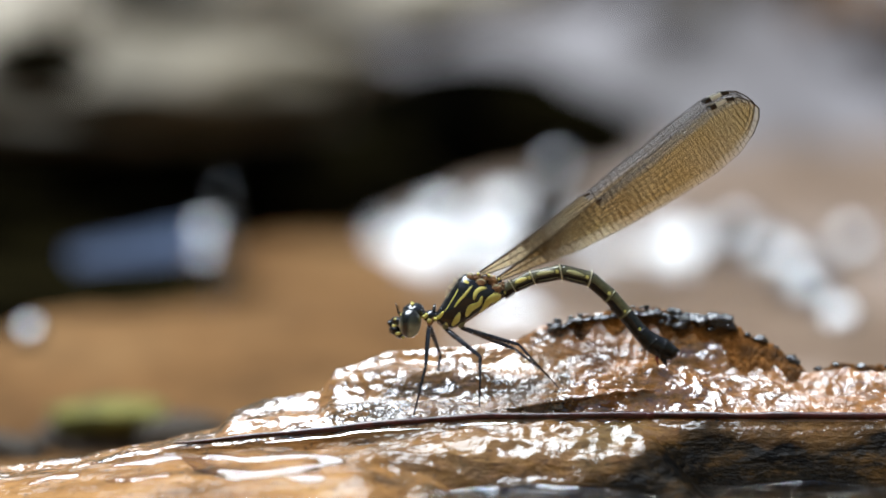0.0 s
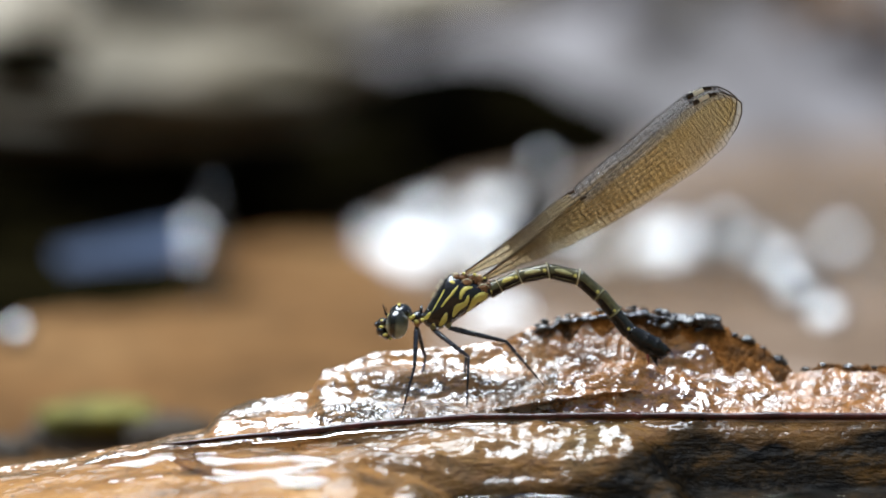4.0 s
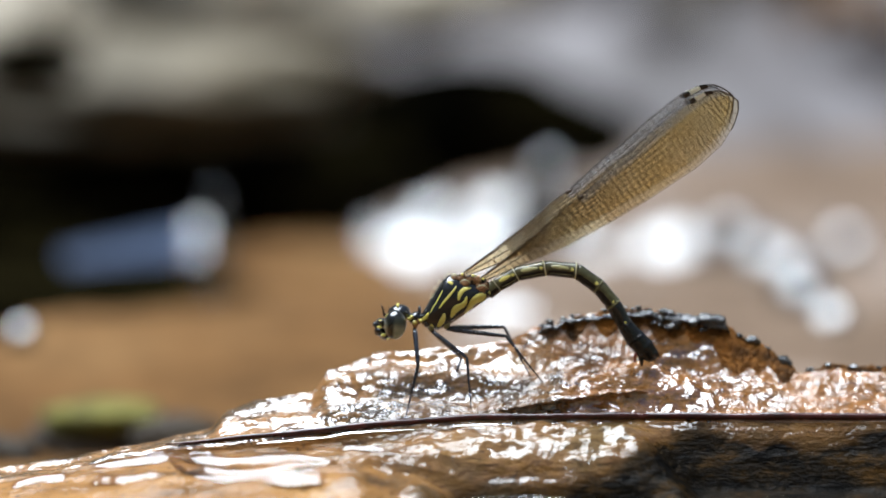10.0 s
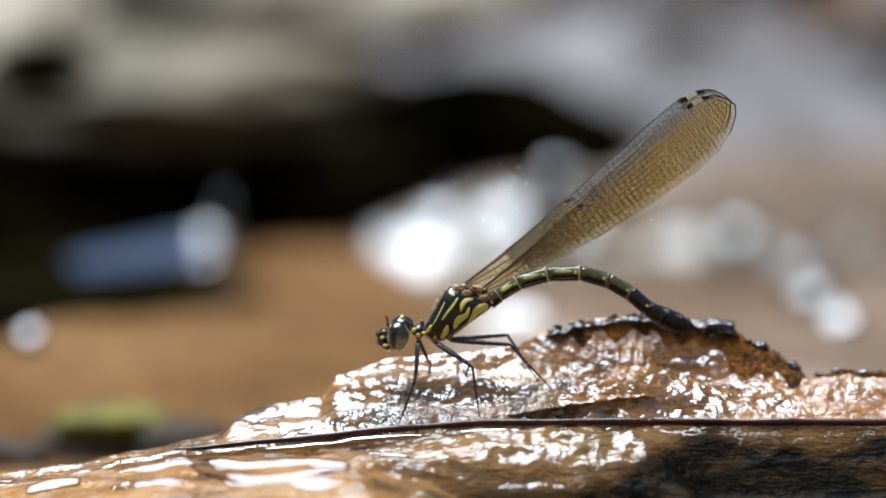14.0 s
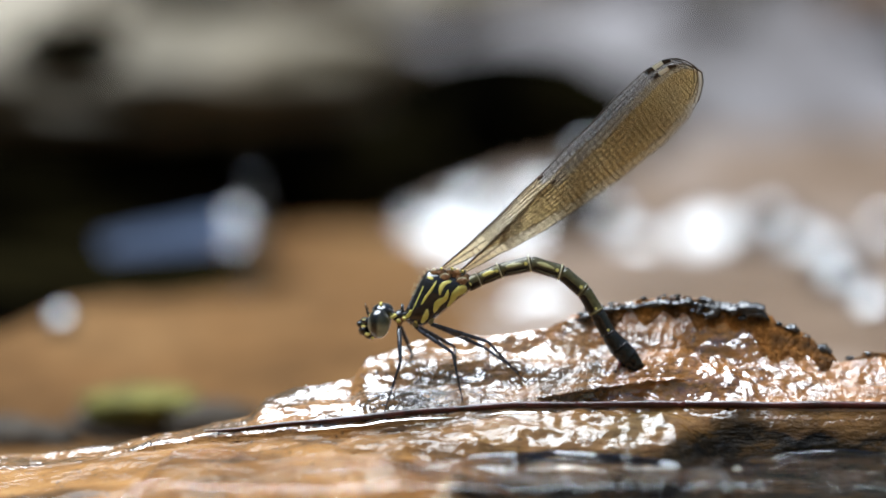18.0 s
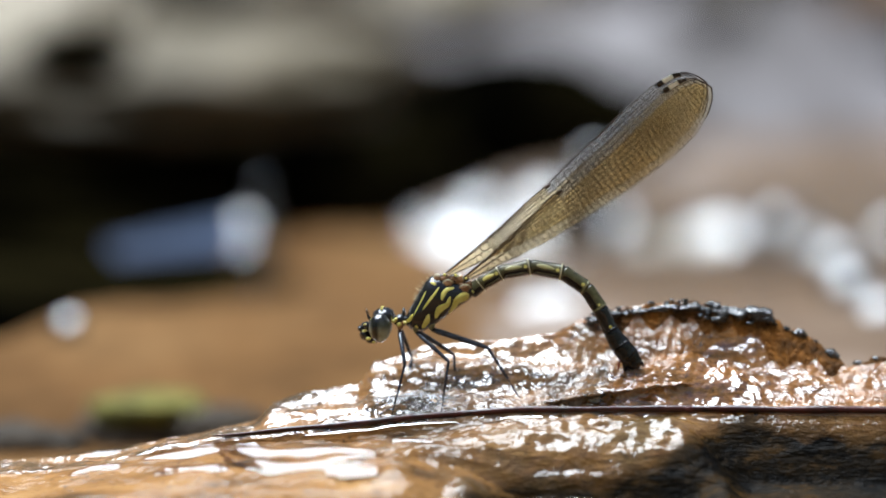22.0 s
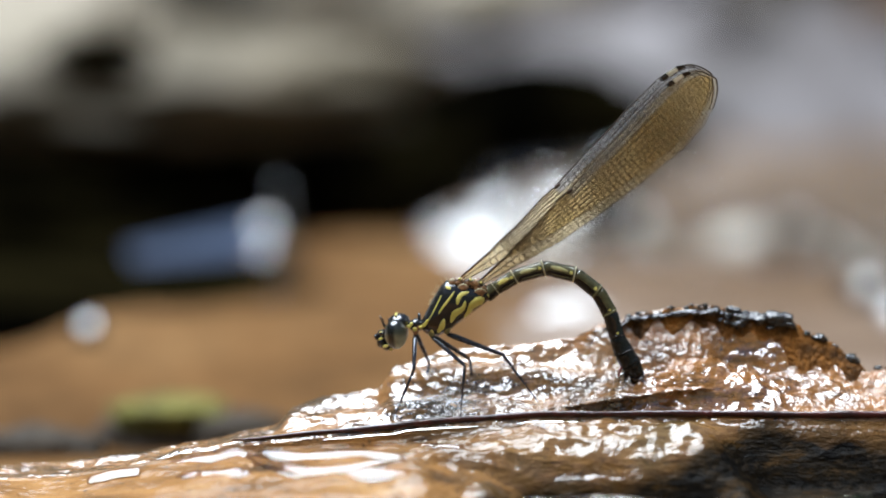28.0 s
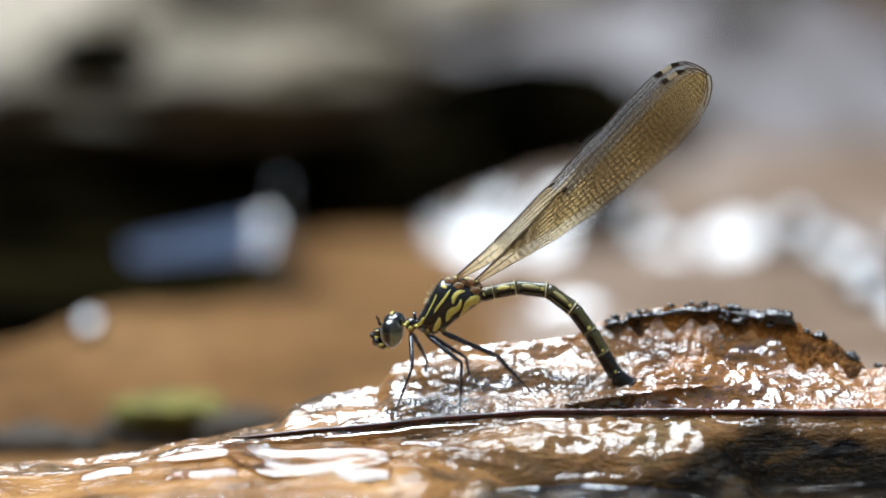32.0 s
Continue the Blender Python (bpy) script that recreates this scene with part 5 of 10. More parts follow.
    walk(abdomen[1], [
        (0, side(2.916, 0.887, 26.9)), (1, side(2.971, 0.769, 25.6)), (2, side(2.907, 0.904, 30.5)), (3, side(2.978, 0.793, 26.3)),
        (3.5, side(2.972, 0.839, 25.8)), (5.5, side(3.003, 0.784, 24.5)), (6, side(2.875, 0.979, 30.4)), (6.5, side(2.921, 0.869, 28.2)),
        (7, side(2.909, 0.912, 28.7)), (7.5, side(2.981, 0.817, 25)), (8, side(2.987, 0.81, 24)), (8.5, side(2.999, 0.793, 22.2)),
        (9, side(3.034, 0.716, 19.9)), (9.5, side(2.974, 0.848, 25.9)), (10, side(2.907, 0.945, 31.1)), (10.5, side(2.891, 0.947, 32.2)),
        (11, side(2.961, 0.845, 28.2)), (11.5, side(2.971, 0.842, 26.9)), (12, side(2.931, 0.912, 31)), (12.5, side(2.98, 0.937, 30.2)),
        (13, side(2.939, 0.986, 31.5)), (14, side(2.954, 0.949, 31.9)), (14.5, side(2.842, 1.034, 39.9)), (16.5, side(3.035, 0.756, 22.3)),
        (17, side(3.05, 0.743, 21.5)), (17.5, side(3.046, 0.794, 22)), (18, side(3.096, 0.694, 18.9)), (18.5, side(3.059, 0.764, 22)),
        (19, side(3.034, 0.812, 25.3)), (19.5, side(3.091, 0.712, 20.2)), (20, side(3.081, 0.715, 20.8)), (20.5, side(3.006, 0.873, 26.8)),
        (21, side(2.989, 0.887, 25.9)), (22, side(2.952, 0.949, 28.9)), (23, side(3.01, 0.867, 25.4)), (23.5, side(2.992, 0.904, 26.5)),
        (24, side(3.04, 0.828, 25.9)), (24.5, side(2.844, 1.062, 33.8)), (25, side(2.912, 0.978, 31.7)), (25.5, side(2.852, 1.041, 33.3)),
        (27.5, side(2.97, 0.881, 26.9)), (28, side(2.961, 0.921, 29.3)), (28.5, side(3.024, 0.75, 19.2)), (29, side(3.053, 0.626, 15)),
        (30, side(3.043, 0.74, 15.1)), (31, side(3.121, 0.516, 14.1)), (31.5, side(3.112, 0.655, 10.1)), (32, side(3.147, 0.534, 9.4))])
    walk(abdomen[2], [
        (0, side(4.442, 1.661, 14)), (1, side(4.496, 1.498, 15.7)), (2, side(4.383, 1.775, 12.9)), (3, side(4.521, 1.557, 17.2)),
        (3.5, side(4.548, 1.601, 13.2)), (5.5, side(4.596, 1.51, 12.9)), (6, side(4.379, 1.859, 9.7)), (6.5, side(4.419, 1.672, 11.8)),
        (7, side(4.419, 1.74, 10.7)), (7.5, side(4.561, 1.554, 11.3)), (8, side(4.582, 1.52, 10.7)), (8.5, side(4.62, 1.455, 7.9)),
        (9, side(4.681, 1.311, 8.7)), (9.5, side(4.555, 1.615, 9.3)), (10, side(4.41, 1.853, 12.9)), (10.5, side(4.359, 1.874, 13.3)),
        (11, side(4.493, 1.666, 13.7)), (11.5, side(4.53, 1.633, 12.8)), (12, side(4.438, 1.817, 13.9)), (12.5, side(4.58, 1.869, 12.2)),
        (13, side(4.51, 1.95, 13.8)), (14, side(4.504, 1.915, 14.8)), (14.5, side(4.202, 2.173, 16.3)), (16.5, side(4.683, 1.433, 13.4)),
        (17, side(4.719, 1.4, 11.3)), (17.5, side(4.74, 1.477, 9.7)), (18, side(4.836, 1.288, 8.5)), (18.5, side(4.75, 1.446, 9.6)),
        (19, side(4.681, 1.59, 13.7)), (19.5, side(4.818, 1.347, 10.1)), (20, side(4.79, 1.362, 10.7)), (20.5, side(4.641, 1.698, 13.3)),
        (21, side(4.621, 1.681, 11.6)), (22, side(4.545, 1.827, 9.5)), (23, side(4.664, 1.651, 8.5)), (23.5, side(4.636, 1.724, 9.7)),
        (24, side(4.7, 1.634, 15.2)), (24.5, side(4.342, 2.064, 13)), (25, side(4.441, 1.924, 13.5)), (25.5, side(4.347, 2.021, 9.9)),
        (27.5, side(4.565, 1.69, 15.4)), (28, side(4.541, 1.806, 14.5)), (28.5, side(4.685, 1.327, 6.2)), (29, side(4.721, 1.074, 1)),
        (30, side(4.764, 1.203, -2)), (31, side(4.862, 0.955, 2.8)), (31.5, side(4.926, 0.979, -4.8)), (32, side(4.97, 0.834, -7.6))])
    walk(abdomen[3], [
        (0, side(6.663, 2.216, -10.9)), (1, side(6.655, 2.107, -23.3)), (2, side(6.627, 2.289, -4.8)), (3, side(6.714, 2.237, -12.8)),
        (3.5, side(6.824, 2.135, -11.6)), (5.5, side(6.869, 2.031, -11.8)), (6, side(6.701, 2.256, -3)), (6.5, side(6.649, 2.138, -9)),
        (7, side(6.694, 2.171, -8.3)), (7.5, side(6.847, 2.01, -11.4)), (8, side(6.871, 1.952, -15.8)), (8.5, side(6.935, 1.777, -18.6)),
        (9, side(6.992, 1.663, -17.8)), (9.5, side(6.874, 1.997, -15.1)), (10, side(6.71, 2.381, -3.8)), (10.5, side(6.628, 2.409, -8)),
        (11, side(6.752, 2.217, -12.1)), (11.5, side(6.819, 2.152, -3.7)), (12, side(6.727, 2.382, -6.6)), (12.5, side(7.011, 2.394, -2.5)),
        (13, side(6.92, 2.54, -1.4)), (14, side(6.876, 2.543, 0.4)), (14.5, side(6.485, 2.84, 6.1)), (16.5, side(6.997, 1.986, -9.5)),
        (17, side(7.064, 1.87, -16.1)), (17.5, side(7.147, 1.888, -11.8)), (18, side(7.248, 1.649, -21)), (18.5, side(7.132, 1.849, -21.8)),
        (19, side(7.034, 2.166, -14.5)), (19.5, side(7.218, 1.774, -18.6)), (20, side(7.164, 1.811, -20.4)), (20.5, side(7.028, 2.262, -7.8)),
        (21, side(7.009, 2.17, -7.1)), (22, side(6.959, 2.23, -11.4)), (23, side(7.066, 2.009, -22)), (23.5, side(7.057, 2.136, -15)),
        (24, side(7.076, 2.279, -7.2)), (24.5, side(6.705, 2.608, -11.1)), (25, side(6.777, 2.487, -15.3)), (25.5, side(6.702, 2.43, -19.9)),
        (27.5, side(6.864, 2.324, -10.9)), (28, side(6.87, 2.409, -14.7)), (28.5, side(7.008, 1.58, -22.8)), (29, side(7.008, 1.113, -28.7)),
        (30, side(7.128, 1.12, -32.4)), (31, side(7.233, 1.072, -30)), (31.5, side(7.367, 0.772, -32.5)), (32, side(7.391, 0.509, -37.9))])
    walk(abdomen[4], [
        (0, side(9.009, 1.765, -37.9)), (1, side(8.813, 1.175, -41.2)), (2, side(9.017, 2.089, -24.8)), (3, side(9.043, 1.706, -36.6)),
        (3.5, side(9.208, 1.647, -41.1)), (5.5, side(9.259, 1.532, -31.5)), (6, side(9.146, 2.128, -28.6)), (6.5, side(8.994, 1.765, -34.1)),
        (7, side(9.079, 1.822, -37.2)), (7.5, side(9.227, 1.53, -44.5)), (8, side(9.204, 1.294, -51.5)), (8.5, side(9.231, 1.003, -55.4)),
        (9, side(9.298, 0.922, -55.2)), (9.5, side(9.237, 1.358, -47.8)), (10, side(9.159, 2.219, -33.9)), (10.5, side(9.023, 2.072, -40)),
        (11, side(9.114, 1.708, -39.2)), (11.5, side(9.248, 1.996, -35.1)), (12, side(9.164, 2.099, -31.4)), (12.5, side(9.597, 2.281, -20.3)),
        (13, side(9.499, 2.478, -20.8)), (14, side(9.43, 2.562, -16.2)), (14.5, side(8.955, 3.105, -14)), (16.5, side(9.435, 1.577, -38.6)),
        (17, side(9.461, 1.176, -37.2)), (17.5, side(9.637, 1.368, -34.3)), (18, side(9.63, 0.734, -44.4)), (18.5, side(9.488, 0.906, -43.3)),
        (19, side(9.485, 1.531, -36.3)), (19.5, side(9.644, 0.957, -43.1)), (20, side(9.537, 0.928, -49.9)), (20.5, side(9.547, 1.916, -36.8)),
        (21, side(9.521, 1.855, -29.3)), (22, side(9.452, 1.729, -35.3)), (23, side(9.437, 1.05, -40.6)), (23.5, side(9.536, 1.473, -35.5)),
        (24, side(9.62, 1.959, -30.7)), (24.5, side(9.171, 2.126, -43.3)), (25, side(9.181, 1.828, -51.3)), (25.5, side(9.051, 1.578, -50.6)),
        (27.5, side(9.289, 1.857, -42.9)), (28, side(9.307, 1.771, -40)), (28.5, side(9.254, 0.634, -48.2)), (29, side(9.109, -0.038, -48.8)),
        (30, side(9.201, -0.198, -55.5)), (31, side(9.389, -0.171, -52)), (31.5, side(9.523, -0.603, -51.4)), (32, side(9.41, -1.061, -55.7))])
    walk(abdomen[5], [
        (0, side(10.658, 0.481, -46.8)), (1, side(10.373, -0.192, -47.9)), (2, side(10.93, 1.205, -35)), (3, side(10.739, 0.449, -45.2)),
        (3.5, side(10.824, 0.236, -50.3)), (5.5, side(11.089, 0.411, -45)), (6, side(11.031, 1.101, -45.7)), (6.5, side(10.718, 0.597, -49.1)),
        (7, side(10.756, 0.548, -56.3)), (7.5, side(10.743, 0.04, -61)), (8, side(10.533, -0.38, -57.6)), (8.5, side(10.449, -0.767, -56.3)),
        (9, side(10.521, -0.837, -57.8)), (9.5, side(10.682, -0.235, -60.8)), (10, side(10.945, 1.02, -49.1)), (10.5, side(10.657, 0.703, -49.7)),
        (11, side(10.765, 0.363, -52.2)), (11.5, side(10.997, 0.766, -50.5)), (12, side(11.004, 0.976, -43.3)), (12.5, side(11.733, 1.491, -33.6)),
        (13, side(11.615, 1.674, -40.7)), (14, side(11.586, 1.934, -30.7)), (14.5, side(11.068, 2.577, -30.7)), (16.5, side(11.137, 0.22, -57.6)),
        (17, side(11.212, -0.154, -52.1)), (17.5, side(11.483, 0.109, -53.2)), (18, side(11.237, -0.838, -63.1)), (18.5, side(11.115, -0.628, -57.6)),
        (19, side(11.284, 0.209, -54.1)), (19.5, side(11.286, -0.579, -62)), (20, side(10.978, -0.785, -58.5)), (20.5, side(11.342, 0.573, -54)),
        (21, side(11.458, 0.769, -53.1)), (22, side(11.274, 0.439, -57.3)), (23, side(11.136, -0.406, -63.5)), (23.5, side(11.37, 0.163, -55.4)),
        (24, side(11.559, 0.808, -51.7)), (24.5, side(10.778, 0.611, -67.8)), (25, side(10.557, 0.107, -70.1)), (25.5, side(10.443, -0.115, -73.6)),
        (27.5, side(10.887, 0.37, -62.9)), (28, side(11, 0.349, -62.3)), (28.5, side(10.69, -0.971, -59.7)), (29, side(10.506, -1.633, -57.5)),
        (30, side(10.442, -2.004, -58.6)), (31, side(10.745, -1.905, -60.9)), (31.5, side(10.93, -2.368, -64.8)), (32, side(10.686, -2.936, -61.3))])
    walk(abdomen[6], [
        (0, side(11.934, -0.875, -48)), (1, side(11.604, -1.554, -49.3)), (2, side(12.457, 0.135, -49.4)), (3, side(12.055, -0.877, -53.7)),
        (3.5, side(12.041, -1.227, -49.1)), (5.5, side(12.434, -0.933, -51.8)), (6, side(12.36, -0.26, -63.9)), (6.5, side(11.926, -0.799, -59.6)),
        (7, side(11.798, -1.012, -60.1)), (7.5, side(11.66, -1.618, -59.3)), (8, side(11.55, -1.983, -58.4)), (8.5, side(11.506, -2.352, -59.5)),
        (9, side(11.536, -2.446, -53.4)), (9.5, side(11.616, -1.904, -54.5)), (10, side(12.195, -0.426, -60.2)), (10.5, side(11.88, -0.741, -54.8)),
        (11, side(11.922, -1.128, -60)), (11.5, side(12.205, -0.7, -60.5)), (12, side(12.394, -0.336, -52.7)), (12.5, side(13.41, 0.378, -47.5)),
        (13, side(13.137, 0.364, -45.6)), (14, side(13.293, 0.919, -41.5)), (14.5, side(12.724, 1.594, -43.8)), (16.5, side(12.171, -1.411, -60.5)),
        (17, side(12.407, -1.69, -65.3)), (17.5, side(12.671, -1.477, -63.8)), (18, side(12.141, -2.616, -64.7)), (18.5, side(12.173, -2.299, -66)),
        (19, side(12.439, -1.387, -73)), (19.5, side(12.223, -2.342, -65.8)), (20, side(12.014, -2.476, -62.5)), (20.5, side(12.509, -1.035, -66.8)),
        (21, side(12.64, -0.805, -69.3)), (22, side(12.346, -1.229, -65.8)), (23, side(12.024, -2.184, -73.1)), (23.5, side(12.504, -1.478, -69.6)),
        (24, side(12.794, -0.756, -73.5)), (24.5, side(11.52, -1.21, -84)), (25, side(11.223, -1.732, -84.6)), (25.5, side(10.996, -1.988, -83.2)),
        (27.5, side(11.771, -1.353, -77)), (28, side(11.914, -1.389, -75.5)), (28.5, side(11.654, -2.619, -67.7)), (29, side(11.514, -3.213, -65.7)),
        (30, side(11.45, -3.656, -67.7)), (31, side(11.695, -3.609, -58.8)), (31.5, side(11.781, -4.178, -61.7)), (32, side(11.65, -4.695, -60.5))])
    walk(abdomen[7], [
        (0, side(13.146, -2.224, -39.8)), (1, side(12.768, -2.91, -34.8)), (2, side(13.637, -1.244, -53.3)), (3, side(13.13, -2.344, -41.2)),
        (3.5, side(13.254, -2.626, -34)), (5.5, side(13.579, -2.388, -41.4)), (6, side(13.175, -1.923, -52)), (6.5, side(12.837, -2.351, -49.1)),
        (7, side(12.71, -2.596, -39)), (7.5, side(12.6, -3.2, -32.2)), (8, side(12.512, -3.547, -25.5)), (8.5, side(12.441, -3.941, -24.4)),
        (9, side(12.638, -3.93, -25.7)), (9.5, side(12.696, -3.419, -32.8)), (10, side(13.121, -2.041, -50.2)), (10.5, side(12.943, -2.246, -51.2)),
        (11, side(12.841, -2.721, -51.3)), (11.5, side(13.116, -2.31, -43.2)), (12, side(13.523, -1.816, -37.6)), (12.5, side(14.733, -1.068, -32.1)),
        (13, side(14.498, -1.026, -27)), (14, side(14.741, -0.363, -29.4)), (14.5, side(14.078, 0.295, -41.2)), (16.5, side(13.099, -3.05, -59.5)),
        (17, side(13.197, -3.411, -51.3)), (17.5, side(13.523, -3.209, -59.2)), (18, side(12.971, -4.372, -55.2)), (18.5, side(12.958, -4.06, -56.1)),
        (19, side(13.003, -3.227, -67.4)), (19.5, side(13.019, -4.115, -51.1)), (20, side(12.904, -4.189, -48.4)), (20.5, side(13.272, -2.816, -65.7)),
        (21, side(13.32, -2.604, -71.7)), (22, side(13.138, -2.991, -56.9)), (23, side(12.586, -4.035, -44.4)), (23.5, side(13.184, -3.301, -54.1)),
        (24, side(13.347, -2.622, -78.4)), (24.5, side(11.72, -3.117, -71.6)), (25, side(11.402, -3.629, -63.1)), (25.5, side(11.221, -3.876, -60.9)),
        (27.5, side(12.195, -3.194, -73.9)), (28, side(12.394, -3.242, -68)), (28.5, side(12.359, -4.338, -57.6)), (29, side(12.265, -4.876, -59.4)),
        (30, side(12.165, -5.399, -49.1)), (31, side(12.679, -5.231, -45)), (31.5, side(12.705, -5.891, -46.7)), (32, side(12.611, -6.393, -43.7))])
    walk(abdomen[8], [
        (0, side(14.121, -3.035, -24.2)), (1, side(13.791, -3.62, -16.3)), (2, side(14.401, -2.269, -54)), (3, side(14.09, -3.186, -34.8)),
        (3.5, side(14.33, -3.353, -26.2)), (5.5, side(14.554, -3.247, -36.2)), (6, side(13.976, -2.948, -43.8)), (6.5, side(13.661, -3.302, -35.6)),
        (7, side(13.703, -3.399, -28)), (7.5, side(13.69, -3.887, -21.2)), (8, side(13.676, -4.102, -14.9)), (8.5, side(13.615, -4.474, -11.7)),
        (9, side(13.798, -4.488, -17)), (9.5, side(13.788, -4.122, -19.3)), (10, side(13.958, -3.047, -44.3)), (10.5, side(13.755, -3.255, -47.6)),
        (11, side(13.647, -3.728, -43)), (11.5, side(14.061, -3.196, -33.1)), (12, side(14.557, -2.613, -30.1)), (12.5, side(15.9, -1.799, -27.3)),
        (13, side(15.723, -1.65, -23.7)), (14, side(15.925, -1.029, -24.3)), (14.5, side(15.072, -0.574, -36.4)), (16.5, side(13.772, -4.19, -58.3)),
        (17, side(14.028, -4.449, -43.3)), (17.5, side(14.218, -4.374, -52.8)), (18, side(13.751, -5.492, -50.6)), (18.5, side(13.712, -5.183, -49.2)),
        (19, side(13.523, -4.477, -64.7)), (19.5, side(13.877, -5.176, -45.1)), (20, side(13.801, -5.2, -37.8)), (20.5, side(13.833, -4.058, -65.1)),
        (21, side(13.744, -3.888, -72.6)), (22, side(13.88, -4.128, -50.8)), (23, side(13.545, -4.975, -28.7)), (23.5, side(13.982, -4.403, -42.8)),
        (24, side(13.623, -3.965, -80.5)), (24.5, side(12.144, -4.39, -59.7)), (25, side(12.002, -4.811, -46.9)), (25.5, side(11.861, -5.025, -39.5)),
        (27.5, side(12.562, -4.468, -64.1)), (28, side(12.897, -4.488, -59.2)), (28.5, side(13.057, -5.437, -47.5)), (29, side(12.916, -5.978, -49.6)),
        (30, side(13.026, -6.393, -35.5)), (31, side(13.621, -6.172, -37)), (31.5, side(13.64, -6.884, -36.1)), (32, side(13.596, -7.336, -30.3))])
    walk(abdomen[9], [
        (0, side(15.06, -3.456, -22)), (1, side(14.764, -3.904, -15)), (2, side(15.007, -3.104, -54.1)), (3, side(14.939, -3.775, -35)),
        (3.5, side(15.273, -3.818, -26.5)), (5.5, side(15.403, -3.867, -36.3)), (6, side(14.737, -3.678, -43.9)), (6.5, side(14.492, -3.898, -35)),
        (7, side(14.62, -3.887, -28.2)), (7.5, side(14.667, -4.265, -21.7)), (8, side(14.69, -4.372, -15.7)), (8.5, side(14.646, -4.686, -12.4)),
        (9, side(14.803, -4.795, -15.4)), (9.5, side(14.786, -4.472, -19.3)), (10, side(14.716, -3.786, -44.4)), (10.5, side(14.46, -4.028, -47.5)),
        (11, side(14.411, -4.441, -42.8)), (11.5, side(14.942, -3.77, -33.3)), (12, side(15.472, -3.144, -30.3)), (12.5, side(16.891, -2.311, -27.7)),
        (13, side(16.74, -2.098, -24.3)), (14, side(16.928, -1.48, -24.5)), (14.5, side(15.932, -1.207, -36.3)), (16.5, side(14.334, -5.099, -58.2)),
        (17, side(14.812, -5.187, -43.5)), (17.5, side(14.881, -5.247, -52.5)), (18, side(14.452, -6.344, -50.7)), (18.5, side(14.428, -6.012, -49.2)),
        (19, side(13.99, -5.466, -64.9)), (19.5, side(14.656, -5.959, -45.4)), (20, side(14.667, -5.872, -37.7)), (20.5, side(14.296, -5.057, -65.1)),
        (21, side(14.07, -4.931, -72.5)), (22, side(14.574, -4.978, -50.8)), (23, side(14.51, -5.504, -29)), (23.5, side(14.794, -5.155, -42.8)),
        (24, side(13.805, -5.057, -80.5)), (24.5, side(12.694, -5.331, -59.4)), (25, side(12.741, -5.602, -46.9)), (25.5, side(12.694, -5.712, -39)),
        (27.5, side(13.031, -5.433, -62.8)), (28, side(13.453, -5.423, -58.9)), (28.5, side(13.77, -6.215, -47.1)), (29, side(13.587, -6.767, -49)),
        (30, side(13.896, -7.015, -35.5)), (31, side(14.482, -6.821, -37.2)), (31.5, side(14.534, -7.535, -36)), (32, side(14.553, -7.895, -30))])
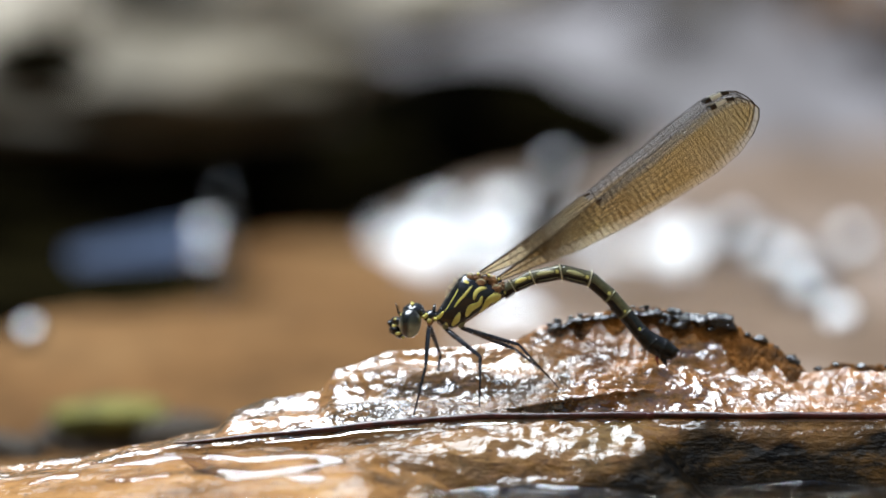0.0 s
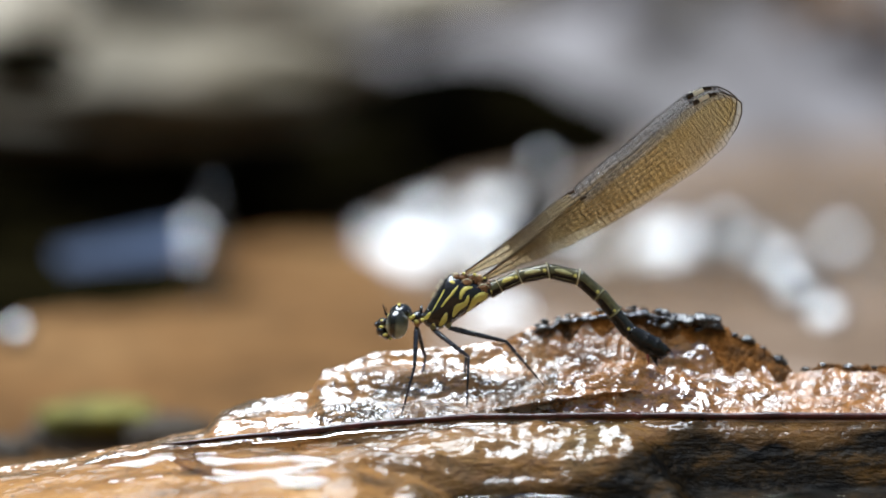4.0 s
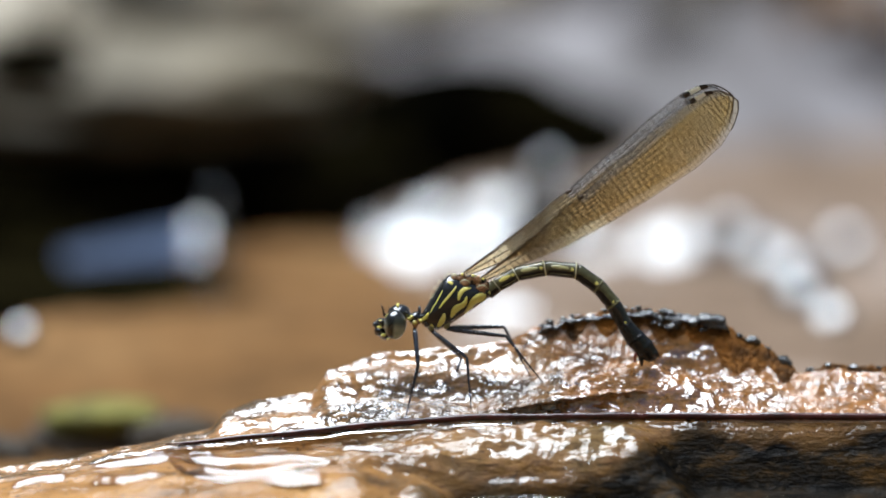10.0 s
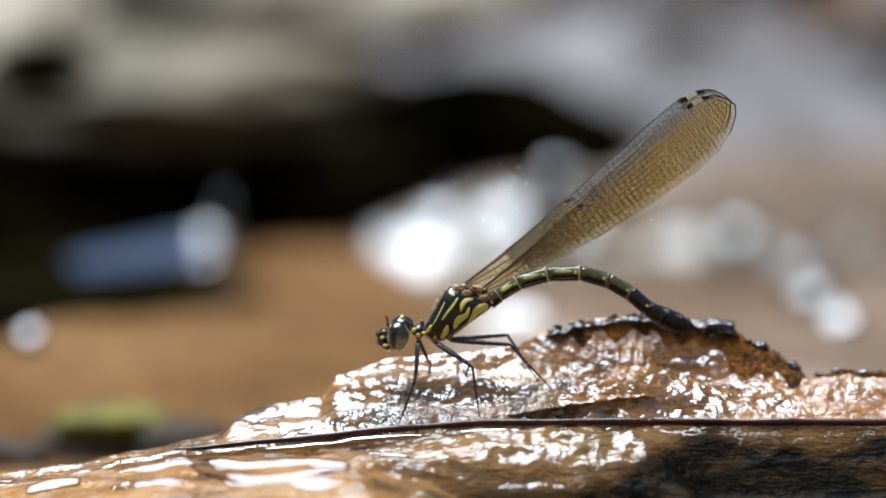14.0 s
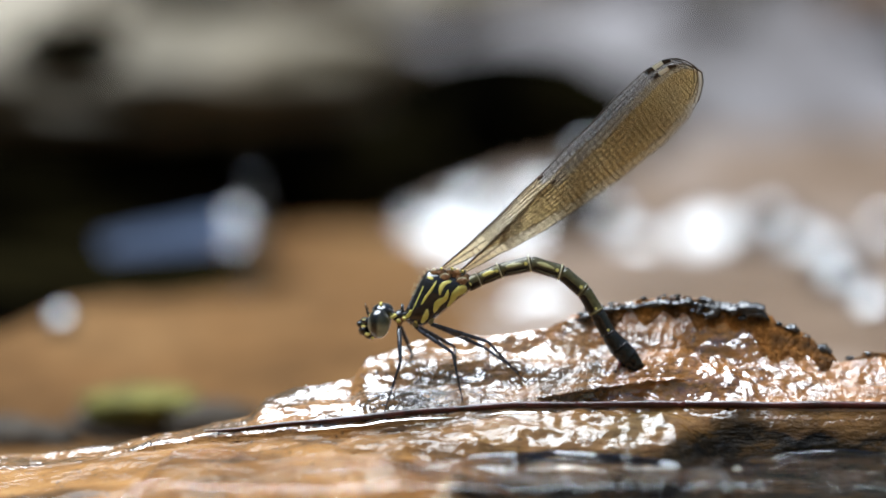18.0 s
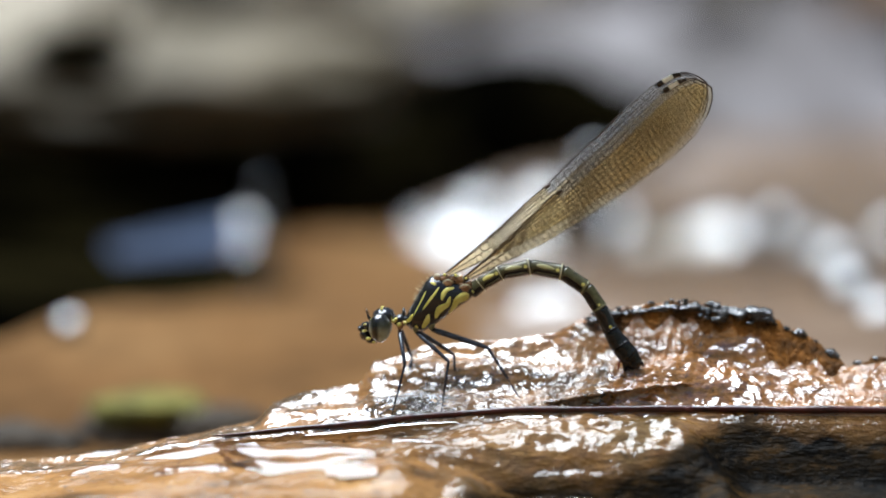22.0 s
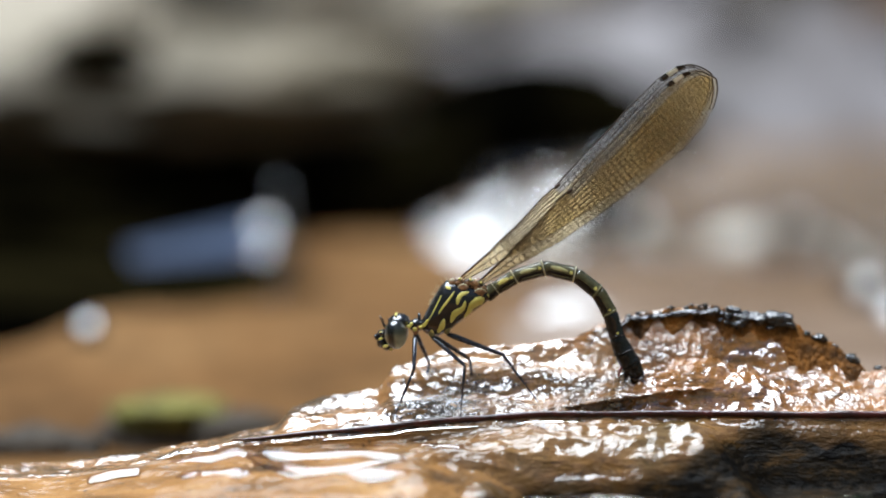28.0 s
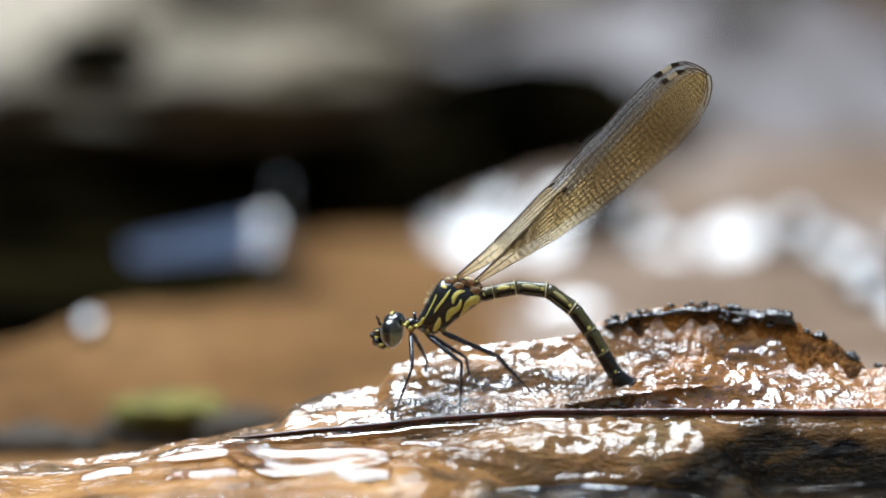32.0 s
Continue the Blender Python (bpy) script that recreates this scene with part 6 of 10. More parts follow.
    walk(wings[0], [
        (0, wing(0.324, -1, 1.713, 33.8, 2.0, 0)), (0.5, wing(0.324, -1, 1.713, 33.7, 2.0, 0)), (1, wing(0.324, -1, 1.713, 33.7, 2.0, 0)),
        (1.5, wing(0.324, -1, 1.713, 33.9, 2.0, 0)), (2, wing(0.324, -1, 1.713, 33.6, 2.0, 0)), (2.5, wing(0.324, -1, 1.713, 33.2, 2.0, 0)),
        (3, wing(0.324, -1, 1.713, 33.5, 2.0, 0)), (3.5, wing(0.324, -1, 1.713, 33.1, 2.0, 0)), (5.5, wing(0.324, -1, 1.713, 33.5, 2.0, 0)),
        (6, wing(0.324, -1, 1.713, 33.9, 2.0, 0)), (6.5, wing(0.324, -1, 1.713, 33.9, 2.0, 0)), (7, wing(0.324, -1, 1.713, 34, 2.0, 0)),
        (7.5, wing(0.324, -1, 1.713, 33.3, 2.0, 0)), (8, wing(0.324, -1, 1.713, 33.2, 2.0, 0)), (8.5, wing(0.324, -1, 1.713, 33.2, 2.0, 0)),
        (9, wing(0.324, -1, 1.713, 32.9, 2.0, 0)), (9.5, wing(0.324, -1, 1.713, 33.5, 2.0, 0)), (10, wing(0.324, -1, 1.713, 33.9, 2.0, 0)),
        (10.5, wing(0.324, -1, 1.713, 33.5, 2.0, 0)), (11, wing(0.324, -1, 1.713, 33.4, 2.0, 0)), (11.5, wing(0.324, -1, 1.713, 32.8, 2.0, 0)),
        (12, wing(0.324, -1, 1.713, 33.2, 2.0, 0)), (12.5, wing(0.324, -1, 1.713, 32.6, 2.0, 0)), (13, wing(0.324, -1, 1.713, 32.7, 2.0, 0)),
        (13.5, wing(0.324, -1, 1.713, 32.6, 2.0, 0)), (14, wing(0.324, -1, 1.713, 33.1, 2.0, 0)), (14.5, wing(0.324, -1, 1.713, 31.7, 2.0, 0)),
        (16.5, wing(0.324, -1, 1.713, 32.3, 2.0, 0)), (17, wing(0.324, -1, 1.713, 33.5, 2.0, 0)), (17.5, wing(0.324, -1, 1.713, 34, 2.0, 0)),
        (18, wing(0.324, -1, 1.713, 33.4, 2.0, 0)), (18.5, wing(0.324, -1, 1.713, 32.9, 2.0, 0)), (19, wing(0.324, -1, 1.713, 33.6, 2.0, 0)),
        (19.5, wing(0.324, -1, 1.713, 33, 2.0, 0)), (20, wing(0.324, -1, 1.713, 34.4, 2.0, 0)), (20.5, wing(0.324, -1, 1.713, 33.5, 2.0, 0)),
        (21, wing(0.324, -1, 1.713, 34, 2.0, 0)), (21.5, wing(0.324, -1, 1.713, 35, 2.0, 0)), (22, wing(0.324, -1, 1.713, 34.3, 2.0, 0)),
        (22.5, wing(0.324, -1, 1.713, 34.4, 2.0, 0)), (23, wing(0.324, -1, 1.713, 34.9, 2.0, 0)), (23.5, wing(0.324, -1, 1.713, 35.4, 2.0, 0)),
        (24, wing(0.324, -1, 1.713, 34.5, 2.0, 0)), (24.5, wing(0.324, -1, 1.713, 35.4, 2.0, 0)), (25, wing(0.324, -1, 1.713, 36.3, 2.0, 0)),
        (25.5, wing(0.324, -1, 1.713, 36.3, 2.0, 0)), (27.5, wing(0.324, -1, 1.713, 37.2, 2.0, 0)), (28, wing(0.324, -1, 1.713, 36.7, 2.0, 0)),
        (28.5, wing(0.324, -1, 1.713, 37.1, 2.0, 0)), (29, wing(0.324, -1, 1.713, 34.6, 2.0, 0)), (29.5, wing(0.324, -1, 1.713, 36.2, 2.0, 0)),
        (30, wing(0.324, -1, 1.713, 36.6, 2.0, 0)), (30.5, wing(0.324, -1, 1.713, 35.8, 2.0, 0)), (31, wing(0.324, -1, 1.713, 30.5, 2.0, 0)),
        (31.2, wing(0.324, -1, 1.713, 30.5, 2, 0)), (31.3, wing(0.324, -1, 1.713, 52.2, 9.2, 12.1)), (31.4, wing(0.324, -1, 1.713, 66, 13.7, 19.8)),
        (31.5, wing(0.324, -1, 1.713, 70, 15, 22)), (31.6, wing(0.324, -1, 1.713, 70, 15, 22)), (31.7, wing(0.324, -1, 1.713, 66.7, 13.7, 19.8)),
        (31.8, wing(0.324, -1, 1.713, 50.3, 7.2, 8.8)), (31.9, wing(0.324, -1, 1.713, 38.8, 2.6, 1.1)), (32, wing(0.324, -1, 1.713, 37.1, 2.0, 0))])
    walk(wings[1], [
        (0, wing(1.754, -1, 1.355, 36.2, 3.2, 0)), (0.5, wing(1.754, -1, 1.355, 36.1, 3.2, 0)), (1, wing(1.754, -1, 1.355, 36.1, 3.2, 0)),
        (1.5, wing(1.754, -1, 1.355, 36.3, 3.2, 0)), (2, wing(1.754, -1, 1.355, 36, 3.2, 0)), (2.5, wing(1.754, -1, 1.355, 35.6, 3.2, 0)),
        (3, wing(1.754, -1, 1.355, 35.9, 3.2, 0)), (3.5, wing(1.754, -1, 1.355, 35.5, 3.2, 0)), (5.5, wing(1.754, -1, 1.355, 35.9, 3.2, 0)),
        (6, wing(1.754, -1, 1.355, 36.3, 3.2, 0)), (6.5, wing(1.754, -1, 1.355, 36.3, 3.2, 0)), (7, wing(1.754, -1, 1.355, 36.4, 3.2, 0)),
        (7.5, wing(1.754, -1, 1.355, 35.7, 3.2, 0)), (8, wing(1.754, -1, 1.355, 35.6, 3.2, 0)), (8.5, wing(1.754, -1, 1.355, 35.6, 3.2, 0)),
        (9, wing(1.754, -1, 1.355, 35.3, 3.2, 0)), (9.5, wing(1.754, -1, 1.355, 35.9, 3.2, 0)), (10, wing(1.754, -1, 1.355, 36.3, 3.2, 0)),
        (10.5, wing(1.754, -1, 1.355, 35.9, 3.2, 0)), (11, wing(1.754, -1, 1.355, 35.8, 3.2, 0)), (11.5, wing(1.754, -1, 1.355, 35.2, 3.2, 0)),
        (12, wing(1.754, -1, 1.355, 35.6, 3.2, 0)), (12.5, wing(1.754, -1, 1.355, 35, 3.2, 0)), (13, wing(1.754, -1, 1.355, 35.1, 3.2, 0)),
        (13.5, wing(1.754, -1, 1.355, 35, 3.2, 0)), (14, wing(1.754, -1, 1.355, 35.5, 3.2, 0)), (14.5, wing(1.754, -1, 1.355, 34.1, 3.2, 0)),
        (16.5, wing(1.754, -1, 1.355, 34.7, 3.2, 0)), (17, wing(1.754, -1, 1.355, 35.9, 3.2, 0)), (17.5, wing(1.754, -1, 1.355, 36.4, 3.2, 0)),
        (18, wing(1.754, -1, 1.355, 35.8, 3.2, 0)), (18.5, wing(1.754, -1, 1.355, 35.3, 3.2, 0)), (19, wing(1.754, -1, 1.355, 36, 3.2, 0)),
        (19.5, wing(1.754, -1, 1.355, 35.4, 3.2, 0)), (20, wing(1.754, -1, 1.355, 36.8, 3.2, 0)), (20.5, wing(1.754, -1, 1.355, 35.9, 3.2, 0)),
        (21, wing(1.754, -1, 1.355, 36.4, 3.2, 0)), (21.5, wing(1.754, -1, 1.355, 37.4, 3.2, 0)), (22, wing(1.754, -1, 1.355, 36.7, 3.2, 0)),
        (22.5, wing(1.754, -1, 1.355, 36.8, 3.2, 0)), (23, wing(1.754, -1, 1.355, 37.3, 3.2, 0)), (23.5, wing(1.754, -1, 1.355, 37.8, 3.2, 0)),
        (24, wing(1.754, -1, 1.355, 36.9, 3.2, 0)), (24.5, wing(1.754, -1, 1.355, 37.8, 3.2, 0)), (25, wing(1.754, -1, 1.355, 38.7, 3.2, 0)),
        (25.5, wing(1.754, -1, 1.355, 38.7, 3.2, 0)), (27.5, wing(1.754, -1, 1.355, 39.6, 3.2, 0)), (28, wing(1.754, -1, 1.355, 39.1, 3.2, 0)),
        (28.5, wing(1.754, -1, 1.355, 39.5, 3.2, 0)), (29, wing(1.754, -1, 1.355, 37, 3.2, 0)), (29.5, wing(1.754, -1, 1.355, 38.6, 3.2, 0)),
        (30, wing(1.754, -1, 1.355, 39, 3.2, 0)), (30.5, wing(1.754, -1, 1.355, 38.2, 3.2, 0)), (31, wing(1.754, -1, 1.355, 32.9, 3.2, 0)),
        (31.2, wing(1.754, -1, 1.355, 32.9, 3.2, 0)), (31.3, wing(1.754, -1, 1.355, 36.8, 9.1, 13.2)), (31.4, wing(1.754, -1, 1.355, 39.3, 12.9, 21.6)),
        (31.5, wing(1.754, -1, 1.355, 40, 14, 24)), (31.6, wing(1.754, -1, 1.355, 40, 14, 24)), (31.7, wing(1.754, -1, 1.355, 40, 12.9, 21.6)),
        (31.8, wing(1.754, -1, 1.355, 39.7, 7.5, 9.6)), (31.9, wing(1.754, -1, 1.355, 39.6, 3.7, 1.2)), (32, wing(1.754, -1, 1.355, 39.5, 3.2, 0))])
    walk(wings[2], [
        (0, wing(0.324, 1, 1.713, 33.8, 2.0, 0)), (0.5, wing(0.324, 1, 1.713, 33.7, 2.0, 0)), (1, wing(0.324, 1, 1.713, 33.7, 2.0, 0)),
        (1.5, wing(0.324, 1, 1.713, 33.9, 2.0, 0)), (2, wing(0.324, 1, 1.713, 33.6, 2.0, 0)), (2.5, wing(0.324, 1, 1.713, 33.2, 2.0, 0)),
        (3, wing(0.324, 1, 1.713, 33.5, 2.0, 0)), (3.5, wing(0.324, 1, 1.713, 33.1, 2.0, 0)), (5.5, wing(0.324, 1, 1.713, 33.5, 2.0, 0)),
        (6, wing(0.324, 1, 1.713, 33.9, 2.0, 0)), (6.5, wing(0.324, 1, 1.713, 33.9, 2.0, 0)), (7, wing(0.324, 1, 1.713, 34, 2.0, 0)),
        (7.5, wing(0.324, 1, 1.713, 33.3, 2.0, 0)), (8, wing(0.324, 1, 1.713, 33.2, 2.0, 0)), (8.5, wing(0.324, 1, 1.713, 33.2, 2.0, 0)),
        (9, wing(0.324, 1, 1.713, 32.9, 2.0, 0)), (9.5, wing(0.324, 1, 1.713, 33.5, 2.0, 0)), (10, wing(0.324, 1, 1.713, 33.9, 2.0, 0)),
        (10.5, wing(0.324, 1, 1.713, 33.5, 2.0, 0)), (11, wing(0.324, 1, 1.713, 33.4, 2.0, 0)), (11.5, wing(0.324, 1, 1.713, 32.8, 2.0, 0)),
        (12, wing(0.324, 1, 1.713, 33.2, 2.0, 0)), (12.5, wing(0.324, 1, 1.713, 32.6, 2.0, 0)), (13, wing(0.324, 1, 1.713, 32.7, 2.0, 0)),
        (13.5, wing(0.324, 1, 1.713, 32.6, 2.0, 0)), (14, wing(0.324, 1, 1.713, 33.1, 2.0, 0)), (14.5, wing(0.324, 1, 1.713, 31.7, 2.0, 0)),
        (16.5, wing(0.324, 1, 1.713, 32.3, 2.0, 0)), (17, wing(0.324, 1, 1.713, 33.5, 2.0, 0)), (17.5, wing(0.324, 1, 1.713, 34, 2.0, 0)),
        (18, wing(0.324, 1, 1.713, 33.4, 2.0, 0)), (18.5, wing(0.324, 1, 1.713, 32.9, 2.0, 0)), (19, wing(0.324, 1, 1.713, 33.6, 2.0, 0)),
        (19.5, wing(0.324, 1, 1.713, 33, 2.0, 0)), (20, wing(0.324, 1, 1.713, 34.4, 2.0, 0)), (20.5, wing(0.324, 1, 1.713, 33.5, 2.0, 0)),
        (21, wing(0.324, 1, 1.713, 34, 2.0, 0)), (21.5, wing(0.324, 1, 1.713, 35, 2.0, 0)), (22, wing(0.324, 1, 1.713, 34.3, 2.0, 0)),
        (22.5, wing(0.324, 1, 1.713, 34.4, 2.0, 0)), (23, wing(0.324, 1, 1.713, 34.9, 2.0, 0)), (23.5, wing(0.324, 1, 1.713, 35.4, 2.0, 0)),
        (24, wing(0.324, 1, 1.713, 34.5, 2.0, 0)), (24.5, wing(0.324, 1, 1.713, 35.4, 2.0, 0)), (25, wing(0.324, 1, 1.713, 36.3, 2.0, 0)),
        (25.5, wing(0.324, 1, 1.713, 36.3, 2.0, 0)), (27.5, wing(0.324, 1, 1.713, 37.2, 2.0, 0)), (28, wing(0.324, 1, 1.713, 36.7, 2.0, 0)),
        (28.5, wing(0.324, 1, 1.713, 37.1, 2.0, 0)), (29, wing(0.324, 1, 1.713, 34.6, 2.0, 0)), (29.5, wing(0.324, 1, 1.713, 36.2, 2.0, 0)),
        (30, wing(0.324, 1, 1.713, 36.6, 2.0, 0)), (30.5, wing(0.324, 1, 1.713, 35.8, 2.0, 0)), (31, wing(0.324, 1, 1.713, 30.5, 2.0, 0)),
        (31.2, wing(0.324, 1, 1.713, 30.5, 2, 0)), (31.3, wing(0.324, 1, 1.713, 59.9, 25.1, 30.3)), (31.4, wing(0.324, 1, 1.713, 78.6, 39.8, 49.5)),
        (31.5, wing(0.324, 1, 1.713, 84, 44, 55)), (31.6, wing(0.324, 1, 1.713, 84, 44, 55)), (31.7, wing(0.324, 1, 1.713, 79.3, 39.8, 49.5)),
        (31.8, wing(0.324, 1, 1.713, 55.9, 18.8, 22)), (31.9, wing(0.324, 1, 1.713, 39.5, 4.1, 2.8)), (32, wing(0.324, 1, 1.713, 37.1, 2.0, 0))])
    walk(wings[3], [
        (0, wing(1.754, 1, 1.355, 36.2, 3.2, 0)), (0.5, wing(1.754, 1, 1.355, 36.1, 3.2, 0)), (1, wing(1.754, 1, 1.355, 36.1, 3.2, 0)),
        (1.5, wing(1.754, 1, 1.355, 36.3, 3.2, 0)), (2, wing(1.754, 1, 1.355, 36, 3.2, 0)), (2.5, wing(1.754, 1, 1.355, 35.6, 3.2, 0)),
        (3, wing(1.754, 1, 1.355, 35.9, 3.2, 0)), (3.5, wing(1.754, 1, 1.355, 35.5, 3.2, 0)), (5.5, wing(1.754, 1, 1.355, 35.9, 3.2, 0)),
        (6, wing(1.754, 1, 1.355, 36.3, 3.2, 0)), (6.5, wing(1.754, 1, 1.355, 36.3, 3.2, 0)), (7, wing(1.754, 1, 1.355, 36.4, 3.2, 0)),
        (7.5, wing(1.754, 1, 1.355, 35.7, 3.2, 0)), (8, wing(1.754, 1, 1.355, 35.6, 3.2, 0)), (8.5, wing(1.754, 1, 1.355, 35.6, 3.2, 0)),
        (9, wing(1.754, 1, 1.355, 35.3, 3.2, 0)), (9.5, wing(1.754, 1, 1.355, 35.9, 3.2, 0)), (10, wing(1.754, 1, 1.355, 36.3, 3.2, 0)),
        (10.5, wing(1.754, 1, 1.355, 35.9, 3.2, 0)), (11, wing(1.754, 1, 1.355, 35.8, 3.2, 0)), (11.5, wing(1.754, 1, 1.355, 35.2, 3.2, 0)),
        (12, wing(1.754, 1, 1.355, 35.6, 3.2, 0)), (12.5, wing(1.754, 1, 1.355, 35, 3.2, 0)), (13, wing(1.754, 1, 1.355, 35.1, 3.2, 0)),
        (13.5, wing(1.754, 1, 1.355, 35, 3.2, 0)), (14, wing(1.754, 1, 1.355, 35.5, 3.2, 0)), (14.5, wing(1.754, 1, 1.355, 34.1, 3.2, 0)),
        (16.5, wing(1.754, 1, 1.355, 34.7, 3.2, 0)), (17, wing(1.754, 1, 1.355, 35.9, 3.2, 0)), (17.5, wing(1.754, 1, 1.355, 36.4, 3.2, 0)),
        (18, wing(1.754, 1, 1.355, 35.8, 3.2, 0)), (18.5, wing(1.754, 1, 1.355, 35.3, 3.2, 0)), (19, wing(1.754, 1, 1.355, 36, 3.2, 0)),
        (19.5, wing(1.754, 1, 1.355, 35.4, 3.2, 0)), (20, wing(1.754, 1, 1.355, 36.8, 3.2, 0)), (20.5, wing(1.754, 1, 1.355, 35.9, 3.2, 0)),
        (21, wing(1.754, 1, 1.355, 36.4, 3.2, 0)), (21.5, wing(1.754, 1, 1.355, 37.4, 3.2, 0)), (22, wing(1.754, 1, 1.355, 36.7, 3.2, 0)),
        (22.5, wing(1.754, 1, 1.355, 36.8, 3.2, 0)), (23, wing(1.754, 1, 1.355, 37.3, 3.2, 0)), (23.5, wing(1.754, 1, 1.355, 37.8, 3.2, 0)),
        (24, wing(1.754, 1, 1.355, 36.9, 3.2, 0)), (24.5, wing(1.754, 1, 1.355, 37.8, 3.2, 0)), (25, wing(1.754, 1, 1.355, 38.7, 3.2, 0)),
        (25.5, wing(1.754, 1, 1.355, 38.7, 3.2, 0)), (27.5, wing(1.754, 1, 1.355, 39.6, 3.2, 0)), (28, wing(1.754, 1, 1.355, 39.1, 3.2, 0)),
        (28.5, wing(1.754, 1, 1.355, 39.5, 3.2, 0)), (29, wing(1.754, 1, 1.355, 37, 3.2, 0)), (29.5, wing(1.754, 1, 1.355, 38.6, 3.2, 0)),
        (30, wing(1.754, 1, 1.355, 39, 3.2, 0)), (30.5, wing(1.754, 1, 1.355, 38.2, 3.2, 0)), (31, wing(1.754, 1, 1.355, 32.9, 3.2, 0)),
        (31.2, wing(1.754, 1, 1.355, 32.9, 3.2, 0)), (31.3, wing(1.754, 1, 1.355, 25.8, 31.7, 33)), (31.4, wing(1.754, 1, 1.355, 21.3, 49.8, 54)),
        (31.5, wing(1.754, 1, 1.355, 20, 55, 60)), (31.6, wing(1.754, 1, 1.355, 20, 55, 60)), (31.7, wing(1.754, 1, 1.355, 22, 49.8, 54)),
        (31.8, wing(1.754, 1, 1.355, 31.7, 23.9, 24)), (31.9, wing(1.754, 1, 1.355, 38.6, 5.8, 3)), (32, wing(1.754, 1, 1.355, 39.5, 3.2, 0))])
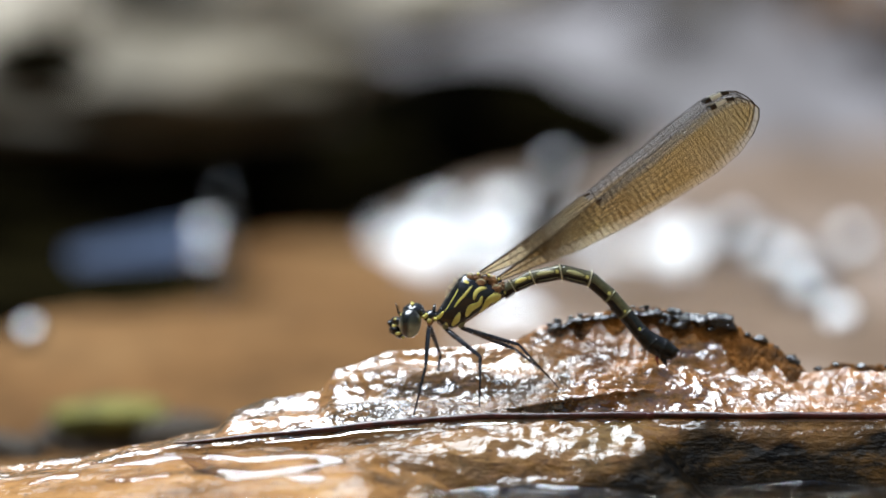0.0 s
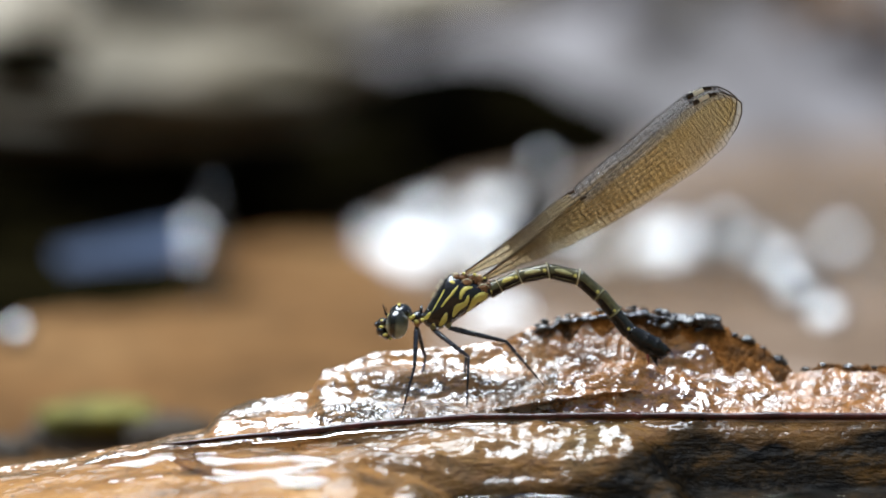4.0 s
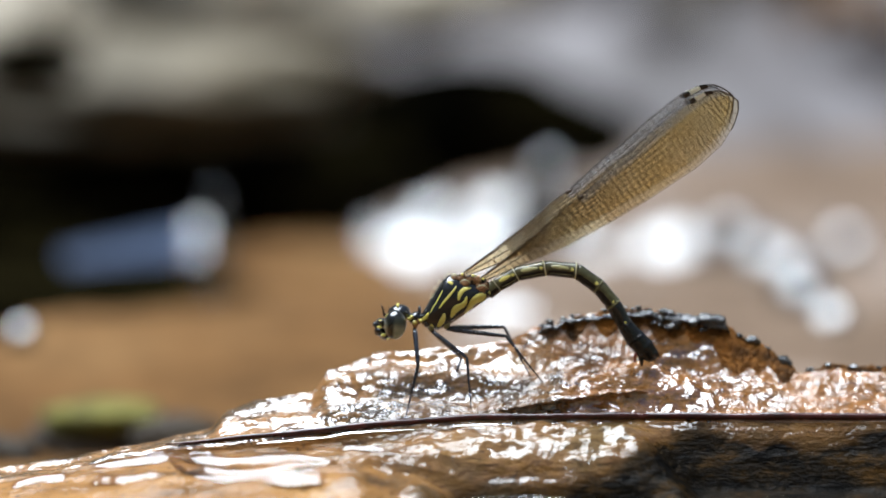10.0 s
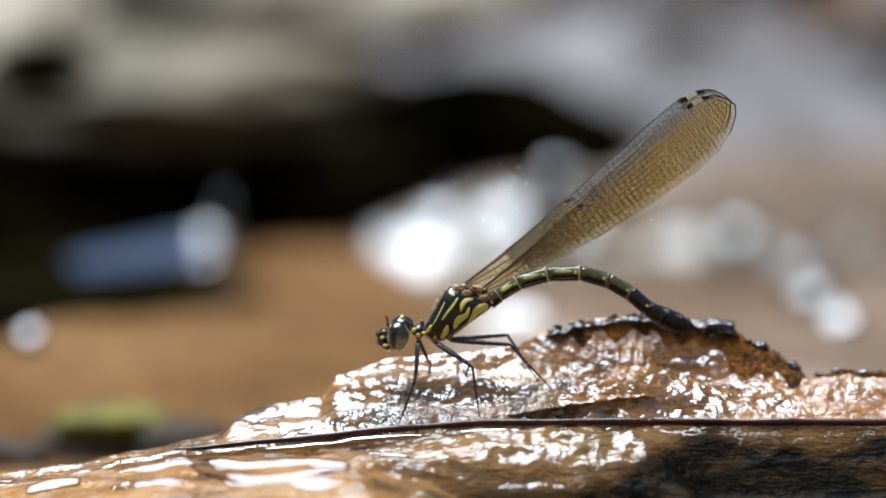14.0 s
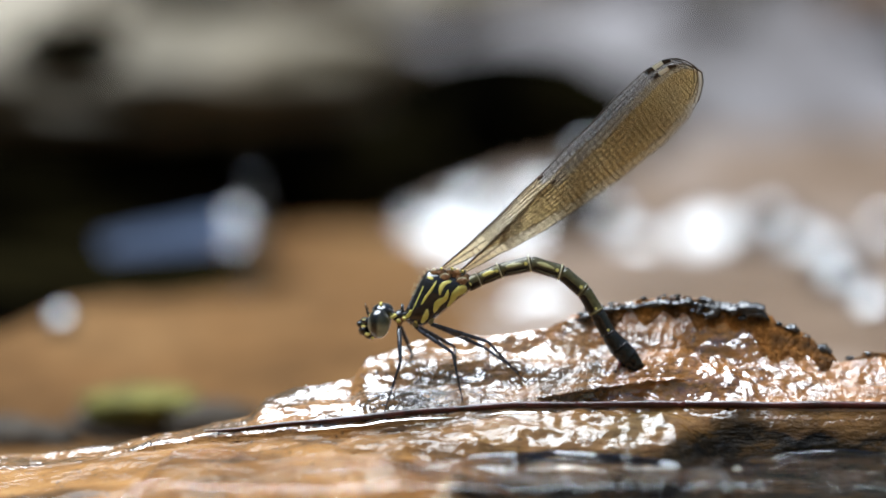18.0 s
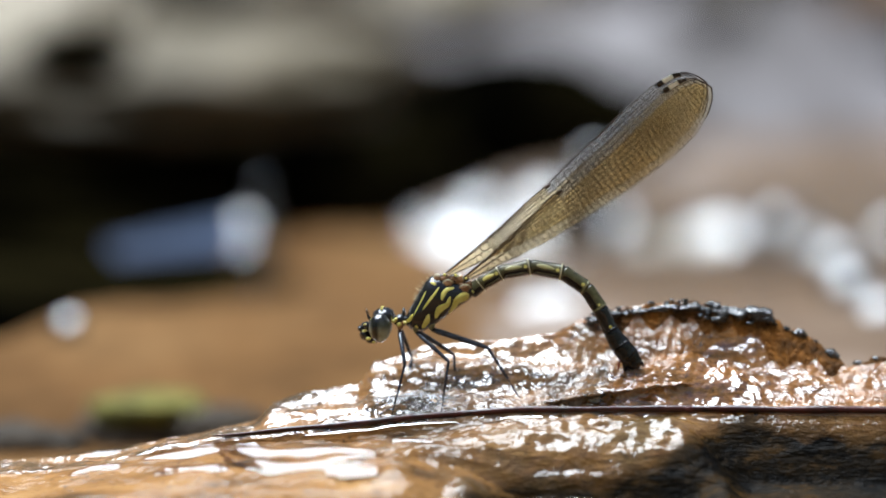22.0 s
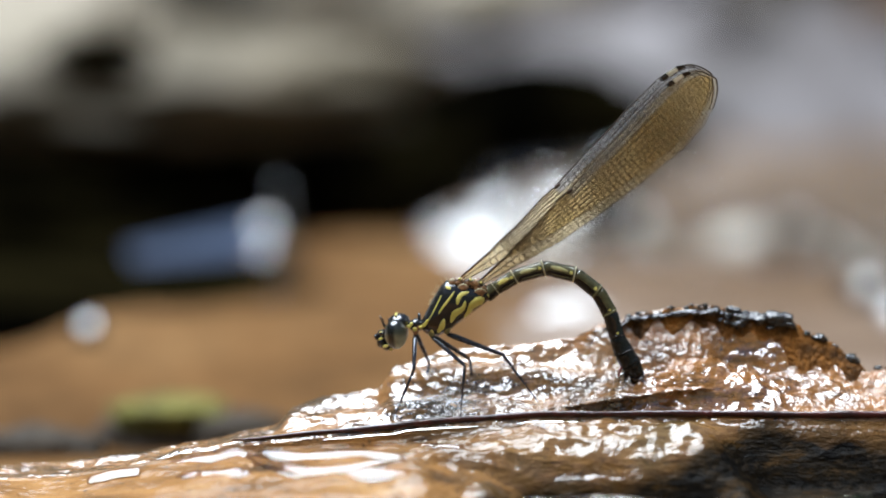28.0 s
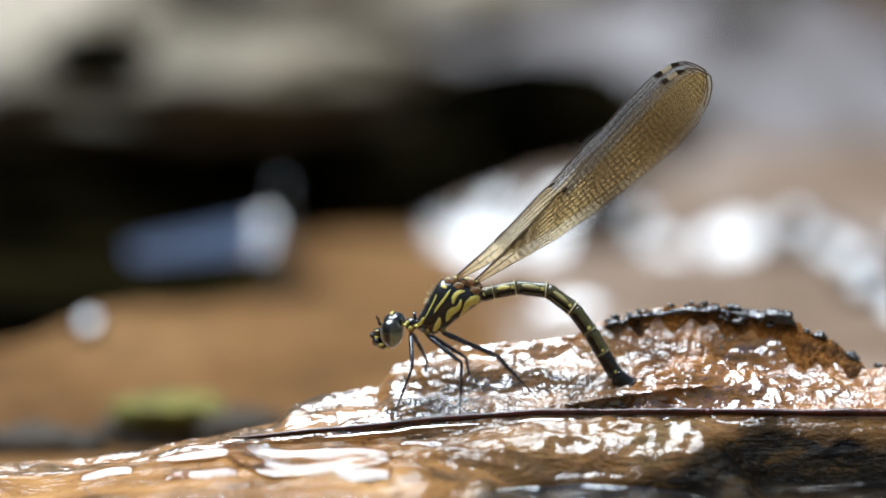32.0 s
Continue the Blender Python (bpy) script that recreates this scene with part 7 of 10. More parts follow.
    walk(legs[0][0], [
        (0, limb((-3.55, -0.55, -2.55), (-3.65, -1.81, -5.65))), (0.5, limb((-3.55, -0.55, -2.55), (-3.85, -1.65, -5.7))),
        (1, limb((-3.55, -0.55, -2.55), (-3.83, -1.69, -5.69))), (1.5, limb((-3.55, -0.55, -2.55), (-3.88, -1.57, -5.75))),
        (2, limb((-3.55, -0.55, -2.55), (-3.83, -1.66, -5.7))), (2.5, limb((-3.55, -0.55, -2.55), (-3.7, -1.96, -5.58))),
        (3, limb((-3.55, -0.55, -2.55), (-3.64, -1.97, -5.58))), (3.5, limb((-3.55, -0.55, -2.55), (-3.67, -1.96, -5.58))),
        (4.2, limb((-3.55, -0.55, -2.55), (-3.58, -2.09, -5.53))), (4.9, limb((-3.55, -0.55, -2.55), (-3.5, -2.19, -5.47))),
        (5.5, limb((-3.55, -0.55, -2.55), (-3.43, -2.27, -5.42))), (6, limb((-3.55, -0.55, -2.55), (-3.4, -2.28, -5.41))),
        (6.5, limb((-3.55, -0.55, -2.55), (-3.24, -2.46, -5.29))), (7, limb((-3.55, -0.55, -2.55), (-3.26, -2.38, -5.34))),
        (7.5, limb((-3.55, -0.55, -2.55), (-3.31, -2.37, -5.35))), (8, limb((-3.55, -0.55, -2.55), (-3.27, -2.39, -5.34))),
        (8.5, limb((-3.55, -0.55, -2.55), (-3.24, -2.47, -5.28))), (9, limb((-3.55, -0.55, -2.55), (-3.2, -2.51, -5.24))),
        (9.5, limb((-3.55, -0.55, -2.55), (-3.24, -2.41, -5.32))), (10, limb((-3.55, -0.55, -2.55), (-3.19, -2.33, -5.36))),
        (10.5, limb((-3.55, -0.55, -2.55), (-3.13, -2.49, -5.25))), (11, limb((-3.55, -0.55, -2.55), (-3.16, -2.51, -5.24))),
        (11.5, limb((-3.55, -0.55, -2.55), (-3.47, -2.47, -5.3))), (11.8, limb((-3.55, -0.55, -2.55), (-3.88, -2.17, -5.47))),
        (12, limb((-3.55, -0.55, -2.55), (-4.01, -2.06, -5.5))), (12.5, limb((-3.55, -0.55, -2.55), (-4.1, -1.94, -5.55))),
        (13, limb((-3.55, -0.55, -2.55), (-3.94, -2.11, -5.49))), (13.5, limb((-3.55, -0.55, -2.55), (-4.01, -1.92, -5.57))),
        (14, limb((-3.55, -0.55, -2.55), (-3.76, -2.31, -5.39))), (14.5, limb((-3.55, -0.55, -2.55), (-4.05, -2.03, -5.51))),
        (15, limb((-3.55, -0.55, -2.55), (-3.97, -2.2, -5.44))), (15.5, limb((-3.55, -0.55, -2.55), (-3.9, -2.34, -5.36))),
        (16, limb((-3.55, -0.55, -2.55), (-3.84, -2.46, -5.29))), (16.5, limb((-3.55, -0.55, -2.55), (-3.79, -2.57, -5.21))),
        (17, limb((-3.55, -0.55, -2.55), (-3.6, -2.69, -5.13))), (17.5, limb((-3.55, -0.55, -2.55), (-3.52, -2.71, -5.11))),
        (18, limb((-3.55, -0.55, -2.55), (-3.53, -2.59, -5.21))), (18.5, limb((-3.55, -0.55, -2.55), (-3.46, -2.66, -5.15))),
        (19, limb((-3.55, -0.55, -2.55), (-3.41, -2.69, -5.13))), (19.5, limb((-3.55, -0.55, -2.55), (-3.41, -2.69, -5.12))),
        (20, limb((-3.55, -0.55, -2.55), (-3.3, -2.67, -5.14))), (20.5, limb((-3.55, -0.55, -2.55), (-3.26, -2.73, -5.08))),
        (21, limb((-3.55, -0.55, -2.55), (-3.23, -2.6, -5.18))), (21.5, limb((-3.55, -0.55, -2.55), (-3.07, -2.6, -5.16))),
        (22, limb((-3.55, -0.55, -2.55), (-3.1, -2.63, -5.13))), (22.5, limb((-3.55, -0.55, -2.55), (-3.34, -2.7, -5.11))),
        (22.7, limb((-3.55, -0.55, -2.55), (-3.63, -2.66, -5.15))), (23, limb((-3.55, -0.55, -2.55), (-3.77, -2.63, -5.17))),
        (23.5, limb((-3.55, -0.55, -2.55), (-3.7, -2.66, -5.15))), (24, limb((-3.55, -0.55, -2.55), (-3.76, -2.62, -5.18))),
        (24.5, limb((-3.55, -0.55, -2.55), (-3.67, -2.64, -5.16))), (25, limb((-3.55, -0.55, -2.55), (-3.73, -2.56, -5.23))),
        (25.5, limb((-3.55, -0.55, -2.55), (-3.77, -2.6, -5.19))), (27.5, limb((-3.55, -0.55, -2.55), (-3.65, -2.66, -5.15))),
        (28, limb((-3.55, -0.55, -2.55), (-3.64, -2.65, -5.16))), (28.5, limb((-3.55, -0.55, -2.55), (-3.49, -2.67, -5.14))),
        (29, limb((-3.55, -0.55, -2.55), (-3.48, -2.86, -4.98))), (29.5, limb((-3.55, -0.55, -2.55), (-3.48, -2.67, -5.14))),
        (30, limb((-3.55, -0.55, -2.55), (-3.39, -2.66, -5.15))), (30.5, limb((-3.55, -0.55, -2.55), (-3.41, -2.72, -5.1))),
        (31, limb((-3.55, -0.55, -2.55), (-3.38, -2.83, -4.99))), (31.5, limb((-3.55, -0.55, -2.55), (-3.38, -2.79, -5.04))),
        (32, limb((-3.55, -0.55, -2.55), (-3.4, -2.77, -5.05)))])
    walk(legs[0][1], [
        (0, limb((-3.65, -1.81, -5.65), (-4.43, -2.2, -9.86))), (0.5, limb((-3.85, -1.65, -5.7), (-4.7, -2.2, -9.88))),
        (1, limb((-3.83, -1.69, -5.69), (-4.69, -2.2, -9.87))), (1.5, limb((-3.88, -1.57, -5.75), (-4.66, -2.2, -9.95))),
        (2, limb((-3.83, -1.66, -5.7), (-4.66, -2.2, -9.88))), (2.5, limb((-3.7, -1.96, -5.58), (-4.72, -2.2, -9.75))),
        (3, limb((-3.64, -1.97, -5.58), (-4.61, -2.2, -9.77))), (3.5, limb((-3.67, -1.96, -5.58), (-4.66, -2.2, -9.76))),
        (4.2, limb((-3.58, -2.09, -5.53), (-4.61, -2.2, -9.7))), (4.9, limb((-3.5, -2.19, -5.47), (-4.56, -2.2, -9.64))),
        (5.5, limb((-3.43, -2.27, -5.42), (-4.51, -2.2, -9.59))), (6, limb((-3.4, -2.28, -5.41), (-4.44, -2.2, -9.58))),
        (6.5, limb((-3.24, -2.46, -5.29), (-4.32, -2.2, -9.44))), (7, limb((-3.26, -2.38, -5.34), (-4.27, -2.2, -9.52))),
        (7.5, limb((-3.31, -2.37, -5.35), (-4.37, -2.2, -9.52))), (8, limb((-3.27, -2.39, -5.34), (-4.31, -2.2, -9.5))),
        (8.5, limb((-3.24, -2.47, -5.28), (-4.33, -2.2, -9.43))), (9, limb((-3.2, -2.51, -5.24), (-4.29, -2.2, -9.39))),
        (9.5, limb((-3.24, -2.41, -5.32), (-4.26, -2.2, -9.49))), (10, limb((-3.19, -2.33, -5.36), (-4.06, -2.2, -9.57))),
        (10.5, limb((-3.13, -2.49, -5.25), (-4.13, -2.2, -9.42))), (11, limb((-3.16, -2.51, -5.24), (-4.22, -2.2, -9.39))),
        (11.5, limb((-3.47, -2.47, -5.3), (-4.82, -2.2, -9.37))), (11.8, limb((-3.88, -2.17, -5.47), (-5.35, -2.2, -9.51))),
        (12, limb((-4.01, -2.06, -5.5), (-5.51, -2.2, -9.53))), (12.5, limb((-4.1, -1.94, -5.55), (-5.57, -2.2, -9.58))),
        (13, limb((-3.94, -2.11, -5.49), (-5.41, -2.2, -9.53))), (13.5, limb((-4.01, -1.92, -5.57), (-5.34, -2.2, -9.65))),
        (14, limb((-3.76, -2.31, -5.39), (-5.26, -2.2, -9.42))), (14.5, limb((-4.05, -2.03, -5.51), (-5.56, -2.2, -9.53))),
        (15, limb((-3.97, -2.2, -5.44), (-5.57, -2.2, -9.42))), (15.5, limb((-3.9, -2.34, -5.36), (-5.58, -2.2, -9.32))),
        (16, limb((-3.84, -2.46, -5.29), (-5.6, -2.2, -9.21))), (16.5, limb((-3.79, -2.57, -5.21), (-5.6, -2.2, -9.1))),
        (17, limb((-3.6, -2.69, -5.13), (-5.37, -2.2, -9.02))), (17.5, limb((-3.52, -2.71, -5.11), (-5.22, -2.2, -9.03))),
        (18, limb((-3.53, -2.59, -5.21), (-5.1, -2.2, -9.19))), (18.5, limb((-3.46, -2.66, -5.15), (-5.04, -2.2, -9.13))),
        (19, limb((-3.41, -2.69, -5.13), (-4.95, -2.2, -9.11))), (19.5, limb((-3.41, -2.69, -5.12), (-4.97, -2.2, -9.1))),
        (20, limb((-3.3, -2.67, -5.14), (-4.7, -2.2, -9.17))), (20.5, limb((-3.26, -2.73, -5.08), (-4.7, -2.2, -9.1))),
        (21, limb((-3.23, -2.6, -5.18), (-4.48, -2.2, -9.28))), (21.5, limb((-3.07, -2.6, -5.16), (-4.13, -2.2, -9.31))),
        (22, limb((-3.1, -2.63, -5.13), (-4.23, -2.2, -9.26))), (22.5, limb((-3.34, -2.7, -5.11), (-4.84, -2.2, -9.12))),
        (22.7, limb((-3.63, -2.66, -5.15), (-5.38, -2.2, -9.05))), (23, limb((-3.77, -2.63, -5.17), (-5.63, -2.2, -9.02))),
        (23.5, limb((-3.7, -2.66, -5.15), (-5.53, -2.2, -9.02))), (24, limb((-3.76, -2.62, -5.18), (-5.61, -2.2, -9.04))),
        (24.5, limb((-3.67, -2.64, -5.16), (-5.44, -2.2, -9.06))), (25, limb((-3.73, -2.56, -5.23), (-5.47, -2.2, -9.14))),
        (25.5, limb((-3.77, -2.6, -5.19), (-5.61, -2.2, -9.06))), (27.5, limb((-3.65, -2.66, -5.15), (-5.42, -2.2, -9.04))),
        (28, limb((-3.64, -2.65, -5.16), (-5.39, -2.2, -9.06))), (28.5, limb((-3.49, -2.67, -5.14), (-5.12, -2.2, -9.09))),
        (29, limb((-3.48, -2.86, -4.98), (-5.3, -2.2, -8.82))), (29.5, limb((-3.48, -2.67, -5.14), (-5.1, -2.2, -9.1))),
        (30, limb((-3.39, -2.66, -5.15), (-4.88, -2.2, -9.15))), (30.5, limb((-3.41, -2.72, -5.1), (-5, -2.2, -9.06))),
        (31, limb((-3.38, -2.83, -4.99), (-5.07, -2.2, -8.9))), (31.5, limb((-3.38, -2.79, -5.04), (-5.02, -2.2, -8.97))),
        (32, limb((-3.4, -2.77, -5.05), (-5.05, -2.2, -8.98)))])
    walk(legs[1][0], [
        (0, limb((-3.55, 0.55, -2.55), (-2.51, 2.44, -5.12))), (0.5, limb((-3.55, 0.55, -2.55), (-2.64, 2.41, -5.19))),
        (1, limb((-3.55, 0.55, -2.55), (-2.64, 2.4, -5.19))), (1.5, limb((-3.55, 0.55, -2.55), (-2.67, 2.32, -5.26))),
        (2, limb((-3.55, 0.55, -2.55), (-2.65, 2.36, -5.22))), (2.5, limb((-3.55, 0.55, -2.55), (-2.63, 2.44, -5.16))),
        (3, limb((-3.55, 0.55, -2.55), (-2.6, 2.41, -5.17))), (3.5, limb((-3.55, 0.55, -2.55), (-2.63, 2.39, -5.19))),
        (4.2, limb((-3.55, 0.55, -2.55), (-2.87, 2.27, -5.34))), (4.9, limb((-3.55, 0.55, -2.55), (-3.14, 2.1, -5.49))),
        (5.5, limb((-3.55, 0.55, -2.55), (-3.4, 1.9, -5.61))), (6, limb((-3.55, 0.55, -2.55), (-3.36, 1.92, -5.6))),
        (6.5, limb((-3.55, 0.55, -2.55), (-3.2, 2.11, -5.5))), (7, limb((-3.55, 0.55, -2.55), (-3.22, 2.02, -5.54))),
        (7.5, limb((-3.55, 0.55, -2.55), (-3.28, 2.01, -5.55))), (8, limb((-3.55, 0.55, -2.55), (-3.24, 2.03, -5.54))),
        (8.5, limb((-3.55, 0.55, -2.55), (-3.2, 2.12, -5.49))), (9, limb((-3.55, 0.55, -2.55), (-3.16, 2.16, -5.46))),
        (9.5, limb((-3.55, 0.55, -2.55), (-3.21, 2.05, -5.53))), (10, limb((-3.55, 0.55, -2.55), (-3.16, 1.96, -5.56))),
        (10.5, limb((-3.55, 0.55, -2.55), (-3.1, 2.13, -5.47))), (11, limb((-3.55, 0.55, -2.55), (-3.13, 2.16, -5.46))),
        (11.5, limb((-3.55, 0.55, -2.55), (-2.94, 2.51, -5.2))), (11.8, limb((-3.55, 0.55, -2.55), (-2.82, 2.68, -5.03))),
        (12, limb((-3.55, 0.55, -2.55), (-2.76, 2.74, -4.96))), (12.5, limb((-3.55, 0.55, -2.55), (-2.81, 2.7, -5.01))),
        (13, limb((-3.55, 0.55, -2.55), (-2.72, 2.74, -4.95))), (13.5, limb((-3.55, 0.55, -2.55), (-2.73, 2.67, -5.01))),
        (14, limb((-3.55, 0.55, -2.55), (-2.62, 2.79, -4.86))), (14.5, limb((-3.55, 0.55, -2.55), (-2.8, 2.71, -5))),
        (15, limb((-3.55, 0.55, -2.55), (-2.83, 2.69, -5.02))), (15.5, limb((-3.55, 0.55, -2.55), (-2.86, 2.68, -5.04))),
        (16, limb((-3.55, 0.55, -2.55), (-2.89, 2.66, -5.06))), (16.5, limb((-3.55, 0.55, -2.55), (-2.92, 2.65, -5.08))),
        (17, limb((-3.55, 0.55, -2.55), (-2.79, 2.7, -5))), (17.5, limb((-3.55, 0.55, -2.55), (-2.73, 2.69, -4.99))),
        (18, limb((-3.55, 0.55, -2.55), (-2.77, 2.54, -5.13))), (18.5, limb((-3.55, 0.55, -2.55), (-2.72, 2.59, -5.07))),
        (19, limb((-3.55, 0.55, -2.55), (-2.68, 2.61, -5.05))), (19.5, limb((-3.55, 0.55, -2.55), (-2.78, 2.63, -5.06))),
        (20, limb((-3.55, 0.55, -2.55), (-2.88, 2.68, -5.05))), (20.5, limb((-3.55, 0.55, -2.55), (-2.86, 2.71, -5.02))),
        (21, limb((-3.55, 0.55, -2.55), (-2.83, 2.56, -5.13))), (21.5, limb((-3.55, 0.55, -2.55), (-2.68, 2.51, -5.12))),
        (22, limb((-3.55, 0.55, -2.55), (-2.71, 2.51, -5.13))), (22.5, limb((-3.55, 0.55, -2.55), (-2.71, 2.56, -5.09))),
        (22.7, limb((-3.55, 0.55, -2.55), (-2.7, 2.55, -5.1))), (23, limb((-3.55, 0.55, -2.55), (-2.69, 2.54, -5.1))),
        (23.5, limb((-3.55, 0.55, -2.55), (-2.63, 2.58, -5.05))), (24, limb((-3.55, 0.55, -2.55), (-2.67, 2.56, -5.08))),
        (24.5, limb((-3.55, 0.55, -2.55), (-2.63, 2.51, -5.11))), (25, limb((-3.55, 0.55, -2.55), (-2.68, 2.44, -5.17))),
        (25.5, limb((-3.55, 0.55, -2.55), (-2.72, 2.49, -5.15))), (27.5, limb((-3.55, 0.55, -2.55), (-2.62, 2.53, -5.09))),
        (28, limb((-3.55, 0.55, -2.55), (-2.61, 2.52, -5.09))), (28.5, limb((-3.55, 0.55, -2.55), (-2.48, 2.54, -5.02))),
        (29, limb((-3.55, 0.55, -2.55), (-2.47, 2.7, -4.88))), (29.5, limb((-3.55, 0.55, -2.55), (-2.49, 2.5, -5.06))),
        (30, limb((-3.55, 0.55, -2.55), (-2.42, 2.45, -5.07))), (30.5, limb((-3.55, 0.55, -2.55), (-2.45, 2.51, -5.04))),
        (31, limb((-3.55, 0.55, -2.55), (-2.41, 2.64, -4.91))), (31.5, limb((-3.55, 0.55, -2.55), (-2.43, 2.56, -4.98))),
        (32, limb((-3.55, 0.55, -2.55), (-2.44, 2.55, -5)))])
    walk(legs[1][1], [
        (0, limb((-2.51, 2.44, -5.12), (-3.08, 1.4, -9.25))), (0.5, limb((-2.64, 2.41, -5.19), (-3.33, 1.4, -9.31))),
        (1, limb((-2.64, 2.4, -5.19), (-3.32, 1.4, -9.32))), (1.5, limb((-2.67, 2.32, -5.26), (-3.3, 1.4, -9.41))),
        (2, limb((-2.65, 2.36, -5.22), (-3.29, 1.4, -9.36))), (2.5, limb((-2.63, 2.44, -5.16), (-3.35, 1.4, -9.27))),
        (3, limb((-2.6, 2.41, -5.17), (-3.24, 1.4, -9.3))), (3.5, limb((-2.63, 2.39, -5.19), (-3.28, 1.4, -9.32))),
        (4.2, limb((-2.87, 2.27, -5.34), (-3.67, 1.4, -9.48))), (4.9, limb((-3.14, 2.1, -5.49), (-4.06, 1.4, -9.63))),
        (5.5, limb((-3.4, 1.9, -5.61), (-4.39, 1.4, -9.77))), (6, limb((-3.36, 1.92, -5.6), (-4.32, 1.4, -9.76))),
        (6.5, limb((-3.2, 2.11, -5.5), (-4.19, 1.4, -9.62))), (7, limb((-3.22, 2.02, -5.54), (-4.14, 1.4, -9.69))),
        (7.5, limb((-3.28, 2.01, -5.55), (-4.25, 1.4, -9.7))), (8, limb((-3.24, 2.03, -5.54), (-4.18, 1.4, -9.68))),
        (8.5, limb((-3.2, 2.12, -5.49), (-4.21, 1.4, -9.61))), (9, limb((-3.16, 2.16, -5.46), (-4.17, 1.4, -9.57))),
        (9.5, limb((-3.21, 2.05, -5.53), (-4.14, 1.4, -9.67))), (10, limb((-3.16, 1.96, -5.56), (-3.94, 1.4, -9.75))),
        (10.5, limb((-3.1, 2.13, -5.47), (-4.01, 1.4, -9.61))), (11, limb((-3.13, 2.16, -5.46), (-4.1, 1.4, -9.57))),
        (11.5, limb((-2.94, 2.51, -5.2), (-4.11, 1.4, -9.19))), (11.8, limb((-2.82, 2.68, -5.03), (-4.04, 1.4, -8.95))),
        (12, limb((-2.76, 2.74, -4.96), (-4, 1.4, -8.86))), (12.5, limb((-2.81, 2.7, -5.01), (-4.06, 1.4, -8.91))),
        (13, limb((-2.72, 2.74, -4.95), (-3.9, 1.4, -8.86))), (13.5, limb((-2.73, 2.67, -5.01), (-3.85, 1.4, -8.96))),
        (14, limb((-2.62, 2.79, -4.86), (-3.76, 1.4, -8.76))), (14.5, limb((-2.8, 2.71, -5), (-4.05, 1.4, -8.9))),
        (15, limb((-2.83, 2.69, -5.02), (-4.1, 1.4, -8.92))), (15.5, limb((-2.86, 2.68, -5.04), (-4.14, 1.4, -8.95))),
        (16, limb((-2.89, 2.66, -5.06), (-4.18, 1.4, -8.97))), (16.5, limb((-2.92, 2.65, -5.08), (-4.23, 1.4, -8.99))),
        (17, limb((-2.79, 2.7, -5), (-4.01, 1.4, -8.92))), (17.5, limb((-2.73, 2.69, -4.99), (-3.87, 1.4, -8.93))),
        (18, limb((-2.77, 2.54, -5.13), (-3.77, 1.4, -9.16))), (18.5, limb((-2.72, 2.59, -5.07), (-3.72, 1.4, -9.08))),
        (19, limb((-2.68, 2.61, -5.05), (-3.66, 1.4, -9.06))), (19.5, limb((-2.78, 2.63, -5.06), (-3.9, 1.4, -9.03))),
        (20, limb((-2.88, 2.68, -5.05), (-4.17, 1.4, -8.94))), (20.5, limb((-2.86, 2.71, -5.02), (-4.15, 1.4, -8.9))),
        (21, limb((-2.83, 2.56, -5.13), (-3.92, 1.4, -9.12))), (21.5, limb((-2.68, 2.51, -5.12), (-3.55, 1.4, -9.18))),
        (22, limb((-2.71, 2.51, -5.13), (-3.63, 1.4, -9.18))), (22.5, limb((-2.71, 2.56, -5.09), (-3.67, 1.4, -9.12))),
        (22.7, limb((-2.7, 2.55, -5.1), (-3.65, 1.4, -9.13))), (23, limb((-2.69, 2.54, -5.1), (-3.61, 1.4, -9.14))),
        (23.5, limb((-2.63, 2.58, -5.05), (-3.52, 1.4, -9.09))), (24, limb((-2.67, 2.56, -5.08), (-3.6, 1.4, -9.12))),
        (24.5, limb((-2.63, 2.51, -5.11), (-3.43, 1.4, -9.18))), (25, limb((-2.68, 2.44, -5.17), (-3.46, 1.4, -9.27))),
        (25.5, limb((-2.72, 2.49, -5.15), (-3.61, 1.4, -9.21))), (27.5, limb((-2.62, 2.53, -5.09), (-3.43, 1.4, -9.16))),
        (28, limb((-2.61, 2.52, -5.09), (-3.4, 1.4, -9.17))), (28.5, limb((-2.48, 2.54, -5.02), (-3.13, 1.4, -9.12))),
        (29, limb((-2.47, 2.7, -4.88), (-3.32, 1.4, -8.89))), (29.5, limb((-2.49, 2.5, -5.06), (-3.11, 1.4, -9.17))),
        (30, limb((-2.42, 2.45, -5.07), (-2.9, 1.4, -9.21))), (30.5, limb((-2.45, 2.51, -5.04), (-3.03, 1.4, -9.15))),
        (31, limb((-2.41, 2.64, -4.91), (-3.09, 1.4, -8.97))), (31.5, limb((-2.43, 2.56, -4.98), (-3.05, 1.4, -9.08))),
        (32, limb((-2.44, 2.55, -5), (-3.08, 1.4, -9.09)))])
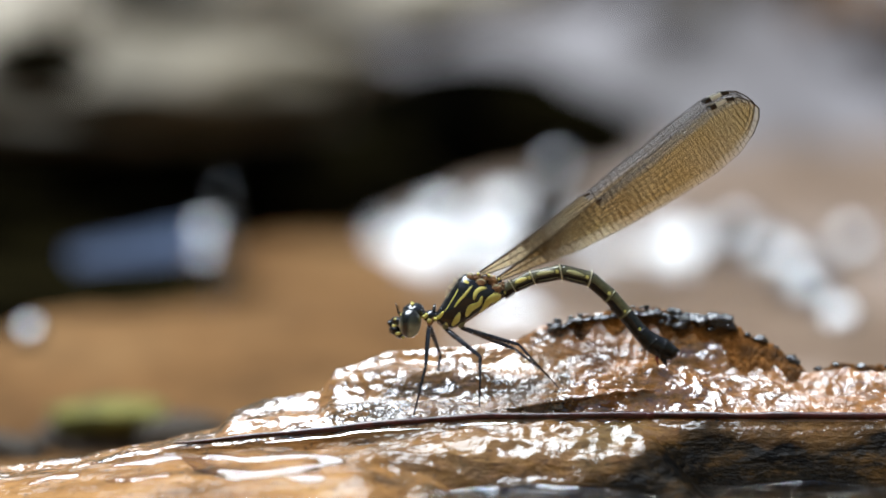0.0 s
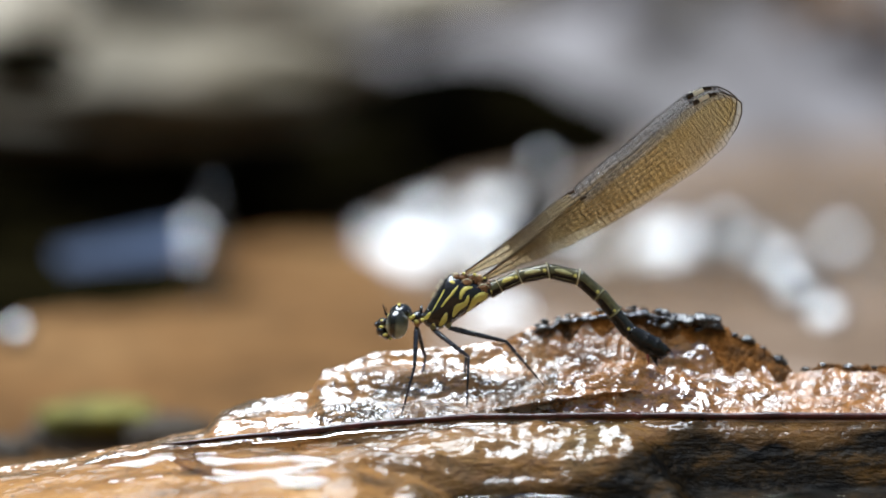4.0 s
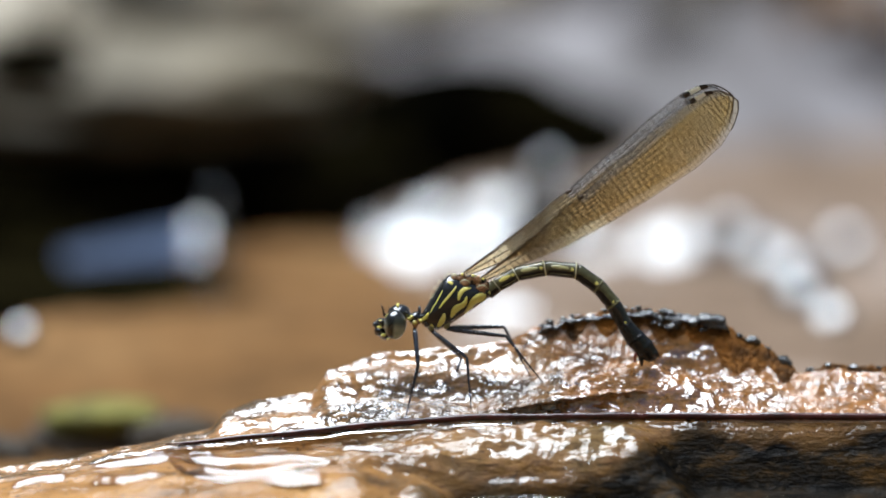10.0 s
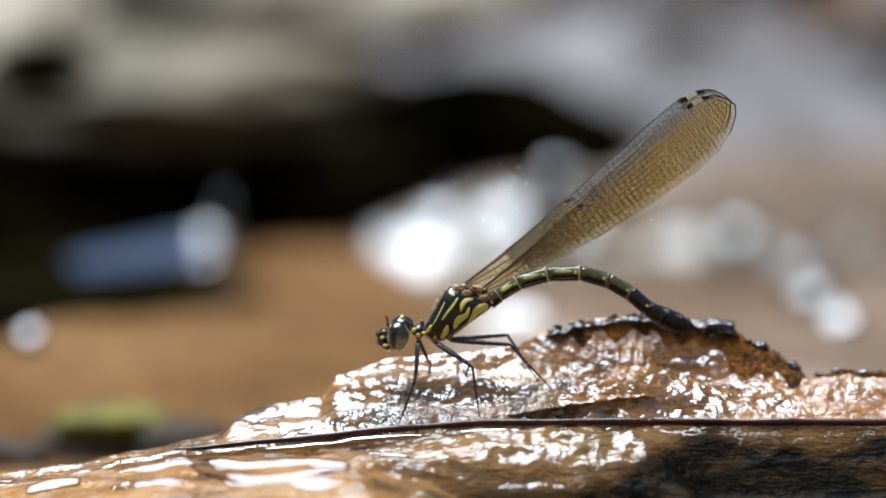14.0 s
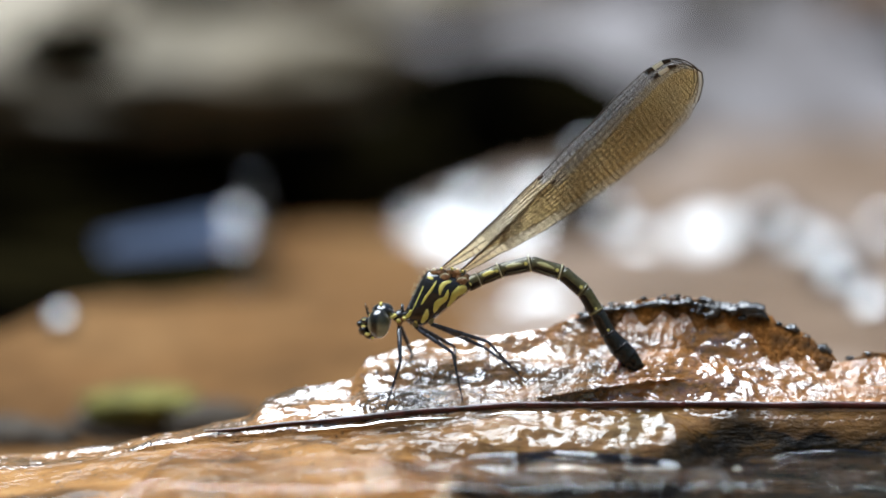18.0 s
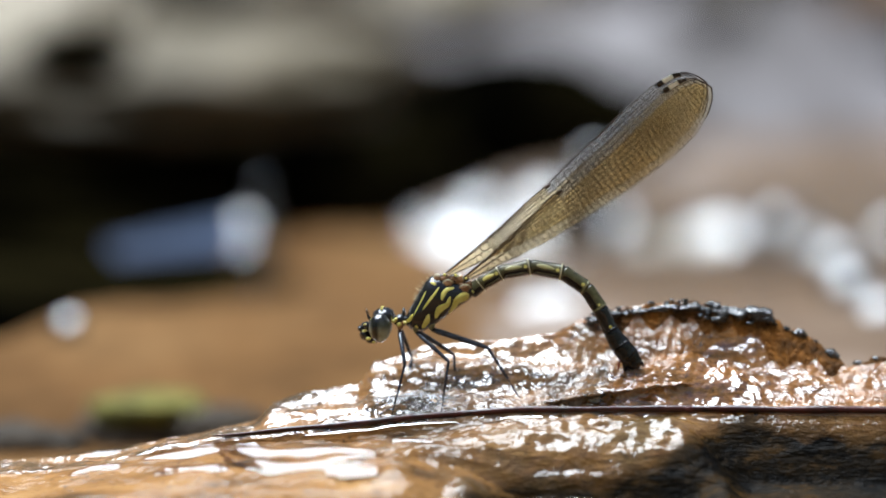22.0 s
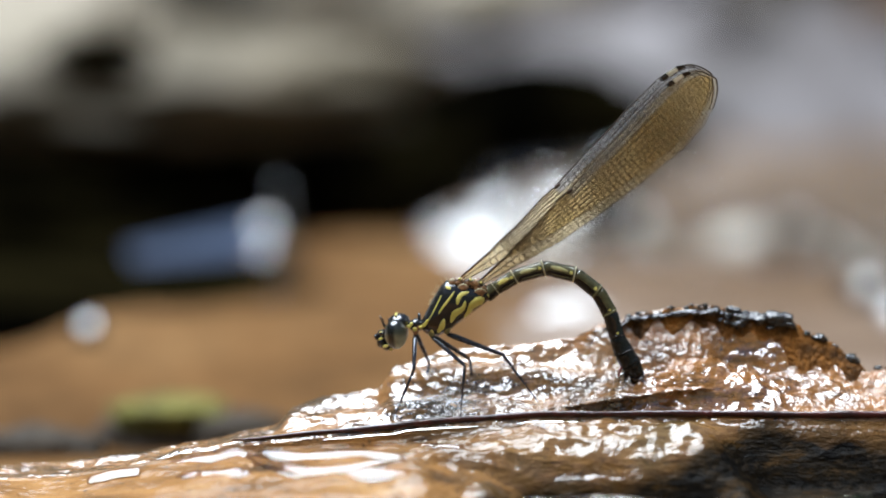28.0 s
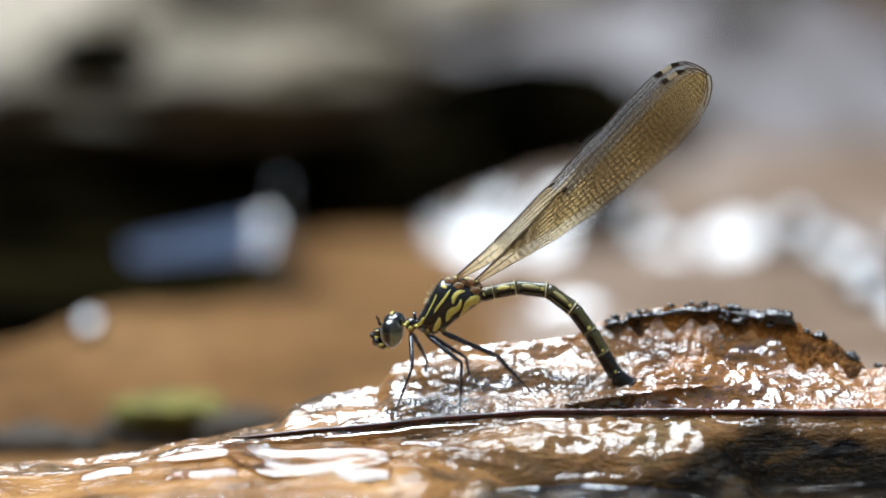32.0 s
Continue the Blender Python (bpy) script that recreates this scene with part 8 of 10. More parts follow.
    walk(legs[2][0], [
        (0, limb((-2.25, -0.55, -2.75), (0.61, -2.04, -4.66))), (0.5, limb((-2.25, -0.55, -2.75), (0.53, -2.07, -4.76))),
        (1, limb((-2.25, -0.55, -2.75), (0.53, -2.07, -4.76))), (1.5, limb((-2.25, -0.55, -2.75), (0.51, -2.05, -4.8))),
        (2, limb((-2.25, -0.55, -2.75), (0.54, -2.07, -4.74))), (2.5, limb((-2.25, -0.55, -2.75), (0.55, -2.08, -4.72))),
        (3, limb((-2.25, -0.55, -2.75), (0.58, -2.07, -4.69))), (3.5, limb((-2.25, -0.55, -2.75), (0.54, -2.06, -4.74))),
        (4.2, limb((-2.25, -0.55, -2.75), (0.62, -2.09, -4.62))), (4.9, limb((-2.25, -0.55, -2.75), (0.68, -2.11, -4.49))),
        (5.5, limb((-2.25, -0.55, -2.75), (0.73, -2.13, -4.39))), (6, limb((-2.25, -0.55, -2.75), (0.72, -2.11, -4.42))),
        (6.5, limb((-2.25, -0.55, -2.75), (0.78, -2.1, -4.32))), (7, limb((-2.25, -0.55, -2.75), (0.76, -2.09, -4.37))),
        (7.5, limb((-2.25, -0.55, -2.75), (0.71, -2.09, -4.46))), (8, limb((-2.25, -0.55, -2.75), (0.7, -2.06, -4.51))),
        (8.5, limb((-2.25, -0.55, -2.75), (0.7, -2.07, -4.5))), (9, limb((-2.25, -0.55, -2.75), (0.68, -2.05, -4.54))),
        (9.5, limb((-2.25, -0.55, -2.75), (0.63, -2.02, -4.65))), (10, limb((-2.25, -0.55, -2.75), (0.62, -1.98, -4.69))),
        (10.5, limb((-2.25, -0.55, -2.75), (0.63, -1.99, -4.67))), (11, limb((-2.25, -0.55, -2.75), (0.6, -2, -4.7))),
        (11.5, limb((-2.25, -0.55, -2.75), (0.63, -2.01, -4.65))), (11.8, limb((-2.25, -0.55, -2.75), (0.65, -2.01, -4.62))),
        (12, limb((-2.25, -0.55, -2.75), (0.67, -2.01, -4.6))), (12.5, limb((-2.25, -0.55, -2.75), (0.62, -2, -4.68))),
        (13, limb((-2.25, -0.55, -2.75), (0.66, -1.99, -4.63))), (13.5, limb((-2.25, -0.55, -2.75), (0.64, -1.97, -4.68))),
        (14, limb((-2.25, -0.55, -2.75), (0.7, -1.97, -4.57))), (14.5, limb((-2.25, -0.55, -2.75), (0.56, -1.98, -4.79))),
        (15, limb((-2.25, -0.55, -2.75), (0.57, -1.99, -4.77))), (15.5, limb((-2.25, -0.55, -2.75), (0.57, -2, -4.75))),
        (16, limb((-2.25, -0.55, -2.75), (0.58, -2.02, -4.73))), (16.5, limb((-2.25, -0.55, -2.75), (0.59, -2.03, -4.71))),
        (17, limb((-2.25, -0.55, -2.75), (0.69, -2.03, -4.54))), (17.5, limb((-2.25, -0.55, -2.75), (0.76, -2.04, -4.43))),
        (18, limb((-2.25, -0.55, -2.75), (0.56, -1.93, -4.82))), (18.5, limb((-2.25, -0.55, -2.75), (0.71, -1.99, -4.54))),
        (19, limb((-2.25, -0.55, -2.75), (0.8, -2.03, -4.35))), (19.5, limb((-2.25, -0.55, -2.75), (0.64, -2.11, -4.56))),
        (20, limb((-2.25, -0.55, -2.75), (0.22, -2.27, -4.99))), (20.5, limb((-2.25, -0.55, -2.75), (0.28, -2.3, -4.9))),
        (21, limb((-2.25, -0.55, -2.75), (0.22, -2.21, -5.03))), (21.5, limb((-2.25, -0.55, -2.75), (0.32, -2.16, -4.95))),
        (22, limb((-2.25, -0.55, -2.75), (0.31, -2.18, -4.96))), (22.5, limb((-2.25, -0.55, -2.75), (0.31, -2.19, -4.94))),
        (22.7, limb((-2.25, -0.55, -2.75), (0.31, -2.18, -4.96))), (23, limb((-2.25, -0.55, -2.75), (0.3, -2.17, -4.98))),
        (23.5, limb((-2.25, -0.55, -2.75), (0.39, -2.19, -4.85))), (24, limb((-2.25, -0.55, -2.75), (0.36, -2.2, -4.88))),
        (24.5, limb((-2.25, -0.55, -2.75), (0.31, -2.12, -4.99))), (25, limb((-2.25, -0.55, -2.75), (0.24, -2.1, -5.08))),
        (25.5, limb((-2.25, -0.55, -2.75), (0.22, -2.13, -5.09))), (27.5, limb((-2.25, -0.55, -2.75), (0.33, -2.14, -4.96))),
        (28, limb((-2.25, -0.55, -2.75), (0.34, -2.13, -4.96))), (28.5, limb((-2.25, -0.55, -2.75), (0.49, -2.13, -4.76))),
        (29, limb((-2.25, -0.55, -2.75), (0.54, -2.2, -4.63))), (29.5, limb((-2.25, -0.55, -2.75), (0.42, -2.09, -4.88))),
        (30, limb((-2.25, -0.55, -2.75), (0.44, -2.05, -4.89))), (30.5, limb((-2.25, -0.55, -2.75), (0.42, -2.07, -4.9))),
        (31, limb((-2.25, -0.55, -2.75), (0.53, -2.14, -4.69))), (31.5, limb((-2.25, -0.55, -2.75), (0.45, -2.09, -4.85))),
        (32, limb((-2.25, -0.55, -2.75), (0.44, -2.09, -4.87)))])
    walk(legs[2][1], [
        (0, limb((0.61, -2.04, -4.66), (0.72, -2.3, -8.6))), (0.5, limb((0.53, -2.07, -4.76), (0.48, -2.3, -8.7))),
        (1, limb((0.53, -2.07, -4.76), (0.49, -2.3, -8.71))), (1.5, limb((0.51, -2.05, -4.8), (0.51, -2.3, -8.75))),
        (2, limb((0.54, -2.07, -4.74), (0.51, -2.3, -8.68))), (2.5, limb((0.55, -2.08, -4.72), (0.46, -2.3, -8.66))),
        (3, limb((0.58, -2.07, -4.69), (0.57, -2.3, -8.64))), (3.5, limb((0.54, -2.06, -4.74), (0.53, -2.3, -8.69))),
        (4.2, limb((0.62, -2.09, -4.62), (0.55, -2.3, -8.56))), (4.9, limb((0.68, -2.11, -4.49), (0.57, -2.3, -8.44))),
        (5.5, limb((0.73, -2.13, -4.39), (0.59, -2.3, -8.33))), (6, limb((0.72, -2.11, -4.42), (0.66, -2.3, -8.37))),
        (6.5, limb((0.78, -2.1, -4.32), (0.79, -2.3, -8.26))), (7, limb((0.76, -2.09, -4.37), (0.82, -2.3, -8.32))),
        (7.5, limb((0.71, -2.09, -4.46), (0.74, -2.3, -8.41))), (8, limb((0.7, -2.06, -4.51), (0.8, -2.3, -8.45))),
        (8.5, limb((0.7, -2.07, -4.5), (0.79, -2.3, -8.44))), (9, limb((0.68, -2.05, -4.54), (0.83, -2.3, -8.48))),
        (9.5, limb((0.63, -2.02, -4.65), (0.86, -2.3, -8.58))), (10, limb((0.62, -1.98, -4.69), (1.04, -2.3, -8.6))),
        (10.5, limb((0.63, -1.99, -4.67), (0.99, -2.3, -8.59))), (11, limb((0.6, -2, -4.7), (0.9, -2.3, -8.63))),
        (11.5, limb((0.63, -2.01, -4.65), (0.89, -2.3, -8.58))), (11.8, limb((0.65, -2.01, -4.62), (0.94, -2.3, -8.55))),
        (12, limb((0.67, -2.01, -4.6), (0.97, -2.3, -8.53))), (12.5, limb((0.62, -2, -4.68), (0.91, -2.3, -8.61))),
        (13, limb((0.66, -1.99, -4.63), (1.06, -2.3, -8.55))), (13.5, limb((0.64, -1.97, -4.68), (1.11, -2.3, -8.59))),
        (14, limb((0.7, -1.97, -4.57), (1.21, -2.3, -8.48))), (14.5, limb((0.56, -1.98, -4.79), (0.91, -2.3, -8.71))),
        (15, limb((0.57, -1.99, -4.77), (0.87, -2.3, -8.69))), (15.5, limb((0.57, -2, -4.75), (0.83, -2.3, -8.68))),
        (16, limb((0.58, -2.02, -4.73), (0.79, -2.3, -8.66))), (16.5, limb((0.59, -2.03, -4.71), (0.74, -2.3, -8.65))),
        (17, limb((0.69, -2.03, -4.54), (0.93, -2.3, -8.47))), (17.5, limb((0.76, -2.04, -4.43), (1.03, -2.3, -8.36))),
        (18, limb((0.56, -1.93, -4.82), (1.12, -2.3, -8.71))), (18.5, limb((0.71, -1.99, -4.54), (1.13, -2.3, -8.45))),
        (19, limb((0.8, -2.03, -4.35), (1.16, -2.3, -8.28))), (19.5, limb((0.64, -2.11, -4.56), (0.52, -2.3, -8.51))),
        (20, limb((0.22, -2.27, -4.99), (-0.74, -2.3, -8.82))), (20.5, limb((0.28, -2.3, -4.9), (-0.75, -2.3, -8.71))),
        (21, limb((0.22, -2.21, -5.03), (-0.54, -2.3, -8.9))), (21.5, limb((0.32, -2.16, -4.95), (-0.2, -2.3, -8.87))),
        (22, limb((0.31, -2.18, -4.96), (-0.3, -2.3, -8.86))), (22.5, limb((0.31, -2.19, -4.94), (-0.34, -2.3, -8.83))),
        (22.7, limb((0.31, -2.18, -4.96), (-0.32, -2.3, -8.85))), (23, limb((0.3, -2.17, -4.98), (-0.29, -2.3, -8.88))),
        (23.5, limb((0.39, -2.19, -4.85), (-0.2, -2.3, -8.75))), (24, limb((0.36, -2.2, -4.88), (-0.28, -2.3, -8.78))),
        (24.5, limb((0.31, -2.12, -4.99), (-0.11, -2.3, -8.92))), (25, limb((0.24, -2.1, -5.08), (-0.14, -2.3, -9.01))),
        (25.5, limb((0.22, -2.13, -5.09), (-0.29, -2.3, -9))), (27.5, limb((0.33, -2.14, -4.96), (-0.12, -2.3, -8.88))),
        (28, limb((0.34, -2.13, -4.96), (-0.09, -2.3, -8.88))), (28.5, limb((0.49, -2.13, -4.76), (0.17, -2.3, -8.7))),
        (29, limb((0.54, -2.2, -4.63), (-0.01, -2.3, -8.54))), (29.5, limb((0.42, -2.09, -4.88), (0.19, -2.3, -8.82))),
        (30, limb((0.44, -2.05, -4.89), (0.39, -2.3, -8.83))), (30.5, limb((0.42, -2.07, -4.9), (0.27, -2.3, -8.84))),
        (31, limb((0.53, -2.14, -4.69), (0.2, -2.3, -8.63))), (31.5, limb((0.45, -2.09, -4.85), (0.25, -2.3, -8.79))),
        (32, limb((0.44, -2.09, -4.87), (0.22, -2.3, -8.8)))])
    walk(legs[3][0], [
        (0, limb((-2.25, 0.55, -2.75), (0.59, 1.63, -4.94))), (0.5, limb((-2.25, 0.55, -2.75), (0.51, 1.65, -5.04))),
        (1, limb((-2.25, 0.55, -2.75), (0.5, 1.65, -5.05))), (1.5, limb((-2.25, 0.55, -2.75), (0.48, 1.63, -5.09))),
        (2, limb((-2.25, 0.55, -2.75), (0.52, 1.65, -5.02))), (2.5, limb((-2.25, 0.55, -2.75), (0.53, 1.67, -5))),
        (3, limb((-2.25, 0.55, -2.75), (0.56, 1.65, -4.98))), (3.5, limb((-2.25, 0.55, -2.75), (0.52, 1.65, -5.03))),
        (4.2, limb((-2.25, 0.55, -2.75), (0.47, 1.82, -4.99))), (4.9, limb((-2.25, 0.55, -2.75), (0.32, 1.97, -5.08))),
        (5.5, limb((-2.25, 0.55, -2.75), (0.1, 2.11, -5.22))), (6, limb((-2.25, 0.55, -2.75), (0.13, 2.09, -5.2))),
        (6.5, limb((-2.25, 0.55, -2.75), (0.25, 2.11, -5.07))), (7, limb((-2.25, 0.55, -2.75), (0.24, 2.09, -5.09))),
        (7.5, limb((-2.25, 0.55, -2.75), (0.19, 2.09, -5.15))), (8, limb((-2.25, 0.55, -2.75), (0.21, 2.08, -5.13))),
        (8.5, limb((-2.25, 0.55, -2.75), (0.23, 2.09, -5.1))), (9, limb((-2.25, 0.55, -2.75), (0.25, 2.08, -5.09))),
        (9.5, limb((-2.25, 0.55, -2.75), (0.22, 2.05, -5.14))), (10, limb((-2.25, 0.55, -2.75), (0.26, 2.01, -5.12))),
        (10.5, limb((-2.25, 0.55, -2.75), (0.29, 2.04, -5.07))), (11, limb((-2.25, 0.55, -2.75), (0.26, 2.06, -5.09))),
        (11.5, limb((-2.25, 0.55, -2.75), (0.33, 2.09, -4.99))), (11.8, limb((-2.25, 0.55, -2.75), (0.37, 2.1, -4.94))),
        (12, limb((-2.25, 0.55, -2.75), (0.4, 2.1, -4.91))), (12.5, limb((-2.25, 0.55, -2.75), (0.35, 2.09, -4.97))),
        (13, limb((-2.25, 0.55, -2.75), (0.44, 2.08, -4.86))), (13.5, limb((-2.25, 0.55, -2.75), (0.44, 2.06, -4.89))),
        (14, limb((-2.25, 0.55, -2.75), (0.54, 2.08, -4.73))), (14.5, limb((-2.25, 0.55, -2.75), (0.37, 2.09, -4.95))),
        (15, limb((-2.25, 0.55, -2.75), (0.51, 1.99, -4.84))), (15.5, limb((-2.25, 0.55, -2.75), (0.61, 1.88, -4.78))),
        (16, limb((-2.25, 0.55, -2.75), (0.66, 1.77, -4.78))), (16.5, limb((-2.25, 0.55, -2.75), (0.66, 1.65, -4.85))),
        (17, limb((-2.25, 0.55, -2.75), (0.79, 1.73, -4.61))), (17.5, limb((-2.25, 0.55, -2.75), (0.85, 1.79, -4.45))),
        (18, limb((-2.25, 0.55, -2.75), (0.7, 1.75, -4.73))), (18.5, limb((-2.25, 0.55, -2.75), (0.78, 1.82, -4.55))),
        (19, limb((-2.25, 0.55, -2.75), (0.82, 1.86, -4.46))), (19.5, limb((-2.25, 0.55, -2.75), (0.71, 1.85, -4.65))),
        (20, limb((-2.25, 0.55, -2.75), (0.65, 1.79, -4.78))), (20.5, limb((-2.25, 0.55, -2.75), (0.71, 1.82, -4.67))),
        (21, limb((-2.25, 0.55, -2.75), (0.63, 1.74, -4.84))), (21.5, limb((-2.25, 0.55, -2.75), (0.69, 1.69, -4.79))),
        (22, limb((-2.25, 0.55, -2.75), (0.68, 1.7, -4.79))), (22.5, limb((-2.25, 0.55, -2.75), (0.69, 1.71, -4.77))),
        (22.7, limb((-2.25, 0.55, -2.75), (0.67, 1.7, -4.8))), (23, limb((-2.25, 0.55, -2.75), (0.65, 1.69, -4.83))),
        (23.5, limb((-2.25, 0.55, -2.75), (0.75, 1.71, -4.68))), (24, limb((-2.25, 0.55, -2.75), (0.73, 1.72, -4.7))),
        (24.5, limb((-2.25, 0.55, -2.75), (0.64, 1.64, -4.88))), (25, limb((-2.25, 0.55, -2.75), (0.57, 1.62, -4.98))),
        (25.5, limb((-2.25, 0.55, -2.75), (0.56, 1.64, -4.98))), (27.5, limb((-2.25, 0.55, -2.75), (0.66, 1.65, -4.84))),
        (28, limb((-2.25, 0.55, -2.75), (0.67, 1.65, -4.84))), (28.5, limb((-2.25, 0.55, -2.75), (0.81, 1.66, -4.62))),
        (29, limb((-2.25, 0.55, -2.75), (0.87, 1.72, -4.47))), (29.5, limb((-2.25, 0.55, -2.75), (0.72, 1.61, -4.78))),
        (30, limb((-2.25, 0.55, -2.75), (0.7, 1.56, -4.83))), (30.5, limb((-2.25, 0.55, -2.75), (0.69, 1.58, -4.84))),
        (31, limb((-2.25, 0.55, -2.75), (0.83, 1.66, -4.58))), (31.5, limb((-2.25, 0.55, -2.75), (0.72, 1.6, -4.79))),
        (32, limb((-2.25, 0.55, -2.75), (0.71, 1.6, -4.8)))])
    walk(legs[3][1], [
        (0, limb((0.59, 1.63, -4.94), (0.93, 1.6, -8.88))), (0.5, limb((0.51, 1.65, -5.04), (0.68, 1.6, -8.99))),
        (1, limb((0.5, 1.65, -5.05), (0.69, 1.6, -8.99))), (1.5, limb((0.48, 1.63, -5.09), (0.71, 1.6, -9.03))),
        (2, limb((0.52, 1.65, -5.02), (0.72, 1.6, -8.96))), (2.5, limb((0.53, 1.67, -5), (0.67, 1.6, -8.95))),
        (3, limb((0.56, 1.65, -4.98), (0.77, 1.6, -8.92))), (3.5, limb((0.52, 1.65, -5.03), (0.73, 1.6, -8.97))),
        (4.2, limb((0.47, 1.82, -4.99), (-0.09, 1.6, -8.9))), (4.9, limb((0.32, 1.97, -5.08), (-0.91, 1.6, -8.82))),
        (5.5, limb((0.1, 2.11, -5.22), (-1.61, 1.6, -8.74))), (6, limb((0.13, 2.09, -5.2), (-1.53, 1.6, -8.75))),
        (6.5, limb((0.25, 2.11, -5.07), (-1.4, 1.6, -8.62))), (7, limb((0.24, 2.09, -5.09), (-1.36, 1.6, -8.67))),
        (7.5, limb((0.19, 2.09, -5.15), (-1.44, 1.6, -8.71))), (8, limb((0.21, 2.08, -5.13), (-1.37, 1.6, -8.72))),
        (8.5, limb((0.23, 2.09, -5.1), (-1.38, 1.6, -8.67))), (9, limb((0.25, 2.08, -5.09), (-1.34, 1.6, -8.67))),
        (9.5, limb((0.22, 2.05, -5.14), (-1.3, 1.6, -8.76))), (10, limb((0.26, 2.01, -5.12), (-1.11, 1.6, -8.79))),
        (10.5, limb((0.29, 2.04, -5.07), (-1.16, 1.6, -8.71))), (11, limb((0.26, 2.06, -5.09), (-1.24, 1.6, -8.71))),
        (11.5, limb((0.33, 2.09, -4.99), (-1.25, 1.6, -8.58))), (11.8, limb((0.37, 2.1, -4.94), (-1.2, 1.6, -8.53))),
        (12, limb((0.4, 2.1, -4.91), (-1.17, 1.6, -8.5))), (12.5, limb((0.35, 2.09, -4.97), (-1.23, 1.6, -8.55))),
        (13, limb((0.44, 2.08, -4.86), (-1.07, 1.6, -8.48))), (13.5, limb((0.44, 2.06, -4.89), (-1.01, 1.6, -8.53))),
        (14, limb((0.54, 2.08, -4.73), (-0.91, 1.6, -8.37))), (14.5, limb((0.37, 2.09, -4.95), (-1.2, 1.6, -8.54))),
        (15, limb((0.51, 1.99, -4.84), (-0.65, 1.6, -8.6))), (15.5, limb((0.61, 1.88, -4.78), (-0.11, 1.6, -8.65))),
        (16, limb((0.66, 1.77, -4.78), (0.44, 1.6, -8.72))), (16.5, limb((0.66, 1.65, -4.85), (0.98, 1.6, -8.78))),
        (17, limb((0.79, 1.73, -4.61), (0.92, 1.6, -8.55))), (17.5, limb((0.85, 1.79, -4.45), (0.77, 1.6, -8.39))),
        (18, limb((0.7, 1.75, -4.73), (0.61, 1.6, -8.68))), (18.5, limb((0.78, 1.82, -4.55), (0.49, 1.6, -8.49))),
        (19, limb((0.82, 1.86, -4.46), (0.39, 1.6, -8.38))), (19.5, limb((0.71, 1.85, -4.65), (0.23, 1.6, -8.57))),
        (20, limb((0.65, 1.79, -4.78), (0.35, 1.6, -8.72))), (20.5, limb((0.71, 1.82, -4.67), (0.35, 1.6, -8.6))),
        (21, limb((0.63, 1.74, -4.84), (0.56, 1.6, -8.78))), (21.5, limb((0.69, 1.69, -4.79), (0.9, 1.6, -8.73))),
        (22, limb((0.68, 1.7, -4.79), (0.8, 1.6, -8.74))), (22.5, limb((0.69, 1.71, -4.77), (0.76, 1.6, -8.72))),
        (22.7, limb((0.67, 1.7, -4.8), (0.78, 1.6, -8.74))), (23, limb((0.65, 1.69, -4.83), (0.82, 1.6, -8.78))),
        (23.5, limb((0.75, 1.71, -4.68), (0.91, 1.6, -8.62))), (24, limb((0.73, 1.72, -4.7), (0.82, 1.6, -8.65))),
        (24.5, limb((0.64, 1.64, -4.88), (1, 1.6, -8.81))), (25, limb((0.57, 1.62, -4.98), (0.97, 1.6, -8.91))),
        (25.5, limb((0.56, 1.64, -4.98), (0.83, 1.6, -8.92))), (27.5, limb((0.66, 1.65, -4.84), (1.01, 1.6, -8.77))),
        (28, limb((0.67, 1.65, -4.84), (1.03, 1.6, -8.77))), (28.5, limb((0.81, 1.66, -4.62), (1.29, 1.6, -8.54))),
        (29, limb((0.87, 1.72, -4.47), (1.11, 1.6, -8.41))), (29.5, limb((0.72, 1.61, -4.78), (1.31, 1.6, -8.69))),
        (30, limb((0.7, 1.56, -4.83), (1.52, 1.6, -8.69))), (30.5, limb((0.69, 1.58, -4.84), (1.41, 1.6, -8.72))),
        (31, limb((0.83, 1.66, -4.58), (1.34, 1.6, -8.5))), (31.5, limb((0.72, 1.6, -4.79), (1.39, 1.6, -8.68))),
        (32, limb((0.71, 1.6, -4.8), (1.36, 1.6, -8.69)))])
